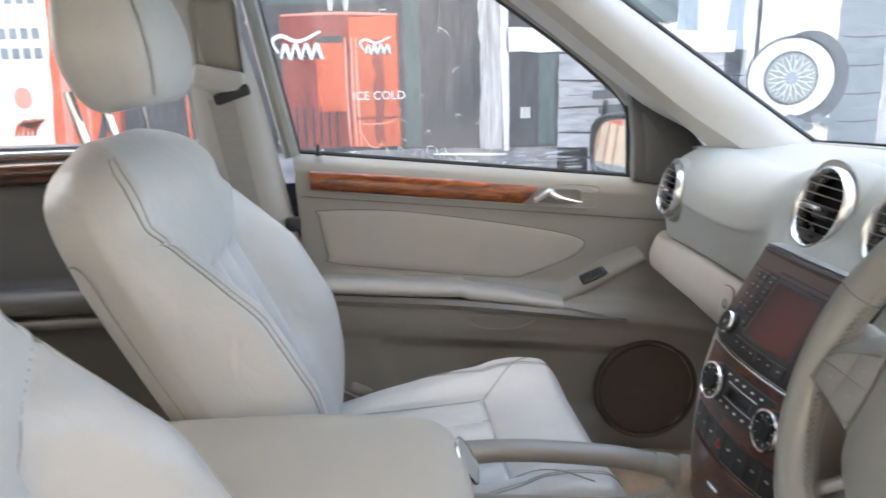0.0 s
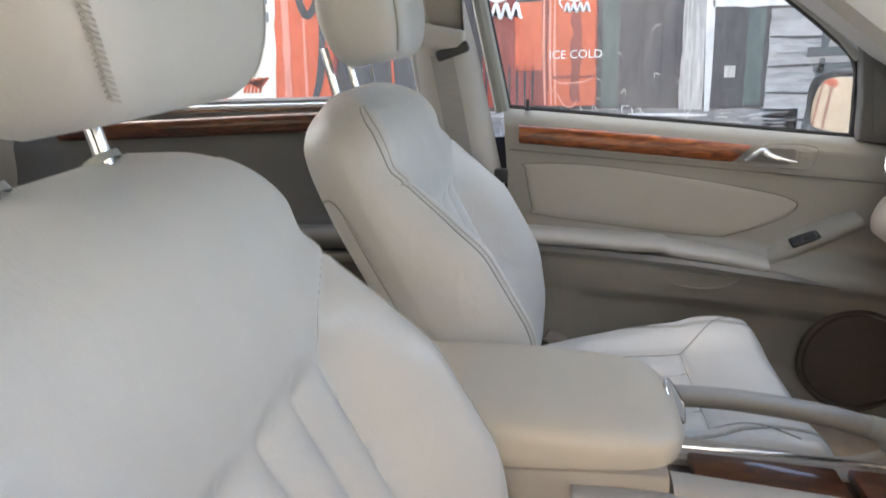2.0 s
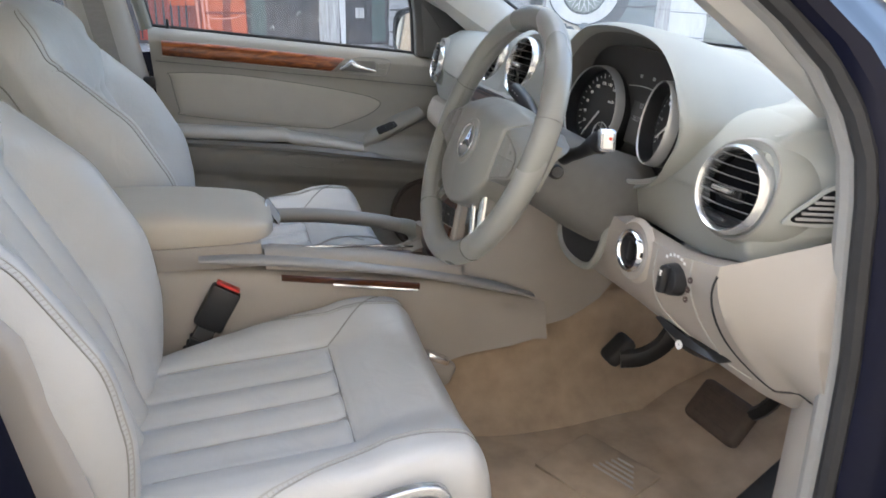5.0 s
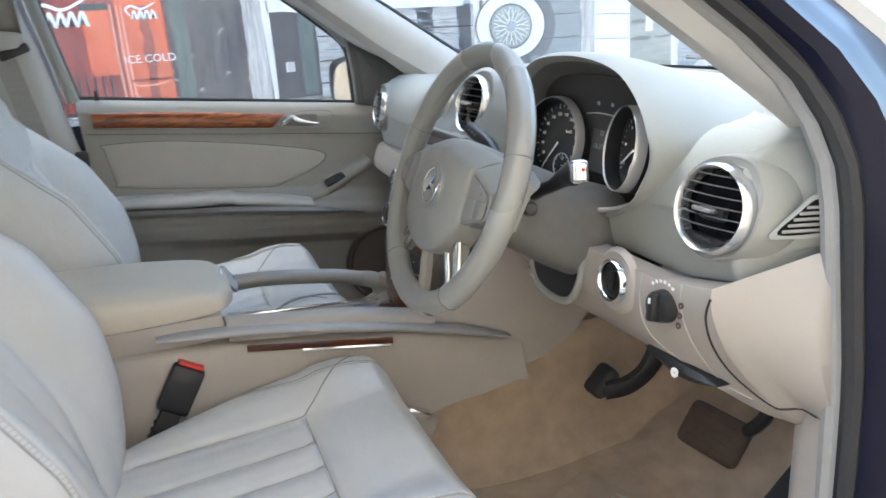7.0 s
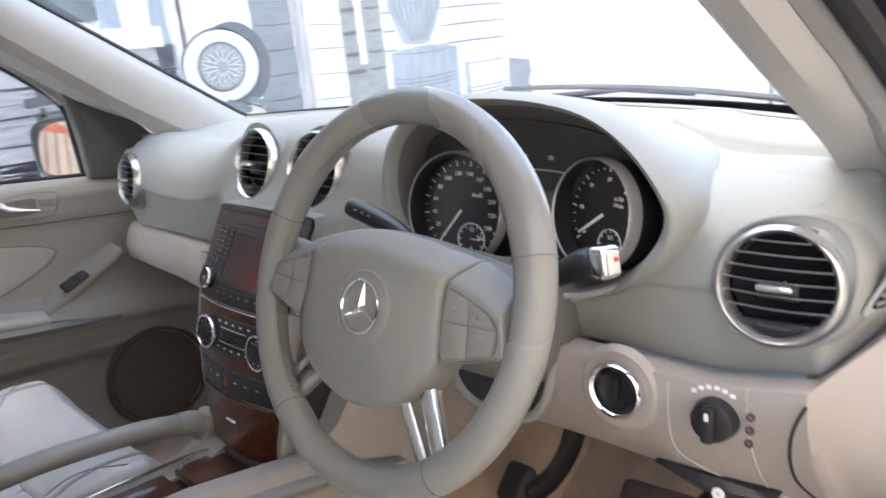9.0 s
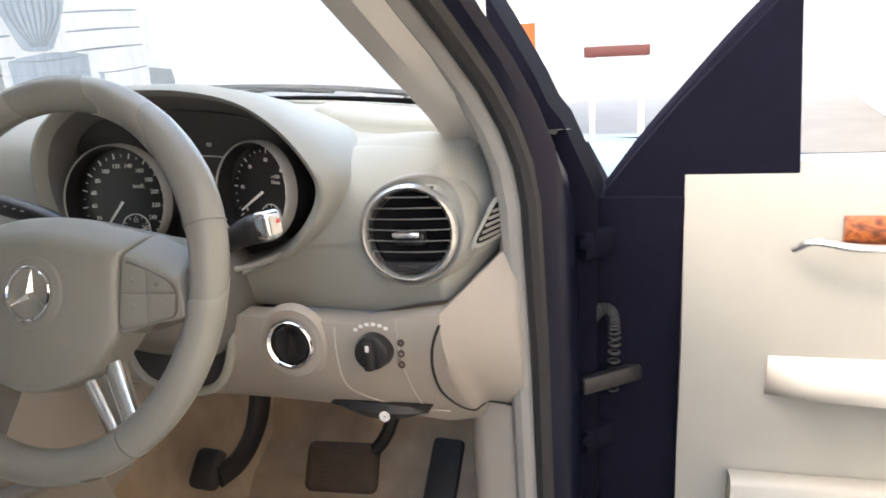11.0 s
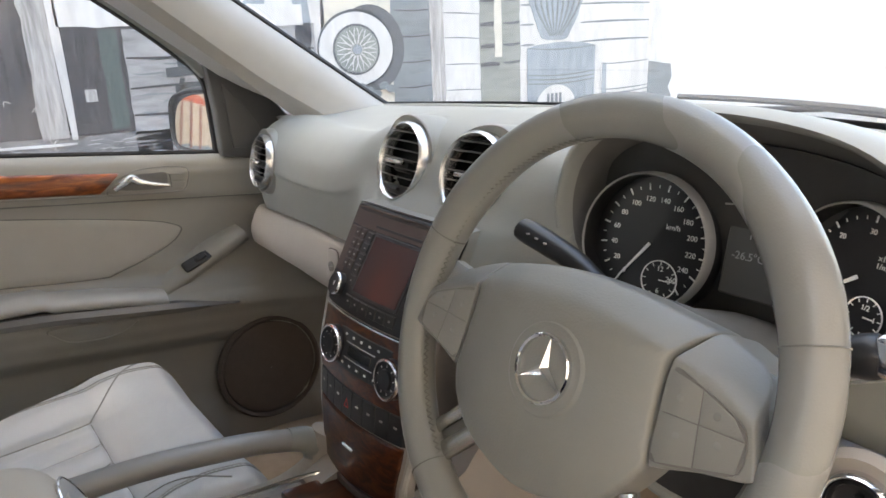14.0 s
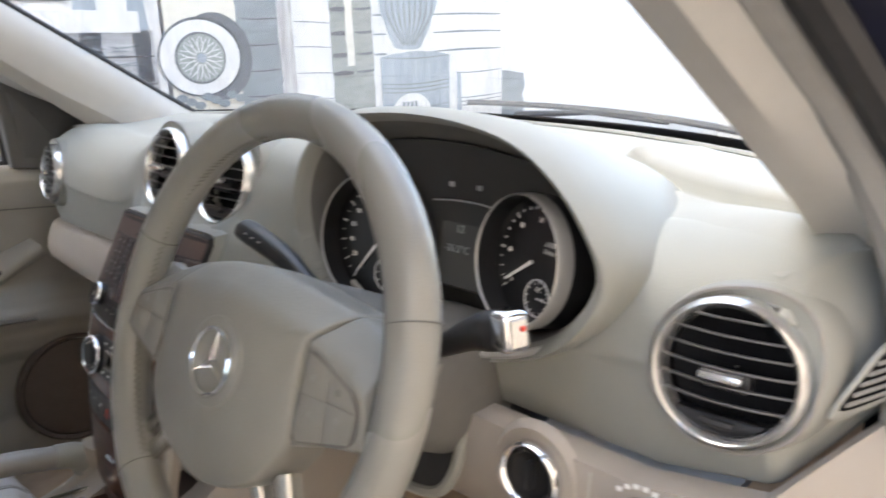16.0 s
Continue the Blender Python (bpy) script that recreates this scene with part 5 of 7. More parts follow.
part("selector_tip", rbox((0.022, 0.029, 0.022), 0.006, 3, kn @ pose(0, 0, 0)), CHROME, selector, "bright selector tip")
part("selector_face", rbox((0.014, 0.020, 0.003), 0.001, 1, kn @ pose(0, 0, 0.0105)), SILVER, selector)
part("selector_red", rbox((0.004, 0.004, 0.003), 0.001, 1, kn @ pose(0.003, 0.003, 0.0122)), RED, selector)
part("cruise_stalk", tube(spline([(0.07, -0.44, 1.062), (0.055, -0.485, 1.074), (0.045, -0.518, 1.082)], 8), [0.007, 0.007, 0.008, 0.008, 0.009, 0.010, 0.010, 0.007], 10), BLACK, column)

# ---- steering wheel ----
wheel = thing("steering_wheel", wc, "grey leather steering wheel with silver spokes", "steering wheel")
W = lambda x, y, z=0.0: WM @ V((x, y, z))
R, T = 0.1758, 0.0172
rim = []
for k in range(120):
    a = 2 * math.pi * k / 120
    rim.append(W(R * math.cos(a), R * math.sin(a)))
rings = []
for k in range(121):
    a = 2 * math.pi * (k % 120) / 120
    fat = 1 + 0.13 * sum(math.exp(-(((math.degrees(a) - c + 180) % 360 - 180) / 16) ** 2) for c in (150, 30))
    ring = []
    for j in range(16):
        b = 2 * math.pi * j / 16
        ring.append(W((R + T * fat * math.cos(b)) * math.cos(a), (R + T * fat * math.cos(b)) * math.sin(a), T * 1.0 * math.sin(b)))
    rings.append(ring)
bm = loft(rings, True, False)
bmesh.ops.remove_doubles(bm, verts=bm.verts, dist=1e-6)
rimo = part("rim", bm, WHEEL_SKIN, wheel, "smooth grey leather rim", 80)
for deg in (18, 162, 233, 307):
    a = radians(deg)
    fat = 1 + 0.13 * sum(math.exp(-((deg - c) / 16) ** 2) for c in (150, 30))
    part("rim_joint", tube([W((R + (T * fat + 0.0002) * math.cos(b)) * math.cos(a), (R + (T * fat + 0.0002) * math.cos(b)) * math.sin(a), (T + 0.0002) * math.sin(b)) for b in np.linspace(0, 2 * math.pi, 24, endpoint=False)], 0.0006, 5, True), RIM_SEAM, rimo)
stitch = bmesh.new()
for deg in np.arange(100, 232, 1.0):
    a = radians(deg)
    q = R - T * 1.03
    s = 1 if deg % 2 == 0 else -1
    tube([W(q * math.cos(a), q * math.sin(a), 0.0026 * s + 0.004), W(q * math.cos(a + 0.0185), q * math.sin(a + 0.0185), -0.0026 * s + 0.004)], 0.00055, 4, bm=stitch)
part("stitching", stitch, STITCH, rimo)


def hub_arch(x):
    """Top edge of the cover and of the switch pods."""
    return curve([(0, 0.058), (0.04, 0.0558), (0.067, 0.0515), (0.10, 0.045), (0.12, 0.0395), (0.15, 0.0275), (0.17, 0.016)], abs(x))


def hub_face(x, y):
    """Height of the padded face: nearly flat, rolling back above a soft crease."""
    h = curve([(0, 0.0275), (0.05, 0.0258), (0.08, 0.0205), (0.094, 0.0160), (0.105, 0.0137), (0.17, 0.0130)], abs(x))
    crease = curve([(0, 0.040), (0.05, 0.036), (0.09, 0.030), (0.12, 0.0215), (0.15, 0.010), (0.17, 0.002)], abs(x))
    f = max(0.0, (y - crease + 0.006) / max(0.004, hub_arch(x) - crease + 0.006))
    h -= 0.032 * f ** 1.2
    return h - 0.010 * step(-0.055, -0.105, y)


def padded(outline, centre):
    """A moulding with rounded edges that follows the face of the hub."""
    ol = smooth_outline(outline, 96)
    rings = []
    for k, o in ((0.985, -0.040), (1.0, -0.022), (1.0, -0.007), (0.994, -0.0028), (0.982, -0.0008), (0.965, 0.0), (0.92, 0.0), (0.86, 0.0), (0.80, 0.0), (0.72, 0.0), (0.62, 0.0), (0.5, 0.0), (0.35, 0.0), (0.18, 0.0), (0.005, 0.0)):
        ring = []
        for x, y in ol:
            px, py = centre[0] + (x - centre[0]) * k, centre[1] + (y - centre[1]) * k
            ring.append(W(px, py, hub_face(px, py) + o))
        rings.append(ring)
    return loft(rings)


HUB = [(0.0, 0.058), (0.04, 0.0556), (0.067, 0.0513), (0.088, 0.0478), (0.0995, 0.0445), (0.0965, 0.036), (0.0915, 0.020), (0.0918, -0.006), (0.0945, -0.034), (0.0945, -0.050), (0.074, -0.080), (0.048, -0.096), (0.02, -0.1045), (0.0, -0.1065)]
hub = part("hub", padded(HUB + [(-x, y) for x, y in HUB[-2:0:-1]], (0, -0.02)), HUB_SKIN, wheel, "padded grey airbag cover", 70)
# dish round the badge, badge ring and three-point mark drawn as plain shapes
part("badge_dish", lathe([(0.036, 0.0262), (0.033, 0.0278), (0.028, 0.0272), (0.001, 0.0272)], 40, WM @ pose(0.007, -0.0155, 0)), HUB_SKIN, hub)
part("badge_ring", lathe([(0.0255, 0.0265), (0.0255, 0.0305), (0.0242, 0.0315), (0.0228, 0.0305), (0.0228, 0.0265)], 48, WM @ pose(0.007, -0.0155, 0)), CHROME, hub, "chrome badge ring")
for a in (90, 210, 330):
    c, s = math.cos(radians(a)), math.sin(radians(a))
    mid = WM @ pose(0.007, -0.0155, 0.0275)
    b3 = bmesh.new()
    pts = [mid @ V(p) for p in ((0, 0, 0.0045), (0.0045 * -s, 0.0045 * c, 0), (0.0235 * c, 0.0235 * s, 0.001), (0.0045 * s, -0.0045 * c, 0))]
    v4 = [b3.verts.new(p) for p in pts]
    b3.faces.new((v4[0], v4[1], v4[2]))
    b3.faces.new((v4[0], v4[2], v4[3]))
    low = b3.verts.new(mid @ V((0, 0, -0.002)))
    b3.faces.new((low, v4[2], v4[1]))
    b3.faces.new((low, v4[3], v4[2]))
    b3.faces.new((low, v4[1], v4[0]))
    b3.faces.new((low, v4[0], v4[3]))
    part("badge_ray", b3, CHROME, hub, sharp=10)
# button pods on both sides
for s in (-1, 1):
    pod = part("button_pod", padded([(s * x, y) for x, y in ((0.1025, 0.0450), (0.12, 0.0400), (0.136, 0.0335), (0.147, 0.0225), (0.155, 0.002), (0.1625, -0.023), (0.1600, -0.0290), (0.13, -0.0365), (0.103, -0.0455), (0.0975, -0.043), (0.0950, -0.012), (0.0945, 0.018), (0.0985, 0.035))], (s * 0.124, 0.0)), HUB_SKIN, wheel, "grey switch pod", 70)
    keys = part("key_gap", slab(smooth_outline([(s * 0.0965, 0.0175), (s * 0.120, 0.0125), (s * 0.145, 0.003), (s * 0.154, -0.008), (s * 0.153, -0.027), (s * 0.130, -0.035), (s * 0.102, -0.042), (s * 0.097, -0.036), (s * 0.0960, -0.010)], 44), 0.0012, WM @ pose(0, 0, 0.0137)), DOOR_RAIL, pod)
    for poly, cx, cy in (([(0.0968, 0.0168), (0.1198, 0.0117), (0.1226, -0.0090), (0.0966, -0.0102)], 0.107, 0.002), ([(0.1204, 0.0114), (0.1434, 0.0028), (0.1530, -0.0075), (0.1233, -0.0088)], 0.133, 0.000),
                         ([(0.0966, -0.0108), (0.1227, -0.0096), (0.1265, -0.0345), (0.1026, -0.0415), (0.0973, -0.036)], 0.111, -0.021), ([(0.1234, -0.0094), (0.1530, -0.0081), (0.1524, -0.0270), (0.1271, -0.0342)], 0.138, -0.016)):
        key = part("button", slab([(s * x, y) for x, y in poly], 0.0024, WM @ pose(0, 0, 0.0128), 0.0006), HUB_SKIN, pod)
        part("button_dimple", lathe([(0.0028, 0), (0.0022, 0.0003), (0.0003, 0.0004)], 12, WM @ pose(s * cx, cy, 0.0151)), WHEEL_SKIN, pod)
    part("side_spoke", loft([[W(s * x, y0, -0.019), W(s * x, y0 - 0.008, -0.010), W(s * x, y0 - 0.016, -0.004), W(s * x, y1, -0.004), W(s * x, y1, -0.024), W(s * x, y0, -0.030)] for x, y0, y1 in ((0.09, 0.035, -0.035), (0.13, 0.034, -0.032), (0.150, 0.028, -0.026), (0.172, 0.032, -0.03))]), HUB_SKIN, wheel)
    bars = (((0.054, -0.091), (0.084, -0.140), 0.0065), ((0.079, -0.074), (0.101, -0.126), 0.0095)) if s > 0 else (((-0.066, -0.092), (-0.109, -0.131), 0.0090), ((-0.086, -0.081), (-0.122, -0.112), 0.0065))
    for p0, p1, wide in bars:
        p0, p1 = V(p0), V(p1)
        spoke_pts = [W(*p0, 0.000), W(*((p0 + p1) / 2), -0.003), W(*p1, -0.006)]
        part("lower_spoke", tube(spline(spoke_pts, 10), wide, 12, flat=0.5, up=wn_), STEEL, wheel, "bright metal lower spoke")
    (a0, a1, _), (b0, b1, _) = bars
    part("spoke_web", loft([[W(*a0, -0.006), W(*b0, -0.006), W(*b0, -0.018), W(*a0, -0.018)], [W(*a1, -0.010), W(*b1, -0.010), W(*b1, -0.02), W(*a1, -0.02)]]), HUB_SKIN, wheel)

# ---- seats ----
def seat_axes(at, rec):
    r = radians(rec)
    return V((-math.sin(r), 0, math.cos(r))), V((math.cos(r), 0, math.sin(r)))


def front_seat(cy, dx, label):
    """A leather front seat: backrest, cushion, head restraint, side trim."""
    seat = thing("front_seat", (-0.3 + dx, cy, 0.5), label, "car seat", "front seats")
    H = V((-0.505 + dx, cy, 0.70))
    up, fw = seat_axes(H, 27.5)
    P = lambda w, s, d: H + up * s + fw * d + V((0, w, 0))

    def half(s):
        return curve([(-0.02, 0.215), (0.05, 0.240), (0.115, 0.257), (0.20, 0.268), (0.30, 0.268), (0.40, 0.262), (0.46, 0.256), (0.49, 0.248), (0.52, 0.242), (0.55, 0.230), (0.58, 0.206), (0.605, 0.170), (0.625, 0.115)], s)

    def seam_w(s):
        """Where the bolster is sewn to the middle: along the pleats, then out to the shoulder."""
        return curve([(-0.02, 0.07), (0.09, 0.092), (0.15, 0.110), (0.19, 0.121), (0.25, 0.129), (0.31, 0.135), (0.36, 0.136), (0.398, 0.135), (0.412, 0.142), (0.428, 0.156), (0.443, 0.180), (0.458, 0.207), (0.474, 0.236), (0.492, 0.262)], s)

    def middle(w, s):
        """Depth of the pleated middle and of the smooth pad above it."""
        pad = curve([(0.38, 0.034), (0.40, 0.041), (0.44, 0.052), (0.49, 0.058), (0.53, 0.060), (0.565, 0.053), (0.60, 0.032), (0.625, 0.005)], max(s, 0.38))
        low = curve([(-0.02, -0.012), (0.06, 0.004), (0.15, 0.016), (0.25, 0.022), (0.40, 0.027)], min(s, 0.40))
        fold = 0.0
        for k in (-1, 0, 1):
            fold -= 0.0075 * math.exp(-((w - 0.072 * k) / 0.0075) ** 2)
        low += fold + 0.004 + 0.004 * math.cos(2 * math.pi * (w + 0.036) / 0.072)
        return low + (pad - low) * step(0.382, 0.412, s)

    def front(w, s):
        """Depth of the front skin: bolsters stand out, the middle is hollow and pleated."""
        a, ws = abs(w), seam_w(s)
        crest = curve([(-0.02, -0.004), (0.03, 0.034), (0.115, 0.080), (0.213, 0.106), (0.314, 0.105), (0.387, 0.084), (0.453, 0.060), (0.492, 0.050), (0.53, 0.058), (0.565, 0.052), (0.60, 0.031), (0.625, 0.005)], s)
        mid = middle(w, s)
        if s < 0.492 and a > ws:
            f = min(1.0, (a - ws) / max(0.012, 0.212 - ws))
            rise = math.sin(math.pi / 2 * f) ** 1.15
            mid = mid + (crest - mid) * rise
        else:
            mid = mid + (crest - mid) * step(0.10, 0.22, a) * step(0.455, 0.492, s)
        groove = 0.0035 * math.exp(-((a - ws) / 0.0045) ** 2) * step(0.486, 0.468, s)
        return mid - groove

    def rounded(w, s):
        a = min(1.0, abs(w) / half(s))
        return (1 - max(0.0, (a - 0.80) / 0.20) ** 2.3) ** 0.75

    rings = []
    NS = 124
    for i in range(NS + 1):
        s = -0.02 + 0.645 * i / NS
        W = half(s)
        back = curve([(-0.02, -0.085), (0.2, -0.098), (0.45, -0.098), (0.57, -0.092), (0.60, -0.078), (0.615, -0.058), (0.625, -0.030)], s)
        ring = []
        for k in range(145):
            w = W * math.sin(math.pi / 2 * (-1 + 2 * k / 144) * 0.88) / math.sin(math.pi / 2 * 0.88)
            e = rounded(w, s)
            ring.append(P(w, s, front(w, s) * e - 0.010 * (1 - e)))
        for k in range(25):
            w = W * (1 - 2 * k / 24)
            a = abs(w) / W
            edge = math.sqrt(max(0.0, 1 - a ** 5))
            ring.append(P(w * 0.995, s, -0.016 + (back + 0.016) * edge))
        rings.append(ring)
    backrest = part("backrest", loft(rings), LEATHER, seat, "pale grey leather backrest with pleats and raised bolsters", 75)

    def on_front(w, s, lift=0.0008):
        e = rounded(w, s)
        return P(w, s, front(w, s) * e - 0.010 * (1 - e) + lift)

    for sg in (-1, 1):
        # seam between bolster and middle, opening out to the shoulder
        part("bolster_seam", tube([on_front(sg * seam_w(s), s, 0.0) for s in np.linspace(0.02, 0.472, 80)], 0.0014, 6), SEAM_LINE, backrest)
        # double stitching along the crest of the bolster and round the shoulder
        line = lambda s: curve([(0.02, 0.214), (0.2, 0.228), (0.33, 0.229), (0.445, 0.223), (0.5175, 0.219), (0.56, 0.202), (0.585, 0.178), (0.595, 0.158)], s)
        for off in (-0.0035, 0.0035):
            part("edge_seam", tube([on_front(sg * (line(s) + off), s, 0.0004) for s in np.linspace(0.03, 0.590, 120)], 0.0011, 5), SEAM_LINE if off > 0 else LEATHER_SEAM, backrest)
        zig = bmesh.new()
        for s in np.arange(0.04, 0.474, 0.0062):
            tube([on_front(sg * (line(s) - 0.0034), s, 0.0010), on_front(sg * (line(s + 0.003) + 0.0034), s + 0.003, 0.0010)], 0.0006, 4, bm=zig)
        part("edge_stitch", zig, LEATHER_SEAM, backrest)
        # seam on the flank, where the rear shell begins
        part("flank_seam", tube(spline([P(sg * half(s) * k, s, d) for s, d, k in ((0.02, -0.044, 0.971), (0.15, -0.044, 0.971), (0.30, -0.044, 0.971), (0.42, -0.046, 0.969), (0.475, -0.047, 0.968), (0.496, -0.056, 0.950), (0.500, -0.075, 0.866))], 40), 0.0015, 5), SEAM_LINE, backrest)
    # plastic collars and rods of the head restraint
    for sg in (-1, 1):
        part("restraint_rod", tube([P(sg * 0.062, 0.60, -dx), P(sg * 0.062, 0.70, 0.028 - dx)], 0.0068, 12), CHROME, seat, "chrome head restraint rod")
        part("rod_collar", lathe([(0.016, 0), (0.015, 0.006), (0.008, 0.008)], 20, frame_axes(P(sg * 0.062, 0.622, 0.004 - dx), up, (0, 1, 0))), DASH, seat)
    # head restraint
    q = radians(9)
    hup, hfw = V((-math.sin(q), 0, math.cos(q))), V((math.cos(q), 0, math.sin(q)))
    HB = V((-0.716, cy - 0.2 * dx, 1.296))

    def rest_at(f):
        e = math.sin(math.pi * (0.012 + 0.976 * f)) ** 0.14
        hw = 0.140 * e * curve([(0, 0.97), (0.4, 1.0), (1.0, 0.90)], f)
        hd = 0.070 * e ** 1.3 * curve([(0, 1.0), (0.3, 1.02), (1.0, 0.82)], f)
        return 0.195 * f, hw, hd
    rings = []
    for i in range(33):
        h, hw, hd = rest_at(i / 32)
        ring = []
        for k in range(44):
            a = 2 * math.pi * k / 44
            w = hw * math.copysign(abs(math.cos(a)) ** 0.45, math.cos(a))
            d = hd * math.copysign(abs(math.sin(a)) ** 0.58, math.sin(a))
            if d > 0:
                d *= 0.94 + 0.10 * (abs(w) / max(hw, 1e-4)) ** 2
            ring.append(HB + hup * h + hfw * d + V((0, w, 0)))
        rings.append(ring)
    rest = part("head_restraint", loft(rings), LEATHER, seat, "padded pale grey head restraint", 75)
    for sg in (-1, 1):
        pts = []
        for i in range(2, 31):
            h, hw, hd = rest_at(i / 32)
            a = radians(43)
            pts.append(HB + hup * h + hfw * (hd * math.sin(a) ** 0.58 * 1.03) + V((0, sg * hw * math.cos(a) ** 0.45 * 1.004, 0)))
        part("restraint_seam", tube(pts, 0.0010, 5), LEATHER_SEAM, rest)
        zig = bmesh.new()
        for i in range(len(pts) - 1):
            for j in range(2):
                p = pts[i].lerp(pts[i + 1], j / 2)
                tube([p + V((0, sg * 0.004, 0.0015)), p + V((0.002, -sg * 0.005, -0.0015))], 0.0006, 4, bm=zig)
        part("restraint_stitch", zig, LEATHER_SEAM, rest)

    # cushion
    L = 0.478

    def chalf(x):
        return curve([(0.0, 0.205), (0.1, 0.232), (0.2, 0.250), (0.33, 0.262), (0.42, 0.262), (0.455, 0.248), (L, 0.212)], x)

    def ctop(w, x):
        """Height of the cushion at x from its rear end, w from its middle."""
        a = abs(w) / chalf(x)
        z = curve([(0, 0.694), (0.12, 0.702), (0.285, 0.714), (0.305, 0.718), (0.34, 0.732), (0.39, 0.741), (0.43, 0.740), (0.455, 0.722), (0.470, 0.685), (L, 0.635)], x)
        z += step(0.44, 0.80, a) * curve([(0, 0.010), (0.14, 0.024), (0.28, 0.034), (0.38, 0.024), (0.44, 0.016), (L, 0.0)], x)
        if x < 0.298:
            fold = sum(0.0055 * math.exp(-((w - 0.069 * k) / 0.0055) ** 2) for k in (-1, 0, 1))
            z += (0.0025 + 0.0025 * math.cos(2 * math.pi * (w + 0.0345) / 0.069) - fold) * step(0.145, 0.135, abs(w))
        z -= 0.005 * math.exp(-((abs(w) - 0.142) / 0.0055) ** 2) * step(0.32, 0.3, x)
        z -= 0.005 * math.exp(-((x - 0.301) / 0.0045) ** 2) * step(0.15, 0.135, abs(w))
        return z

    X0 = -0.525 + dx
    rings = []
    for i in range(121):
        x = L * (1 - (1 - i / 120) ** 1.25)
        W = chalf(x)
        bot = curve([(0, 0.56), (0.42, 0.56), (L, 0.595)], x)
        ring = []
        for k in range(121):
            w = W * (-1 + 2 * k / 120)
            a = abs(w) / W
            edge = math.sqrt(max(0.0, 1 - max(0, (a - 0.86) / 0.14) ** 2.2))
            ring.append(V((X0 + x, cy + w, ctop(w, x) - 0.050 * (1 - edge))))
        for k in range(15):
            w = W * (1 - 2 * k / 14)
            ring.append(V((X0 + x, cy + w * 0.975, bot)))
        rings.append(ring)
    cushion = part("cushion", loft(rings), LEATHER, seat, "pale grey leather seat cushion with four pleats", 75)

    def on_c(w, x):
        edge = math.sqrt(max(0.0, 1 - max(0, (abs(w) / chalf(x) - 0.86) / 0.14) ** 2.2))
        return V((X0 + x, cy + w, ctop(w, x) - 0.050 * (1 - edge) + 0.0006))

    for sg in (-1, 1):
        pts = [on_c(sg * (0.142 + 0.092 * step(0.29, 0.42, x)), x) for x in np.linspace(0.04, 0.405 if sg * cy < 0 or cy > 0 else 0.300, 50)]
        part("bolster_seam", tube(pts, 0.0014, 5), SEAM_LINE, cushion)
        rim = lambda x: curve([(0.05, 0.232), (0.12, 0.241), (0.2, 0.228), (0.27, 0.212), (0.33, 0.203), (0.45, 0.206)], x)
        for off in (-0.0035, 0.0035):
            part("edge_seam", tube([on_c(sg * (rim(x) + off), x) for x in np.linspace(0.10, 0.452, 44)], 0.0011, 5), SEAM_LINE if off > 0 else LEATHER_SEAM, cushion)
        zig = bmesh.new()
        for x in np.arange(0.11, 0.445, 0.0062):
            tube([on_c(sg * (rim(x) - 0.0034), x), on_c(sg * (rim(x + 0.003) + 0.0034), x + 0.003)], 0.0006, 4, bm=zig)
        part("edge_stitch", zig, LEATHER_SEAM, cushion)
    part("cross_seam", tube([on_c(w, 0.301) for w in np.linspace(-0.140, 0.140, 31)], 0.0014, 5), SEAM_LINE, cushion)
    for w in (-0.069, 0.0, 0.069):
        part("rib_seam", tube([on_c(w, x) for x in np.linspace(0.05, 0.298, 20)], 0.0010, 5), SEAM_LINE, cushion)
    # base, side shields
    part("seat_base", rbox((0.44, 0.40, 0.12), 0.02, 2, pose(-0.28 + dx, cy, 0.535)), BLACK, seat)
    out = -1 if cy < 0 else 1
    part("side_shield", loft([[(X0 + x, cy + out * 0.262, lin([(0, 0.64), (0.2, 0.60), (0.45, 0.67), (0.52, 0.62)], x)), (X0 + x, cy + out * 0.285, lin([(0, 0.62), (0.2, 0.585), (0.45, 0.655), (0.52, 0.60)], x)), (X0 + x, cy + out * 0.288, 0.55), (X0 + x, cy + out * 0.255, 0.52), (X0 + x, cy + out * 0.235, 0.6)] for x in np.linspace(0.0, 0.46, 14)]), SILVER, seat, "silver-grey side shield", 60)
    ctl = smooth_outline([(-0.30, 0.655), (-0.285, 0.700), (-0.25, 0.722), (-0.20, 0.738), (-0.16, 0.741), (-0.135, 0.731), (-0.125, 0.700), (-0.135, 0.665), (-0.20, 0.645)], 40)
    panel = Matrix(((1, 0, 0, dx), (0, 0, out, cy + out * 0.272), (0, 1, 0, 0), (0, 0, 0, 1)))
    bezel = part("control_bezel", slab(ctl, 0.012, panel, 0.003), SILVER, seat, "silver bezel of the seat controls")
    part("control_plate", slab([(-0.205 + (x + 0.205) * 0.86, 0.694 + (z - 0.694) * 0.74) for x, z in ctl], 0.003, panel @ pose(0, 0, 0.0115)), RUBBER, bezel, "dark seat control plate")
    rings = []
    for sv in np.linspace(-0.10, 0.34, 14):
        dl = curve([(-0.10, -0.040), (0.10, 0.017), (0.20, 0.044), (0.29, 0.070), (0.34, 0.040)], sv)
        rings.append([P(out * 0.255, sv, dl + 0.006), P(out * 0.2725, sv, dl + 0.001), P(out * 0.276, sv, dl - 0.006), P(out * 0.276, sv, min(-0.04, dl - 0.02)), P(out * 0.270, sv, -0.085), P(out * 0.250, sv, -0.09)])
    part("outer_trim", loft(rings), BEIGE, seat, "taupe flank trim of the backrest", 60)
    return seat


front_seat(-0.378, 0.0, "driver's pale grey leather seat with head restraint")
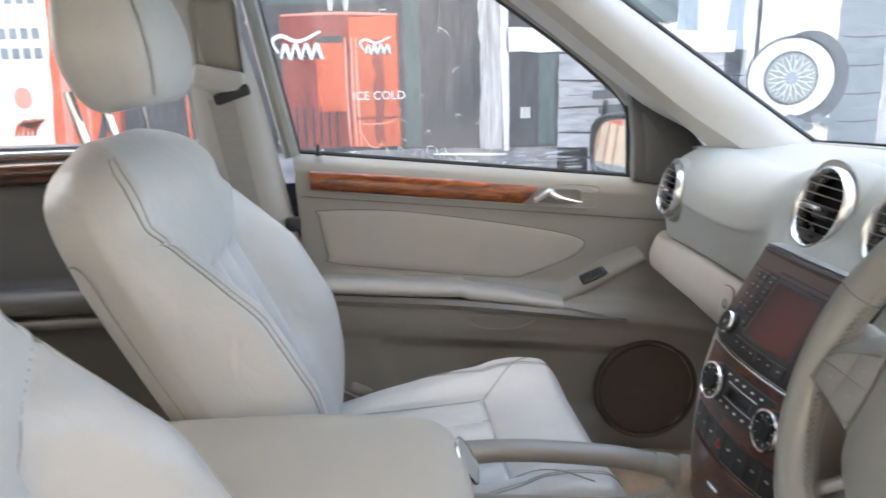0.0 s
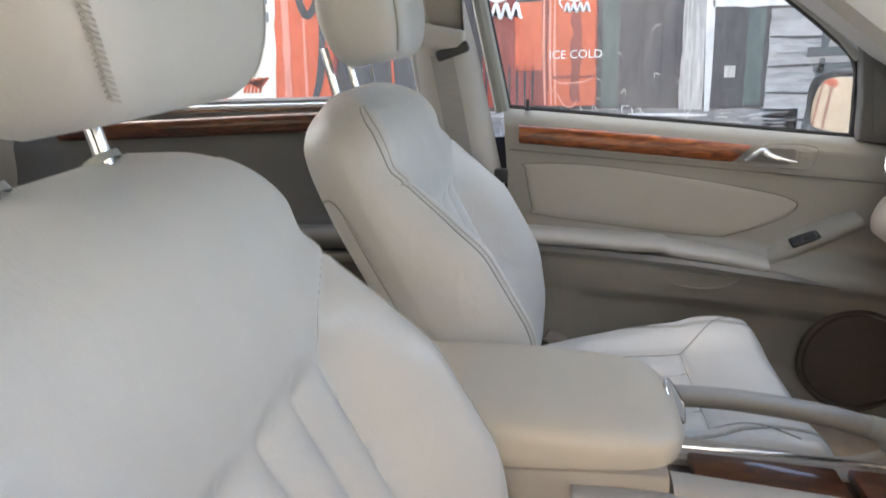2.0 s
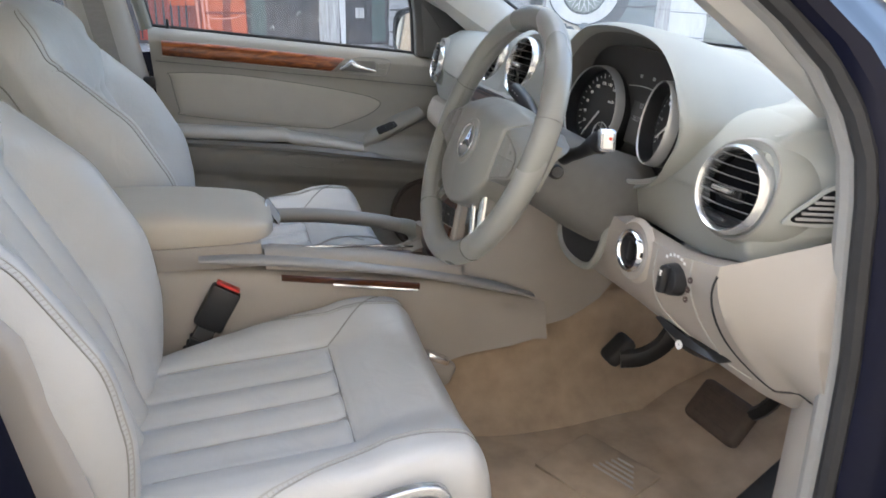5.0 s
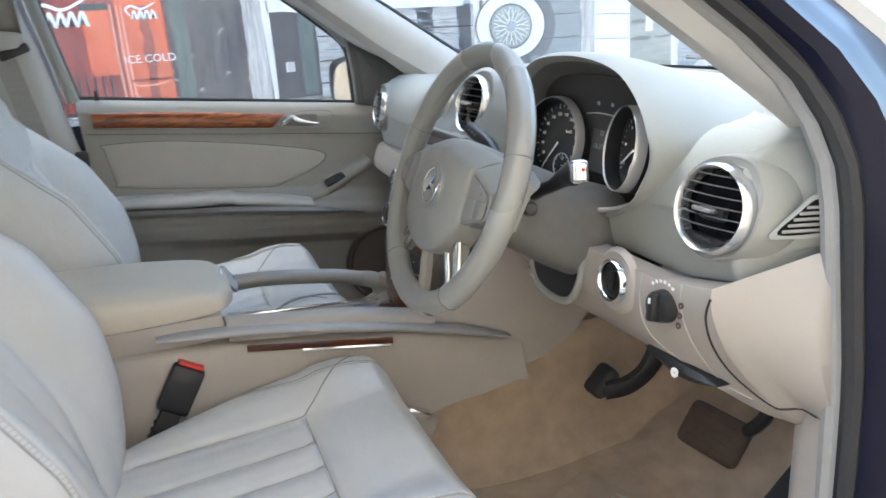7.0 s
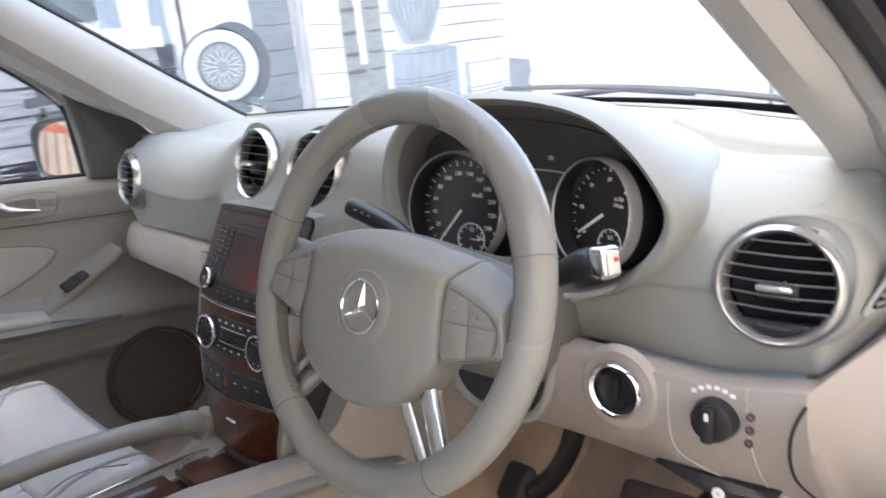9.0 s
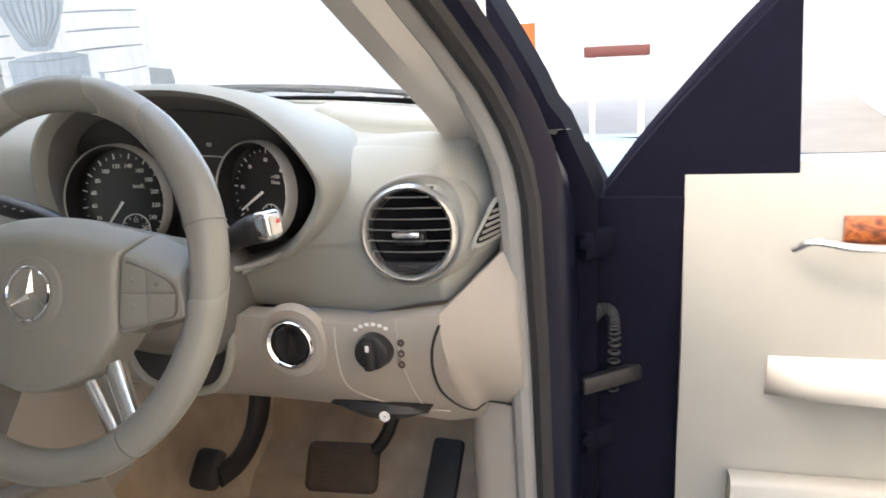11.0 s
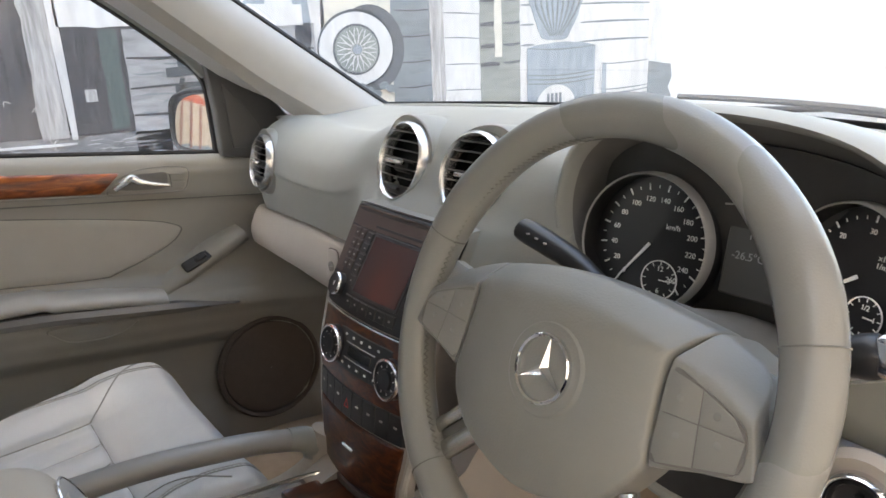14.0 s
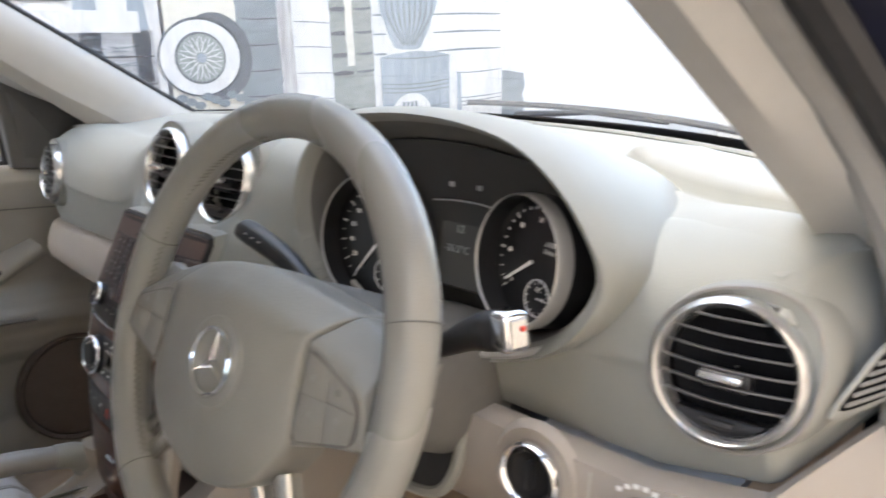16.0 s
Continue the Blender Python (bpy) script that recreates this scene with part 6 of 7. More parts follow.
front_seat(0.386, 0.028, "passenger's pale grey leather seat with head restraint")

# rear bench
bench = thing("rear_bench", (-1.5, 0, 0.5), "pale grey leather rear bench", "car seat")
for cy in (-0.36, 0.36):
    part("bench_back", loft([[V((-1.62 - 0.28 * s + d * 0.9, cy + w, 0.76 + 0.55 * s)) for w, d in ((-0.32, 0.0), (-0.30, 0.06), (-0.2, 0.085), (0, 0.08), (0.2, 0.085), (0.30, 0.06), (0.32, 0.0), (0.3, -0.08), (-0.3, -0.08))] for s in np.linspace(0, 1, 12)]), LEATHER, bench, "", 70)
    part("bench_seam", tube([V((-1.62 - 0.28 * s + 0.0775, cy + 0.2, 0.76 + 0.55 * s)) for s in np.linspace(0.05, 0.95, 12)], 0.002, 5), LEATHER_SEAM, bench)
    part("bench_cushion", rbox((0.55, 0.66, 0.2), 0.06, 4, pose(-1.40, cy, 0.68, 0, -4, 0)), LEATHER, bench)

# ---- belt buckles ----
def buckle(at, lean, label):
    b = thing("belt_buckle", at, label, "belt buckle")
    m = frame_axes(V(at), (math.sin(radians(lean)), 0.05, math.cos(radians(lean))), (1, 0, 0))
    part("stem", loft([[m @ V((x, y, h)) for x, y in ((-0.010, -0.016), (0.010, -0.016), (0.010, 0.016), (-0.010, 0.016))] for h in (-0.05, 0.06)]), RUBBER, b, "ribbed black sleeve")
    for k in range(6):
        part("rib", rbox((0.024, 0.038, 0.006), 0.002, 1, m @ pose(0, 0, -0.03 + 0.013 * k)), RUBBER, b)
    part("case", rbox((0.028, 0.052, 0.080), 0.006, 2, m @ pose(0, 0, 0.10)), BLACK, b)
    part("button", rbox((0.020, 0.042, 0.006), 0.002, 1, m @ pose(0, 0, 0.1435)), RED, b, "red release button")


buckle((-0.453, -0.142, 0.680), 30.6, "black belt buckle with red button beside the seat")
buckle((-0.51, 0.172, 0.655), 34, "black belt buckle with red button beside the seat")

tongue = thing("belt_anchor", (-0.47, 0.735, 0.63), "chrome belt anchor beside the passenger seat", "belt anchor")
part("link", tube([(-0.475, 0.735, 0.663), (-0.42, 0.737, 0.633)], 0.005, 8), CHROME, tongue)
part("cover", rbox((0.05, 0.02, 0.03), 0.008, 2, pose(-0.435, 0.742, 0.655, 0, 28, 0)), BEIGE, tongue)

# ---- centre console ----
console = thing("centre_console", (-0.2, 0, 0.5), "beige centre console with armrest, rails and walnut lid", "console")
# body: two side walls and a floor between them
CT = [(-0.70, 0.84), (-0.42, 0.835), (-0.30, 0.822), (0.0, 0.775), (0.14, 0.735), (0.30, 0.70)]
for s in (-1, 1):
    rings = []
    for k in range(40):
        x = -0.75 + 0.97 * k / 39
        t = lin(CT, x) - (0.045 * step(-0.36, -0.30, x) if s > 0 else 0)
        fl = 0.02 * step(0.05, 0.35, x)
        rings.append([(x, s * 0.085, t), (x, s * 0.118, t - 0.003), (x, s * 0.128, t - 0.012), (x, s * (0.130 + fl), t - 0.05), (x, s * (0.142 + fl), min(t - 0.08, lin([(-0.75, 0.52), (-0.1, 0.58), (0.06, 0.618), (0.14, 0.626), (0.26, 0.656), (0.33, 0.70)], x))), (x, s * 0.12, min(t - 0.085, lin([(-0.75, 0.515), (-0.1, 0.575), (0.06, 0.612), (0.14, 0.62), (0.26, 0.65), (0.33, 0.69)], x))), (x, s * 0.08, 0.60), (x, s * 0.08, t - 0.03)])
    part("side_wall", loft(rings), BEIGE, console, "beige console flank", 50)
    # forward kick plate rising into the dashboard
    rings = []
    for k in range(14):
        x = -0.02 + 0.42 * k / 13
        lo = lin([(0.06, 0.64), (0.26, 0.66), (0.33, 0.70), (0.40, 0.79)], x)
        ky = lin([(-0.02, 0.112), (0.10, 0.128), (0.2, 0.142), (0.40, 0.158)], x) - (0.02 if s < 0 else 0)
        rings.append([(x, s * 0.06, lin([(-0.02, 0.76), (0.10, 0.80), (0.2, 0.93), (0.4, 0.95)], x)), (x, s * (ky - 0.012), lin([(-0.02, 0.76), (0.10, 0.80), (0.2, 0.93), (0.4, 0.95)], x)), (x, s * ky, lin([(-0.02, 0.74), (0.10, 0.77), (0.2, 0.80), (0.4, 0.82)], x)), (x, s * (ky + 0.004), lo), (x, s * 0.06, lo)])
    part("kick_plate", loft(rings), BEIGE, console, "", 50)
    part("tunnel_carpet", loft([[(x, s * 0.09, 0.70), (x, s * 0.105, 0.69), (x, s * 0.128, 0.62), (x, s * 0.150, 0.55), (x, s * 0.175, 0.50), (x, s * 0.22, 0.47), (x, s * 0.10, 0.47)] for x in np.linspace(-0.75, 0.84, 24)]), CARPET, console, "tan carpeted tunnel side", 50)
    # upper pad running from the armrest to the dashboard
    rings = []
    for k in range(30):
        x = -0.315 + 0.36 * k / 29
        t = lin([(-0.32, 0.857), (-0.1, 0.828), (0.05, 0.795)], x)
        arc = [(x, s * (0.102 - 0.0265 * math.copysign(abs(math.cos(a)) ** 0.7, math.cos(a))), t - 0.020 + 0.0235 * math.sin(a) ** 0.8) for a in np.linspace(0.0, math.pi, 15)]
        rings.append([(x, s * 0.0755, t - 0.034)] + arc + [(x, s * 0.1285, t - 0.030)])
    if s < 0:
        part("side_pad", loft(rings), BEIGE, console, "beige pad along the console", 60)
    # long silver rail on the flank
    rings = []
    for k in range(40):
        f = k / 39
        x = -0.425 + 0.618 * f
        t = curve([(-0.425, 0.857), (-0.3, 0.844), (-0.16, 0.821), (0.0, 0.787), (0.193, 0.730)], x)
        h = 0.0095 * math.sin(math.pi * min(1, 0.08 + f * 3)) ** 0.5 if f < 0.15 else 0.0095 * min(1, (1.04 - f) * 6)
        h = max(h, 0.002)
        rings.append([(x, s * (0.122 + 0.0205 * math.sin(a) ** 0.75), t - 0.003 + h * 0.95 * math.cos(a)) for a in np.linspace(0.0, math.pi, 11)])
    if s < 0:
        part("flank_rail", loft(rings), FLANK, console, "slim silver-grey flank rail", 60)
# recess with walnut and chrome under the rail
part("flank_recess", loft([[(x, -0.1385, lin([(-0.29, 0.818), (-0.04, 0.778)], x)), (x, -0.1405, lin([(-0.29, 0.816), (-0.04, 0.776)], x)), (x, -0.1405, lin([(-0.29, 0.808), (-0.16, 0.79), (-0.04, 0.766)], x)), (x, -0.1385, lin([(-0.29, 0.806), (-0.04, 0.764)], x))] for x in np.linspace(-0.29, -0.04, 12)]), DARK_WOOD, console, "walnut slot under the rail")
part("flank_chrome", tube([(x, -0.141, lin([(-0.29, 0.806), (-0.04, 0.764)], x)) for x in np.linspace(-0.20, -0.045, 10)], 0.003, 6), CHROME, console)
# floor of the tray, lids, front tray
part("tray_floor", loft([[(x, -0.082, lin([(-0.4, 0.77), (0.02, 0.74), (0.12, 0.745)], x)), (x, 0.082, lin([(-0.4, 0.77), (0.02, 0.74), (0.12, 0.745)], x)), (x, 0.082, 0.70), (x, -0.082, 0.70)] for x in (-0.4, -0.2, 0.02, 0.12)]), BROWN_PLASTIC, console, "dark brown tray")
part("tray_lid", rbox((0.19, 0.15, 0.014), 0.004, 2, pose(-0.17, 0, 0.770, 0, 5, 0)), DARK_WOOD, console, "walnut tray lid")
part("tray_lid", rbox((0.10, 0.15, 0.014), 0.004, 2, pose(-0.01, 0, 0.757, 0, 6, 0)), DARK_WOOD, console, "walnut tray lid")
part("tray_edge", tube(spline([(-0.28, 0.083, 0.787), (-0.1, 0.083, 0.776), (0.0, 0.083, 0.765), (0.03, 0.05, 0.762), (0.035, 0, 0.762), (0.03, -0.05, 0.762), (0.0, -0.083, 0.765), (-0.28, -0.083, 0.80)], 50), 0.003, 6), CHROME, console)
part("passenger_pad", loft([[(x, 0.075, t - 0.03), (x, 0.078, t), (x, 0.10, t + 0.004), (x, 0.128, t - 0.01), (x, 0.128, t - 0.04)] for x, t in ((-0.32, 0.775), (-0.15, 0.758), (0.0, 0.745), (0.05, 0.74))]), BEIGE, console, "", 60)
# armrest box and lid
part("armrest_box", loft([[(x, -0.118, 0.83), (x, -0.123, 0.86), (x, -0.120, 0.872), (x, 0.120, 0.872), (x, 0.123, 0.86), (x, 0.118, 0.83)] for x in (-0.74, -0.55, -0.34, -0.32)]), BEIGE, console)


def lid_half(x):
    return curve([(-0.74, 0.115), (-0.40, 0.118), (-0.335, 0.110), (-0.305, 0.085), (-0.295, 0.055)], x)


rings = []
for k in range(30):
    x = -0.74 + 0.445 * (k / 29) ** 0.75
    W_ = lid_half(x)
    zt = curve([(-0.74, 0.935), (-0.5, 0.930), (-0.38, 0.918), (-0.32, 0.908), (-0.295, 0.892)], x)
    zb = 0.872
    ring = []
    for j in range(21):
        a = math.pi * j / 20
        ring.append((x, -W_ * math.copysign(abs(math.cos(a)) ** 0.35, math.cos(a)), zb + 0.012 + (zt - zb - 0.012) * math.sin(a) ** 0.45))
    ring += [(x, W_ * 0.97, zb), (x, -W_ * 0.97, zb)]
    rings.append(ring)
lid = part("armrest_lid", loft(rings), ARM_LEATHER, console, "beige leather armrest lid", 60)
for o in (0.0, 0.006):
    part("lid_seam", tube([V((x, -lid_half(x) * 0.985 + 0.002, 0.900 - o - 0.006 * step(-0.4, -0.3, x))) for x in np.linspace(-0.73, -0.31, 24)], 0.0011, 4), LEATHER_SEAM, lid)
LATCH = frame_axes(V((-0.2965, 0.040, 0.884)), (0.86, -0.14, 0.49)) @ Matrix.Diagonal((1.0, 0.85, 1, 1))
part("lid_latch", slab(smooth_outline([(-0.024, -0.03), (0.0, -0.036), (0.022, -0.03), (0.024, 0.012), (0.0, 0.022), (-0.024, 0.012)], 30), 0.005, LATCH, 0.002), PILLAR, lid, "pale latch plate")
part("latch_edge", tube([LATCH @ V((x * 1.03, y * 1.03, 0.004)) for x, y in smooth_outline([(-0.024, -0.03), (0.0, -0.036), (0.022, -0.03), (0.024, 0.012), (0.0, 0.022), (-0.024, 0.012)], 30)], 0.0015, 5, True), CHROME, lid)
# grab bar on the passenger's side
bar = [(-0.31, 0.118, 0.846), (-0.2, 0.124, 0.838), (-0.08, 0.127, 0.818), (-0.015, 0.128, 0.800)]
part("grab_bar", tube(spline(bar, 20), 0.0160, 14, flat=0.95), RAIL, console, "grey-silver grab bar")
part("bar_end", tube(spline([(-0.02, 0.128, 0.802), (0.004, 0.128, 0.794), (0.018, 0.128, 0.778), (0.02, 0.128, 0.74)], 12), [0.0162, 0.0165, 0.017, 0.0175, 0.018, 0.018, 0.018, 0.018, 0.018, 0.018, 0.019, 0.020], 14), DASH, console, "grey bar end")
part("bar_foot", tube(spline([(0.035, 0.122, 0.80), (0.022, 0.124, 0.768), (-0.01, 0.123, 0.750), (-0.06, 0.120, 0.744), (-0.16, 0.117, 0.756), (-0.30, 0.114, 0.775)], 30), [0.024] * 4 + [0.020] * 4 + [0.014] * 22, 12, flat=0.8), BEIGE, console, "beige foot sweeping back from the bar", 60)

# ---- centre stack with radio and climate panel ----
stack = thing("centre_stack", (0.1, 0, 0.8), "walnut centre stack with radio and climate controls", "radio")
tilt = lambda z: lin([(0.70, 0.030), (0.80, 0.034), (0.935, 0.052), (1.01, 0.075), (1.10, 0.128)], z)
stack_half = lambda z: lin([(0.73, 0.084), (0.80, 0.091), (0.85, 0.104), (0.97, 0.110), (1.10, 0.117)], z)
ST = lambda y, z, o=0.0: V((tilt(z) - o - lin([(0.75, 0.016), (1.0, 0.010), (1.10, 0.002)], z) * (1 - (abs(y) / 0.125) ** 2), 0.028 + y * stack_half(z) / 0.125, z))


def stack_piece(name, y0, y1, z0, z1, mat, lift=0.002, label="", parent=None, rim=0.0008, n=(12, 8), round_=0.0):
    """A flat plate that follows the face of the stack, with a narrow bevelled rim and rounded corners."""
    nu, nv = n

    def spread(u, count, size):
        k = u * count
        b = min(0.3, rim / size)
        if k < 1:
            return b * k
        if k > count - 1:
            return 1 - b * (count - k)
        return b + (1 - 2 * b) * (k - 1) / (count - 2)

    def f(u, v):
        p, q = (spread(u, nu, y1 - y0) - 0.5) * (y1 - y0), (spread(v, nv, z1 - z0) - 0.5) * (z1 - z0)
        hy, hz = (y1 - y0) / 2, (z1 - z0) / 2
        if round_:
            dy, dz = max(0.0, abs(p) - hy + round_), max(0.0, abs(q) - hz + round_)
            m = max(dy, dz)
            if dy > 0 and dz > 0:
                k = m / math.hypot(dy, dz)
                p = math.copysign(hy - round_ + dy * k, p)
                q = math.copysign(hz - round_ + dz * k, q)
        edge = u in (0.0, 1.0) or v in (0.0, 1.0)
        return ST((y0 + y1) / 2 + p, (z0 + z1) / 2 + q, lift - (min(0.0012, lift * 0.5) if edge else 0.0))
    return part(name, sheet(f, nu, nv, 0.02, (1, 0, 0)), mat, parent or stack, label, 25)


MARK = (4, 4)
CY = -0.009
stack_piece("backing", -0.130, 0.130, 0.72, 0.985, BEIGE, 0.0005, n=(20, 20))
stack_piece("upper_backing", -0.129, 0.124, 0.985, 1.1085, DASH, -0.004, "", n=(20, 12), round_=0.008)
for s in (-1, 1):
    part("side_rib", tube([ST(s * 0.129, z, -0.003) for z in np.linspace(0.735, 0.99, 20)], 0.005, 8), PILLAR, stack)
radio = stack_piece("radio", -0.126, 0.121, 0.984, 1.106, BLACK, 0.0030, "black and brown radio unit", n=(20, 14), round_=0.008)
stack_piece("radio_face", -0.1245, 0.1195, 1.0795, 1.1045, BROWN_PLASTIC, 0.0040, "dark brown upper face", radio, round_=0.006)
for s in (-1, 1):
    stack_piece("face_side", CY + (0.104 if s > 0 else -0.1155), CY + (0.1285 if s > 0 else -0.104), 1.024, 1.0788, BROWN_PLASTIC, 0.0038, "", radio)
stack_piece("disc_slot", -0.056, 0.055, 1.0835, 1.0875, BLACK, 0.0044, "", radio, n=MARK)
stack_piece("screen_frame", CY - 0.058, CY + 0.058, 1.0085, 1.0790, BLACK, 0.0040, "", radio)
stack_piece("screen", CY - 0.0535, CY + 0.0535, 1.0125, 1.0755, SCREEN, 0.0043, "dark reddish screen", radio, rim=0.0003)
for s in (-1, 1):
    for j in range(5):
        z = 1.0715 - 0.0125 * j
        stack_piece("key", CY + s * 0.068 - 0.0075, CY + s * 0.068 + 0.0075, z - 0.0056, z + 0.0056, BLACK, 0.0048, "", radio, n=(6, 6))
        stack_piece("key_mark", CY + s * 0.068 - 0.002, CY + s * 0.068 + 0.002, z - 0.0008, z + 0.0008, GREY_MARK, 0.0050, "", radio, n=MARK, rim=0.0002)
    for j in range(4):
        for i in range(2):
            y, z = CY + s * (0.0885 + 0.0145 * i), 1.0728 - 0.0123 * j
            stack_piece("key", y - 0.0068, y + 0.0068, z - 0.0055, z + 0.0055, KEY_BROWN, 0.0048, "", radio, n=(6, 6))
            stack_piece("key_mark", y - 0.002, y + 0.002, z - 0.001, z + 0.001, GREY_MARK, 0.0050, "", radio, n=MARK, rim=0.0002)
    kp = frame_axes(ST(CY + s * 0.096, 1.0105, 0.003), (-0.9, s * 0.1, 0.42))
    kb = part("volume_knob", lathe([(0.0150, -0.003), (0.0148, 0.007), (0.0138, 0.0095), (0.0115, 0.0088), (0.001, 0.0085)], 30, kp), BLACK, radio, "round knob")
    part("knob_ring", lathe([(0.0152, 0.0050), (0.0156, 0.0066), (0.0150, 0.0084), (0.0140, 0.0097)], 30, kp), CHROME, kb)
    part("knob_mark", rbox((0.0015, 0.006, 0.0006), 0.0002, 1, kp @ pose(0, 0, 0.0090)), WHITE_MARK, kb)
for k in range(6):
    y = 0.049 - 0.0215 * k
    stack_piece("lower_key", y - 0.0101, y + 0.0101, 0.9915, 1.0055, BLACK, 0.0046, "", radio, n=(6, 6))
    stack_piece("key_mark", y - 0.0022, y + 0.0022, 0.9975, 1.0000, GREY_MARK, 0.0048, "", radio, n=MARK, rim=0.0002)
stack_piece("chrome_line", -0.122, 0.118, 0.9795, 0.9822, CHROME, 0.0035, n=(16, 4), rim=0.0006)
stack_piece("walnut_face", -0.124, 0.120, 0.8965, 0.9790, DARK_WOOD, 0.0030, "glossy walnut panel", n=(20, 10))
clim = stack_piece("climate_panel", CY - 0.070, CY + 0.062, 0.9185, 0.9685, BLACK, 0.0042, "black climate control panel", round_=0.004)
stack_piece("display", CY - 0.030, CY + 0.030, 0.9385, 0.9505, GAUGE_GLASS_DARK, 0.0050, "", clim, n=(6, 6))
for z in (0.9535, 0.9345):
    stack_piece("bright_line", CY - 0.038, CY + 0.038, z, z + 0.0018, SILVER, 0.0052, "", clim, n=(6, 4), rim=0.0003)
for k in range(5):
    for z in (0.9615, 0.9262):
        y = CY - 0.042 + 0.021 * k
        stack_piece("key_mark", y - 0.0026, y + 0.0026, z - 0.0012, z + 0.0016, WHITE_MARK, 0.0048, "", clim, n=MARK, rim=0.0002)
for k in range(6):
    stack_piece("key_gap", CY - 0.0525 + 0.021 * k - 0.0004, CY - 0.0525 + 0.021 * k + 0.0004, 0.9215, 0.9325, RUBBER, 0.0046, "", clim, n=MARK, rim=0.0002)
for y, z in ((0.064, 0.9415), (-0.086, 0.9375)):
    kp = frame_axes(ST(y, z, 0.002), (-0.97, 0.0, 0.22))
    kb = part("temperature_dial", lathe([(0.0245, -0.004), (0.024, 0.010), (0.0215, 0.0112), (0.0195, 0.0095), (0.0130, 0.0095), (0.0122, 0.0125), (0.001, 0.0130)], 40, kp), BLACK, stack, "black climate dial with chrome edge")
    part("dial_ring", lathe([(0.0247, 0.006), (0.0252, 0.0085), (0.0246, 0.0108), (0.0228, 0.0116), (0.0218, 0.0111)], 40, kp), CHROME, kb)
    for k in range(9):
        a = radians(10 + 40 * k)
        part("dial_mark", rbox((0.003, 0.0013, 0.0005), 0.0002, 1, kp @ pose(0.0165 * math.cos(a), 0.0165 * math.sin(a), 0.0098, 0, 0, math.degrees(a))), WHITE_MARK, kb)
stack_piece("switch_bed", -0.121, 0.117, 0.8600, 0.8980, BLACK, 0.0025, n=(16, 6))
for k in range(8):
    y = -0.1045 + 0.0290 * k
    key = stack_piece("switch", y - 0.0139, y + 0.0139, 0.8610, 0.8970, BLACK, 0.0050, "black switch", n=(6, 6))
    if k == 4:
        tri = [ST(y + 0.0055 * c, 0.879 + d, 0.0054) for c, d in ((-1, -0.005), (1, -0.005), (0, 0.006))]
        part("hazard_mark", tube(tri, 0.0008, 4, True), RED, key)
    else:
        stack_piece("switch_mark", y - 0.0035, y + 0.0035, 0.8805, 0.8835, WHITE_MARK if k in (3, 5) else GREY_MARK, 0.0053, "", key, n=MARK, rim=0.0002)
bin_ = stack_piece("walnut_bin", -0.119, 0.115, 0.776, 0.8570, DARK_WOOD, 0.0045, "glossy walnut bin door", n=(16, 8), rim=0.002)
stack_piece("bin_grip", -0.018, 0.014, 0.822, 0.826, SILVER, 0.0075, "", bin_, n=MARK)
stack_piece("bin_gap", -0.120, 0.118, 0.7722, 0.7752, BLACK, 0.002, n=(16, 4))
stack_piece("ashtray", -0.114, 0.110, 0.735, 0.7715, BROWN_PLASTIC, 0.004, "dark brown lower tray")
stack_piece("ashtray_grip", -0.018, 0.014, 0.752, 0.756, SILVER, 0.0065, n=MARK)

# ---- pedals ----
brake = thing("brake_pedal", (0.42, -0.40, 0.5), "worn brown-black rubber brake pedal", "pedal")
bp_ = frame_axes(V((0.462, -0.395, 0.580)), (-0.78, -0.10, 0.62))
part("pad", rbox((0.128, 0.084, 0.030), 0.014, 4, bp_), material("worn_pedal_rubber", (0.06, 0.042, 0.032), 0.75, var=0.4, scale=60, bump=0.5, bump_scale=300), brake)
for k in range(4):
    part("tread", rbox((0.085, 0.0045, 0.003), 0.001, 1, bp_ @ pose(0, -0.024 + 0.016 * k, 0.0145)), bpy.data.materials["worn_pedal_rubber"], brake)
part("lever", tube(spline([(0.475, -0.43, 0.585), (0.50, -0.475, 0.65), (0.53, -0.50, 0.80)], 10), 0.012, 8), BLACK, brake)
park = thing("parking_brake_pedal", (0.40, -0.23, 0.6), "black foot parking brake pedal on its lever", "pedal")
part("lever", tube(spline([(0.34, -0.235, 0.62), (0.38, -0.25, 0.628), (0.42, -0.26, 0.66), (0.44, -0.27, 0.72), (0.45, -0.275, 0.82)], 16), 0.013, 8, flat=1.6), BLACK, park)
part("pad", rbox((0.05, 0.065, 0.03), 0.012, 3, frame_axes(V((0.345, -0.215, 0.63)), (-0.7, 0, 0.7))), RUBBER, park)
accel = thing("accelerator_pedal", (0.42, -0.56, 0.5), "black floor-hinged accelerator pedal", "pedal")
part("pad", rbox((0.055, 0.17, 0.02), 0.009, 2, frame_axes(V((0.45, -0.575, 0.57)), (-0.66, 0, 0.75))), RUBBER, accel)
part("hinge", rbox((0.05, 0.05, 0.04), 0.008, 2, pose(0.40, -0.575, 0.50)), BLACK, accel)
# heel pad ribs in the carpet
heel = thing("heel_pad", (0.28, -0.50, 0.48), "ribbed heel pad set in the tan carpet", "floor pad")
part("plate", rbox((0.15, 0.17, 0.008), 0.003, 2, pose(0.235, -0.375, 0.480, 0, 0, 25)), CARPET, heel)
for k in range(5):
    part("rib", rbox((0.088 - 0.013 * k, 0.0035, 0.005), 0.0015, 1, pose(0.250 + 0.0105 * k, -0.403 + 0.0075 * k, 0.4855, 0, 0, -65)), BEIGE, heel)
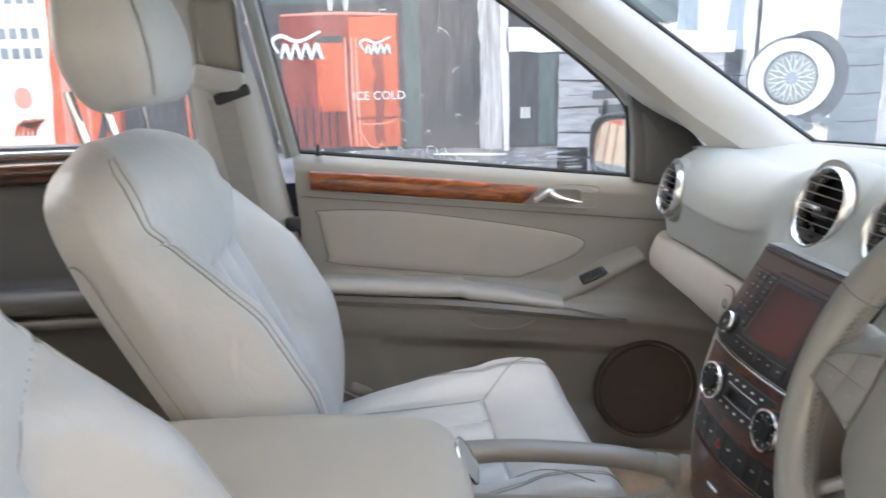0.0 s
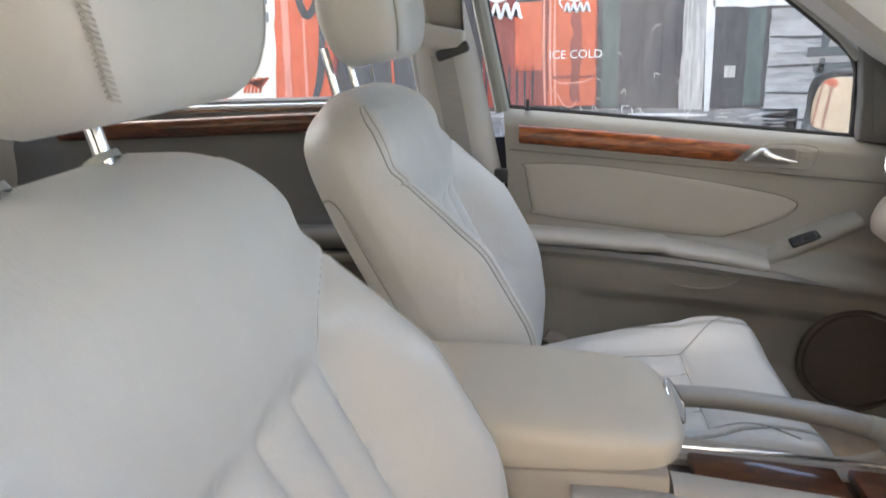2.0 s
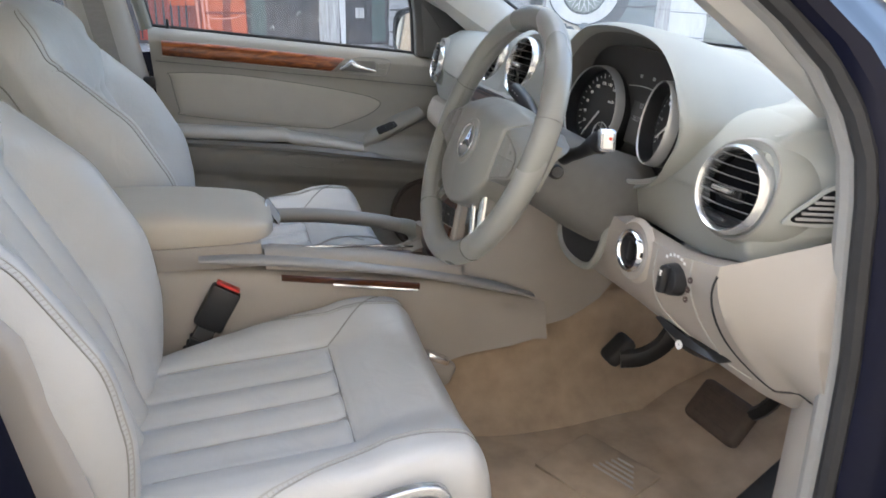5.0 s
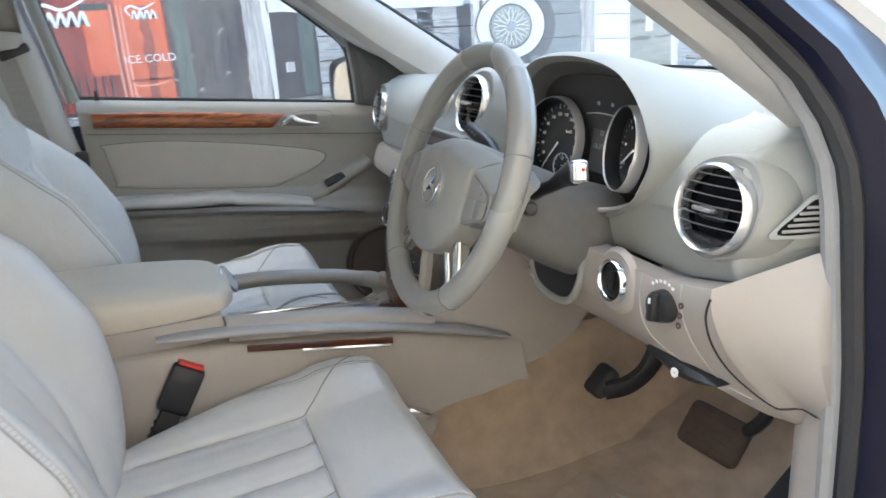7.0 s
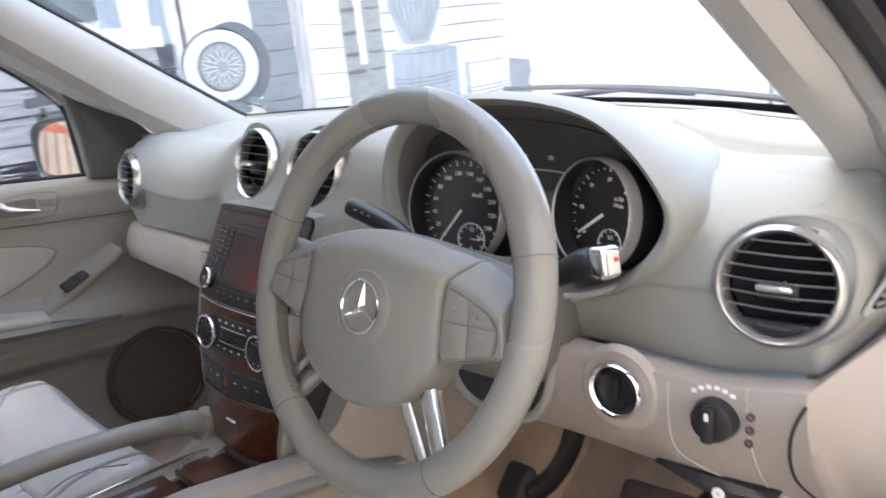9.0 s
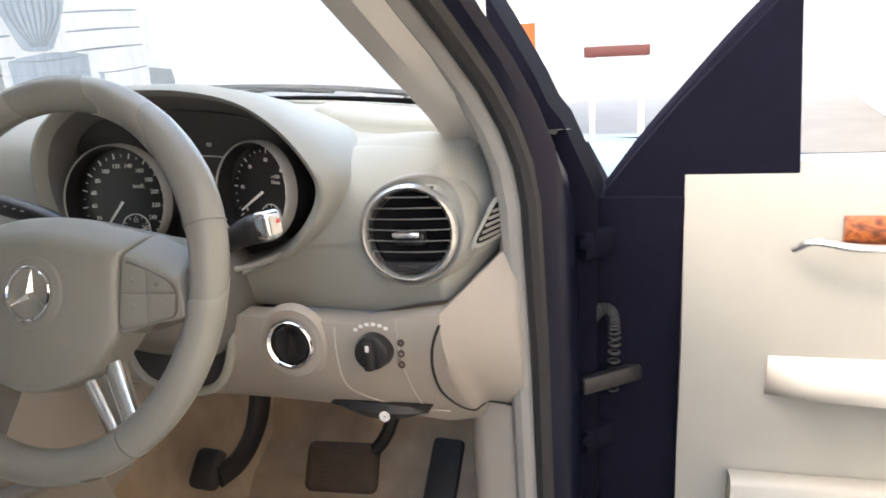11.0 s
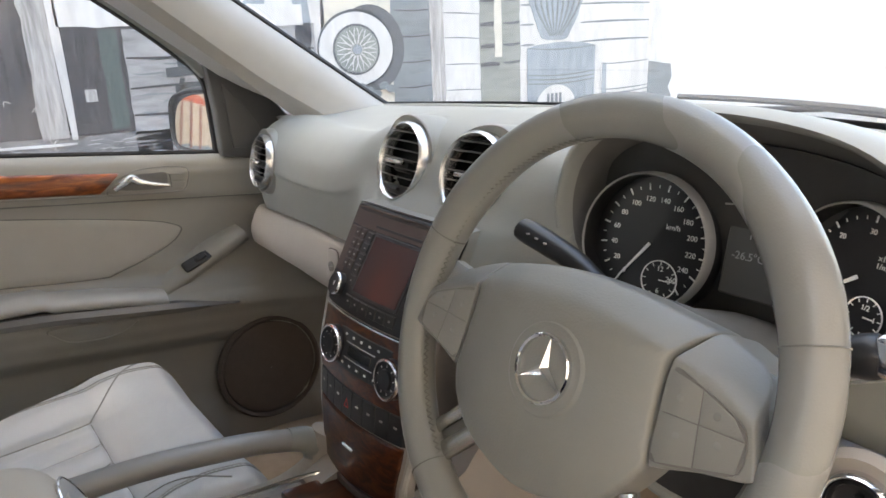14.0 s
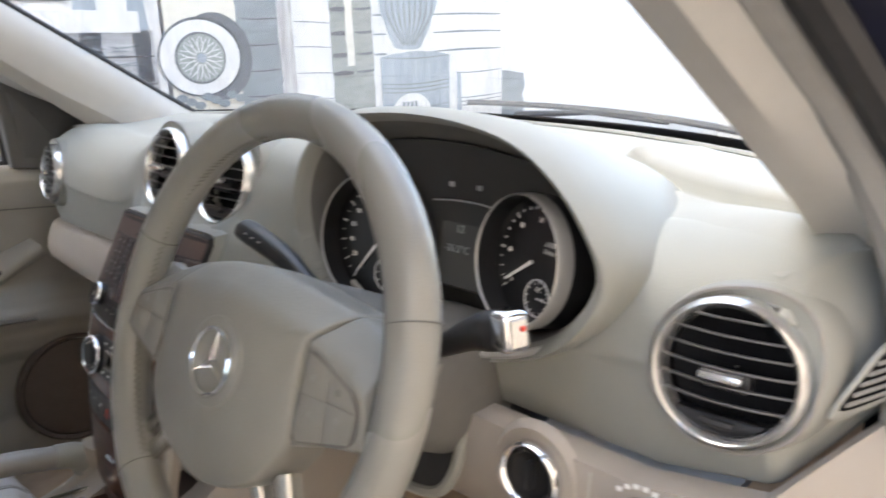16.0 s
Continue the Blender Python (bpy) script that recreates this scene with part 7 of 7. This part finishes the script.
# seat runner end
runner = thing("seat_runner", (-0.03, -0.16, 0.6), "chrome and beige seat runner end", "seat rail")
part("cover", rbox((0.07, 0.03, 0.05), 0.012, 3, pose(-0.01, -0.155, 0.60, 0, 25, 0)), BEIGE, runner)
part("rail", rbox((0.05, 0.022, 0.02), 0.005, 2, pose(-0.01, -0.157, 0.625, 0, 30, 0)), CHROME, runner)

# ---- outside: yard walls and the painted garage scene ----
RENDER_WHITE = material("white_wall_paint", (0.80, 0.80, 0.79), 0.8, var=0.05, scale=2, bump=0.2, bump_scale=50)
RENDER_CREAM = material("cream_wall_paint", (0.42, 0.38, 0.325), 0.85, var=0.06, scale=2, bump=0.2, bump_scale=50)
RENDER_GREY = material("grey_wall_paint", (0.16, 0.15, 0.138), 0.85, var=0.15, scale=1.5, bump=0.3, bump_scale=50)
solo("wall_north", rbox((11.5, 0.2, 6.4), 0.01, 1, pose(1.75, 2.715, 3.2)), RENDER_WHITE, "white yard wall carrying a painted garage scene", "wall", "structure")
# added beside the open door as a warm reflector and a screen against high sky
solo("wall_south", rbox((15.4, 0.2, 5.6), 0.01, 1, pose(2.1, -2.9, 2.8)), RENDER_CREAM, "cream wall added to bounce warm light and cut the sky", "wall", "structure")
solo("wall_west", rbox((0.2, 5.6, 2.4), 0.01, 1, pose(-9.0, -0.1, 1.2)), RENDER_GREY, "plain grey wall closing the yard", "wall", "structure")


def brushed(name, base, var=0.3, stretch=(3, 1, 12)):
    """Paint laid on with a broad brush."""
    return material(name, base, 0.75, var=var, scale=4, stretch=stretch, bump=0.15, bump_scale=60)


P_DARK = brushed("mural_dark_timber", (0.07, 0.066, 0.068), 0.55, (14, 1, 2))
P_GROUND = brushed("mural_grey_ground", (0.21, 0.205, 0.205), 0.6, (3, 1, 9))
P_TEAL = brushed("mural_teal", (0.085, 0.112, 0.104), 0.3, (14, 1, 2))
P_WHITE = brushed("mural_white", (0.70, 0.69, 0.67), 0.2, (10, 1, 3))
P_POST = brushed("mural_weathered_post", (0.48, 0.46, 0.44), 0.5, (18, 1, 2))
P_BOARD = brushed("mural_grey_boards", (0.33, 0.325, 0.325), 0.4, (3, 1, 14))
P_LINE = brushed("mural_black_lines", (0.05, 0.048, 0.05), 0.4)
P_RED = brushed("mural_red", (0.58, 0.11, 0.045), 0.22, (10, 1, 3))
P_DKRED = brushed("mural_shaded_red", (0.27, 0.055, 0.04), 0.4, (14, 1, 2))
P_PINK = brushed("mural_light_red", (0.70, 0.26, 0.19), 0.2, (14, 1, 2))
P_CREAM = brushed("mural_cream", (0.70, 0.66, 0.56), 0.15)
P_TAN = brushed("mural_tan", (0.52, 0.40, 0.28), 0.25, (6, 1, 4))
P_SPOKE_BACK = brushed("mural_grey_green", (0.25, 0.275, 0.25), 0.3, (12, 1, 2))
P_STEEL = brushed("mural_blue_steel", (0.29, 0.34, 0.375), 0.3, (12, 1, 2))
P_SLATE = brushed("mural_slate", (0.18, 0.205, 0.215), 0.3, (3, 1, 12))
P_MOSS = brushed("mural_moss_boards", (0.25, 0.26, 0.225), 0.3, (3, 1, 14))
P_TYRE = brushed("mural_tyre_grey", (0.07, 0.078, 0.08), 0.3)

mural = thing("mural", (0, 2.61, 0), "painted garage scene with drinks cooler, petrol pump and tyre", "mural")
FACE = 2.613


def paint(poly, mat, layer, name="patch", rough_edge=0.0, parent=None):
    """A patch of paint on the wall: corners in x and z; higher layers lie on lower ones."""
    pts = [V((x, z, 0)) for x, z in poly]
    if rough_edge:
        out = []
        for a, b in zip(pts, pts[1:] + pts[:1]):
            n = max(1, int((b - a).length / 0.05))
            d = (b - a).normalized()
            for k in range(n):
                p = a.lerp(b, k / n)
                out.append(p + V((-d.y, d.x, 0)) * random.uniform(-rough_edge, rough_edge) * (k > 0))
        pts = out
    y0 = FACE - 0.0022 * layer
    bm = bmesh.new()
    front = [bm.verts.new((p.x, y0, p.y)) for p in pts]
    back = [bm.verts.new((p.x, y0 + 0.0015, p.y)) for p in pts]
    bm.faces.new(front)
    bm.faces.new(back[::-1])
    n = len(pts)
    for i in range(n):
        bm.faces.new((front[i], back[i], back[(i + 1) % n], front[(i + 1) % n]))
    return part(name, bm, mat, parent or mural, sharp=20)


def bar_(x0, x1, z0, z1, mat, layer, name="patch", rough=0.004, lean=0.0):
    return paint([(x0, z0), (x1, z0), (x1 + lean, z1), (x0 + lean, z1)], mat, layer, name, rough)


def stroke(pts, w, mat, layer, name="stroke"):
    """A brush line of width w."""
    pts = spline([(x, z, 0) for x, z in pts], 4 * len(pts))
    a, b = [], []
    for i, p in enumerate(pts):
        d = (pts[min(i + 1, len(pts) - 1)] - pts[max(i - 1, 0)]).normalized()
        n = V((-d.y, d.x, 0)) * w * 0.5 * (0.6 + 0.4 * math.sin(math.pi * i / (len(pts) - 1)))
        a.append((p.x + n.x, p.y + n.y))
        b.append((p.x - n.x, p.y - n.y))
    return paint(a + b[::-1], mat, layer, name)


def disc(cx, cz, rx, rz, mat, layer, name="disc", n=40):
    return paint([(cx + rx * math.cos(2 * math.pi * k / n), cz + rz * math.sin(2 * math.pi * k / n)) for k in range(n)], mat, layer, name)


# ground strip and dark timber front
bar_(-3.9, 0.95, 0.0, 0.97, P_GROUND, 1, "painted_ground", 0.015)
bar_(-3.9, 0.60, 0.965, 2.6, P_DARK, 2, "dark_timber")
for x in (-1.30, -1.12, -0.98, -0.80, -0.05, 0.03, 0.09):
    stroke([(x, 0.98), (x + 0.004, 1.4), (x - 0.003, 2.1)], 0.008, P_LINE, 3, "timber_joint")
for k in range(46):
    x, z = random.uniform(-1.3, 0.12), random.uniform(0.98, 1.7)
    stroke([(x, z), (x + random.uniform(-0.01, 0.02), z + 0.02), (x + random.uniform(0.01, 0.07), z + random.uniform(-0.01, 0.03))], 0.003, P_POST, 3, "fleck")
# tufts of pale grass and gravel strokes on the ground
for k in range(190):
    x, z = random.uniform(-0.7, 0.95), random.uniform(0.78, 0.955)
    stroke([(x, z), (x + random.uniform(-0.01, 0.01), z + random.uniform(0.01, 0.03)), (x + random.uniform(-0.03, 0.03), z + random.uniform(0.01, 0.035))], 0.004, P_POST if k % 3 else P_WHITE, 3, "grass_stroke")
stroke([(-0.1, 0.94), (0.05, 0.935), (0.18, 0.930), (0.24, 0.93)], 0.012, P_WHITE, 4, "pale_kerb")
stroke([(-0.72, 0.945), (-0.5, 0.935), (-0.2, 0.915), (0.1, 0.90)], 0.012, P_POST, 4, "pale_kerb")
# pale yard with a red chair, seen in the door mirror
bar_(-3.97, -2.38, 0.55, 2.6, P_TAN, 4, "pale_panel", 0.01)
bar_(-3.97, -2.40, 0.55, 1.13, P_SLATE, 5, "grey_floor", 0.01)
for k in range(4):
    stroke([(-3.25 + 0.16 * k, 1.10), (-3.24 + 0.155 * k, 1.25), (-3.22 + 0.145 * k, 1.45)], 0.03, P_DKRED, 6, "chair_leg")
stroke([(-3.3, 1.44), (-3.0, 1.46), (-2.7, 1.44)], 0.07, P_RED, 6, "chair_seat")
# petrol pump
bar_(-2.35, -1.46, 0.99, 2.3, P_RED, 4, "pump_body", 0.006, 0.06)
bar_(-1.99, -1.745, 1.02, 1.95, P_CREAM, 5, "pump_face", 0.004, 0.075)
bar_(-2.35, -2.20, 0.99, 2.3, P_CREAM, 5, "pump_side", 0.004, 0.05)
bar_(-1.70, -1.665, 1.0, 2.2, P_PINK, 5, "pump_edge", 0.003, 0.06)
bar_(-1.60, -1.585, 1.0, 2.2, P_PINK, 5, "pump_edge", 0.003, 0.05)
for z in (1.62, 1.48, 1.40):
    for k in range(4):
        bar_(-1.905 + 0.045 * k, -1.875 + 0.045 * k, z, z + 0.045, P_SLATE, 6, "counter_figure", 0.002)
disc(-1.845, 1.24, 0.035, 0.045, P_PINK, 6, "crest")
for k in range(5):
    stroke([(-1.90 + 0.02 * k, 1.08), (-1.87 + 0.015 * k, 1.13 + 0.01 * (k % 2)), (-1.81 + 0.01 * k, 1.10 + 0.012 * k)], 0.018, P_RED, 6, "crest")
stroke([(-1.58, 1.66), (-1.60, 1.55), (-1.56, 1.42), (-1.50, 1.5), (-1.50, 1.62)], 0.035, P_LINE, 6, "pump_nozzle")
stroke([(-1.47, 1.62), (-1.475, 1.52), (-1.48, 1.42)], 0.035, P_STEEL, 7, "pump_nozzle")
stroke([(-1.49, 1.42), (-1.50, 1.25), (-1.53, 1.10), (-1.58, 0.99)], 0.035, P_LINE, 6, "pump_hose")
stroke([(-1.40, 1.35), (-1.44, 1.2), (-1.46, 1.02)], 0.02, P_DKRED, 6, "pump_hose")
stroke([(-1.17, 1.25), (-1.17, 1.12), (-1.165, 1.0)], 0.012, P_RED, 4, "red_post")
# drinks cooler: shaded flank, two doors, bright edges, white lettering shapes
bar_(-0.752, -0.243, 0.985, 1.555, P_DKRED, 4, "cooler_body", 0.004)
stroke([(-0.745, 1.556), (-0.5, 1.562), (-0.245, 1.552)], 0.012, P_PINK, 6, "cooler_edge")
bar_(-0.604, -0.486, 1.145, 1.468, P_RED, 5, "cooler_flap", 0.003)
bar_(-0.604, -0.486, 1.44, 1.47, P_LINE, 6, "cooler_shadow", 0.002)
bar_(-0.458, -0.252, 0.985, 1.545, P_RED, 5, "cooler_door", 0.004)
bar_(-0.356, -0.316, 1.0, 1.45, P_DKRED, 6, "cooler_shadow", 0.01)
for x in (-0.472, -0.445, -0.425):
    stroke([(x, 0.99), (x - 0.006, 1.2), (x - 0.004, 1.46)], 0.012, P_PINK, 6, "cooler_edge")
stroke([(-0.43, 1.10), (-0.40, 1.085), (-0.30, 1.09), (-0.262, 1.11)], 0.007, P_PINK, 7, "cooler_edge")
stroke([(-0.445, 1.06), (-0.42, 1.04), (-0.39, 0.99), (-0.35, 0.98), (-0.33, 1.01)], 0.007, P_PINK, 7, "cooler_edge")
bar_(-0.44, -0.252, 1.105, 1.118, P_DKRED, 6, "cooler_shadow", 0.002)
for k in range(7):
    stroke([(-0.74 + 0.035 * k, 0.99), (-0.738 + 0.035 * k, 1.1), (-0.736 + 0.035 * k, 1.17)], 0.010, P_LINE, 5, "cooler_rib")
# brand script drawn as plain loops
for cx, cz, s in ((-0.34, 1.405, 1.0), (-0.675, 1.40, 1.6)):
    stroke([(cx - 0.055 * s, cz), (cx - 0.07 * s, cz + 0.03 * s), (cx - 0.045 * s, cz + 0.045 * s), (cx + 0.0 * s, cz + 0.03 * s), (cx + 0.06 * s, cz + 0.055 * s)], 0.010 * s, P_WHITE, 7, "script_stroke")
    for k in range(4):
        stroke([(cx - 0.05 * s + 0.028 * s * k, cz - 0.015 * s), (cx - 0.036 * s + 0.028 * s * k, cz + 0.022 * s), (cx - 0.026 * s + 0.028 * s * k, cz - 0.010 * s), (cx - 0.02 * s + 0.028 * s * k, cz - 0.018 * s)], 0.010 * s, P_WHITE, 7, "script_stroke")
flat = Matrix(((1, 0, 0, -0.338), (0, 0, -1, FACE - 0.0022 * 7), (0, 1, 0, 1.208), (0, 0, 0, 1)))
lettering("ICE COLD", 0.052, flat, P_WHITE, "lettering", mural, 0.0004)
# bottles and window above the cooler
bar_(-0.80, -0.34, 1.60, 1.95, P_TEAL, 4, "window_frame", 0.004)
bar_(-0.76, -0.38, 1.635, 1.95, P_SLATE, 5, "window_pane", 0.004)
for x in (-0.53, -0.465):
    stroke([(x, 1.572), (x, 1.66), (x + 0.004, 1.76)], 0.03, P_POST, 6, "bottle")
# pillars and beam
bar_(-0.222, -0.150, 0.975, 2.4, P_TEAL, 4, "teal_pillar", 0.004)
bar_(0.118, 0.215, 0.955, 2.4, P_POST, 5, "weathered_post", 0.006, -0.01)
stroke([(0.236, 0.945), (0.232, 1.2), (0.226, 1.6), (0.226, 2.3)], 0.035, P_WHITE, 6, "post_light")
paint([(0.236, 1.385), (1.30, 1.36), (1.30, 1.455), (0.42, 1.478), (0.236, 1.49)], P_WHITE, 6, "beam", 0.004)
bar_(0.25, 0.475, 0.96, 1.385, P_DARK, 5, "dark_gap", 0.004)
bar_(0.385, 0.455, 0.972, 1.372, P_TEAL, 6, "teal_pillar", 0.004)
bar_(0.30, 0.345, 1.09, 1.14, P_POST, 6, "rag", 0.01)
# grey boards, stool
bar_(0.475, 1.36, 0.80, 1.37, P_BOARD, 4, "boards", 0.004)
for z in (1.255, 1.13, 1.02, 0.90):
    stroke([(0.48, z), (0.7, z + random.uniform(-0.01, 0.01)), (1.0, z + random.uniform(-0.01, 0.01)), (1.35, z)], 0.012, P_LINE, 5, "board_joint")
for k in range(40):
    x, z = random.uniform(0.5, 1.2), random.uniform(0.85, 1.35)
    stroke([(x, z), (x + 0.04, z + random.uniform(-0.008, 0.008)), (x + random.uniform(0.06, 0.14), z)], 0.006, P_SLATE, 5, "grain_stroke")
bar_(0.635, 0.95, 1.165, 1.205, P_TYRE, 6, "stool_seat", 0.003)
bar_(0.665, 0.95, 1.10, 1.135, P_TYRE, 6, "stool_rail", 0.003)
for x in (0.70, 0.90):
    stroke([(x, 1.16), (x - 0.025, 0.98), (x - 0.06, 0.80)], 0.035, P_TYRE, 6, "stool_leg")
stroke([(0.70, 1.29), (0.705, 1.25), (0.70, 1.2)], 0.035, P_TYRE, 6, "stool_leg")
bar_(0.27, 0.62, 0.83, 0.95, P_GROUND, 4, "crate", 0.01)
for k in range(34):
    x, z = random.uniform(0.27, 0.55), random.uniform(0.84, 0.945)
    stroke([(x, z), (x + 0.03, z + random.uniform(-0.004, 0.004)), (x + random.uniform(0.05, 0.09), z)], 0.003, P_POST if k % 4 else P_WHITE, 5, "crate_line")
# right-hand part: pale boards, whitewall tyre, post, columns, drums
bar_(1.00, 1.42, 0.75, 2.6, P_WHITE, 3, "pale_panel", 0.004)
bar_(1.02, 1.12, 0.9, 2.6, P_STEEL, 4, "pale_column", 0.006)
bar_(1.26, 1.34, 0.9, 2.6, P_STEEL, 4, "pale_column", 0.006)
bar_(0.60, 1.02, 1.50, 1.75, P_TEAL, 4, "sign_board", 0.004)
bar_(1.40, 1.90, 0.75, 2.6, P_CREAM, 3, "pale_panel", 0.004)
bar_(1.80, 2.045, 0.75, 2.6, P_SLATE, 4, "slate_boards", 0.004)
for z in (1.42, 1.29, 1.16, 1.03, 0.9):
    stroke([(1.82, z), (1.93, z - 0.006), (2.04, z)], 0.007, P_LINE, 5, "board_joint")
disc(1.665, 1.235, 0.205, 0.215, P_TYRE, 6, "tyre")
disc(1.590, 1.240, 0.225, 0.190, P_TYRE, 6, "tyre")
disc(1.585, 1.238, 0.212, 0.178, P_WHITE, 7, "white_wall")
disc(1.582, 1.236, 0.135, 0.124, P_TYRE, 8, "rim_edge")
disc(1.582, 1.236, 0.124, 0.113, P_SPOKE_BACK, 9, "rim")
for k in range(30):
    a = 2 * math.pi * k / 30
    b = a + 0.25 * (-1) ** k
    stroke([(1.582 + 0.03 * math.cos(a), 1.236 + 0.028 * math.sin(a)), (1.582 + 0.07 * math.cos((a + b) / 2), 1.236 + 0.065 * math.sin((a + b) / 2)), (1.582 + 0.115 * math.cos(b), 1.236 + 0.104 * math.sin(b))], 0.0045, P_WHITE, 10, "spoke")
disc(1.582, 1.236, 0.026, 0.023, P_STEEL, 11, "hub_cap")
for k in range(10):
    disc(1.46 + 0.045 * k, 1.05 - 0.02 * (k % 3), 0.03, 0.02, P_SLATE, 8, "rubble")
bar_(2.045, 2.135, 0.75, 2.6, P_POST, 5, "weathered_post", 0.004)
bar_(2.135, 2.385, 0.75, 2.6, P_WHITE, 5, "pale_boards", 0.004)
for z in (1.40, 1.27, 1.13, 0.99):
    stroke([(2.14, z), (2.26, z - 0.004), (2.38, z - 0.012)], 0.006, P_SLATE, 6, "board_joint")
bar_(2.385, 2.69, 0.75, 2.6, P_MOSS, 5, "moss_boards", 0.006)
for z in (1.46, 1.33, 1.21, 1.11):
    stroke([(2.39, z), (2.46, z + 0.003), (2.53, z)], 0.025, P_LINE, 6, "board_gap")
    stroke([(2.56, z + 0.006), (2.63, z + 0.003), (2.69, z + 0.01)], 0.016, P_TYRE, 6, "board_gap")
bar_(2.49, 2.545, 1.15, 2.6, P_CREAM, 7, "pipe", 0.004)
bar_(2.69, 4.02, 0.7, 2.6, P_WHITE, 4, "pale_boards", 0.004)
for z in (1.54, 1.43, 1.32, 1.205):
    stroke([(3.20, z), (3.5, z + 0.004), (3.86, z)], 0.013, P_SLATE, 5, "board_joint")
    stroke([(2.70, z), (2.75, z), (2.8, z)], 0.012, P_SLATE, 5, "board_joint")
bar_(3.86, 3.89, 1.15, 2.6, P_CREAM, 6, "thin_post", 0.003)
# steel drums and the bundle above them
paint([(2.74, 0.72), (3.32, 0.70), (3.335, 1.18), (3.20, 1.205), (3.02, 1.212), (2.86, 1.205), (2.742, 1.185)], P_STEEL, 7, "steel_drum", 0.003)
for z in (1.185, 1.03, 1.005, 0.98, 0.88):
    stroke([(2.745, z), (2.9, z - 0.012), (3.05, z - 0.016), (3.2, z - 0.012), (3.33, z - 0.004)], 0.008, P_SLATE, 8, "drum_rib")
disc(2.98, 0.83, 0.17, 0.13, P_WHITE, 9, "drum_badge")
for k in range(4):
    bar_(2.90 + 0.035 * k, 2.92 + 0.035 * k, 0.83, 0.91, P_SLATE, 10, "badge_bar", 0.002)
paint([(2.74, 1.9), (2.73, 1.55), (2.80, 1.36), (2.86, 1.24), (2.98, 1.225), (3.08, 1.235), (3.17, 1.36), (3.25, 1.55), (3.26, 1.9)], P_STEEL, 6, "tarpaulin_bundle", 0.01)
for k in range(9):
    x = 2.80 + 0.05 * k
    stroke([(x, 1.6), (x + 0.02 * (3 - k) * 0.3, 1.42), (2.93 + 0.012 * k, 1.25)], 0.014, P_SLATE, 7, "bundle_fold")
paint([(3.385, 0.70), (3.855, 0.70), (3.865, 1.06), (3.74, 1.085), (3.50, 1.09), (3.386, 1.075)], P_WHITE, 7, "steel_drum", 0.003)
for z in (1.065, 0.90, 0.875, 0.85):
    stroke([(3.388, z), (3.5, z - 0.008), (3.7, z - 0.008), (3.86, z - 0.002)], 0.008, P_SLATE, 8, "drum_rib")
bar_(3.40, 3.44, 0.70, 1.06, P_STEEL, 8, "drum_shade", 0.004)
paint([(3.86, 0.70), (4.10, 0.70), (4.13, 0.80), (4.09, 0.86), (4.13, 0.93), (4.11, 1.02), (3.87, 1.05)], P_SLATE, 7, "oil_drum", 0.003)

# ---- far things in the bright yard ahead ----
sign = thing("sign_board", (7.9, 2.25, 0), "blue sign board with white bars", "sign")
BLUE = material("blue_sign_paint", (0.12, 0.26, 0.60), 0.5, var=0.1, scale=6)
part("panel", rbox((0.04, 0.72, 0.40), 0.01, 2, pose(7.9, 2.27, 1.27)), BLUE, sign)
part("post", tube([(7.93, 2.27, 0), (7.93, 2.27, 1.2)], 0.03, 8), RENDER_GREY, sign)
for k in range(3):
    part("white_bar", rbox((0.01, 0.46, 0.04), 0.004, 1, pose(7.872, 2.27, 1.39 - 0.10 * k)), WHITE_MARK, sign)
locker = thing("storage_locker", (8.1, 1.5, 0), "tan metal storage locker", "locker")
TAN = material("tan_metal", (0.42, 0.34, 0.24), 0.6, var=0.12, scale=4)
part("body", rbox((0.5, 0.62, 1.32), 0.02, 2, pose(8.1, 1.82, 0.66)), TAN, locker)
part("door", rbox((0.02, 0.54, 1.1), 0.008, 2, pose(7.845, 1.82, 0.68)), TAN, locker)
shade = thing("parasol", (8.3, 1.35, 0), "folded blue parasol on a thin pole", "parasol")
part("pole", tube([(8.3, 1.42, 0), (8.3, 1.42, 1.5)], 0.02, 8), RENDER_WHITE, shade)
part("cloth", lathe([(0.02, 0.55), (0.09, 0.45), (0.14, 0.2), (0.24, 0.0), (0.20, -0.02)], 18, pose(8.3, 1.42, 0.72)), BLUE, shade)
banner = thing("banner", (8.6, 0.95, 0), "red and orange hanging banner", "banner")
part("cloth", sheet(lambda u, v: (8.6 + 0.03 * math.sin(9 * u), 0.80 + 0.28 * u, 0.55 + 0.50 * v), 10, 8, 0.01, (1, 0, 0)), material("orange_cloth", (0.75, 0.20, 0.06), 0.8, var=0.2, scale=4), banner)
part("rod", tube([(8.6, 0.76, 1.06), (8.6, 1.12, 1.06)], 0.012, 8), RENDER_WHITE, banner)
part("pole", tube([(8.62, 0.94, 0), (8.62, 0.94, 1.09)], 0.018, 8), RENDER_WHITE, banner)
barrier = thing("barrier_board", (4.55, -0.5, 0), "red-brown board on two white posts in the yard", "barrier")
part("board", rbox((0.03, 0.42, 0.07), 0.008, 2, pose(4.55, -0.50, 0.965)), material("red_brown_paint", (0.16, 0.05, 0.04), 0.6, var=0.15, scale=8), barrier)
for y in (-0.66, -0.34):
    part("post", tube([(4.58, y, 0), (4.58, y, 1.0)], 0.02, 8), RENDER_WHITE, barrier)
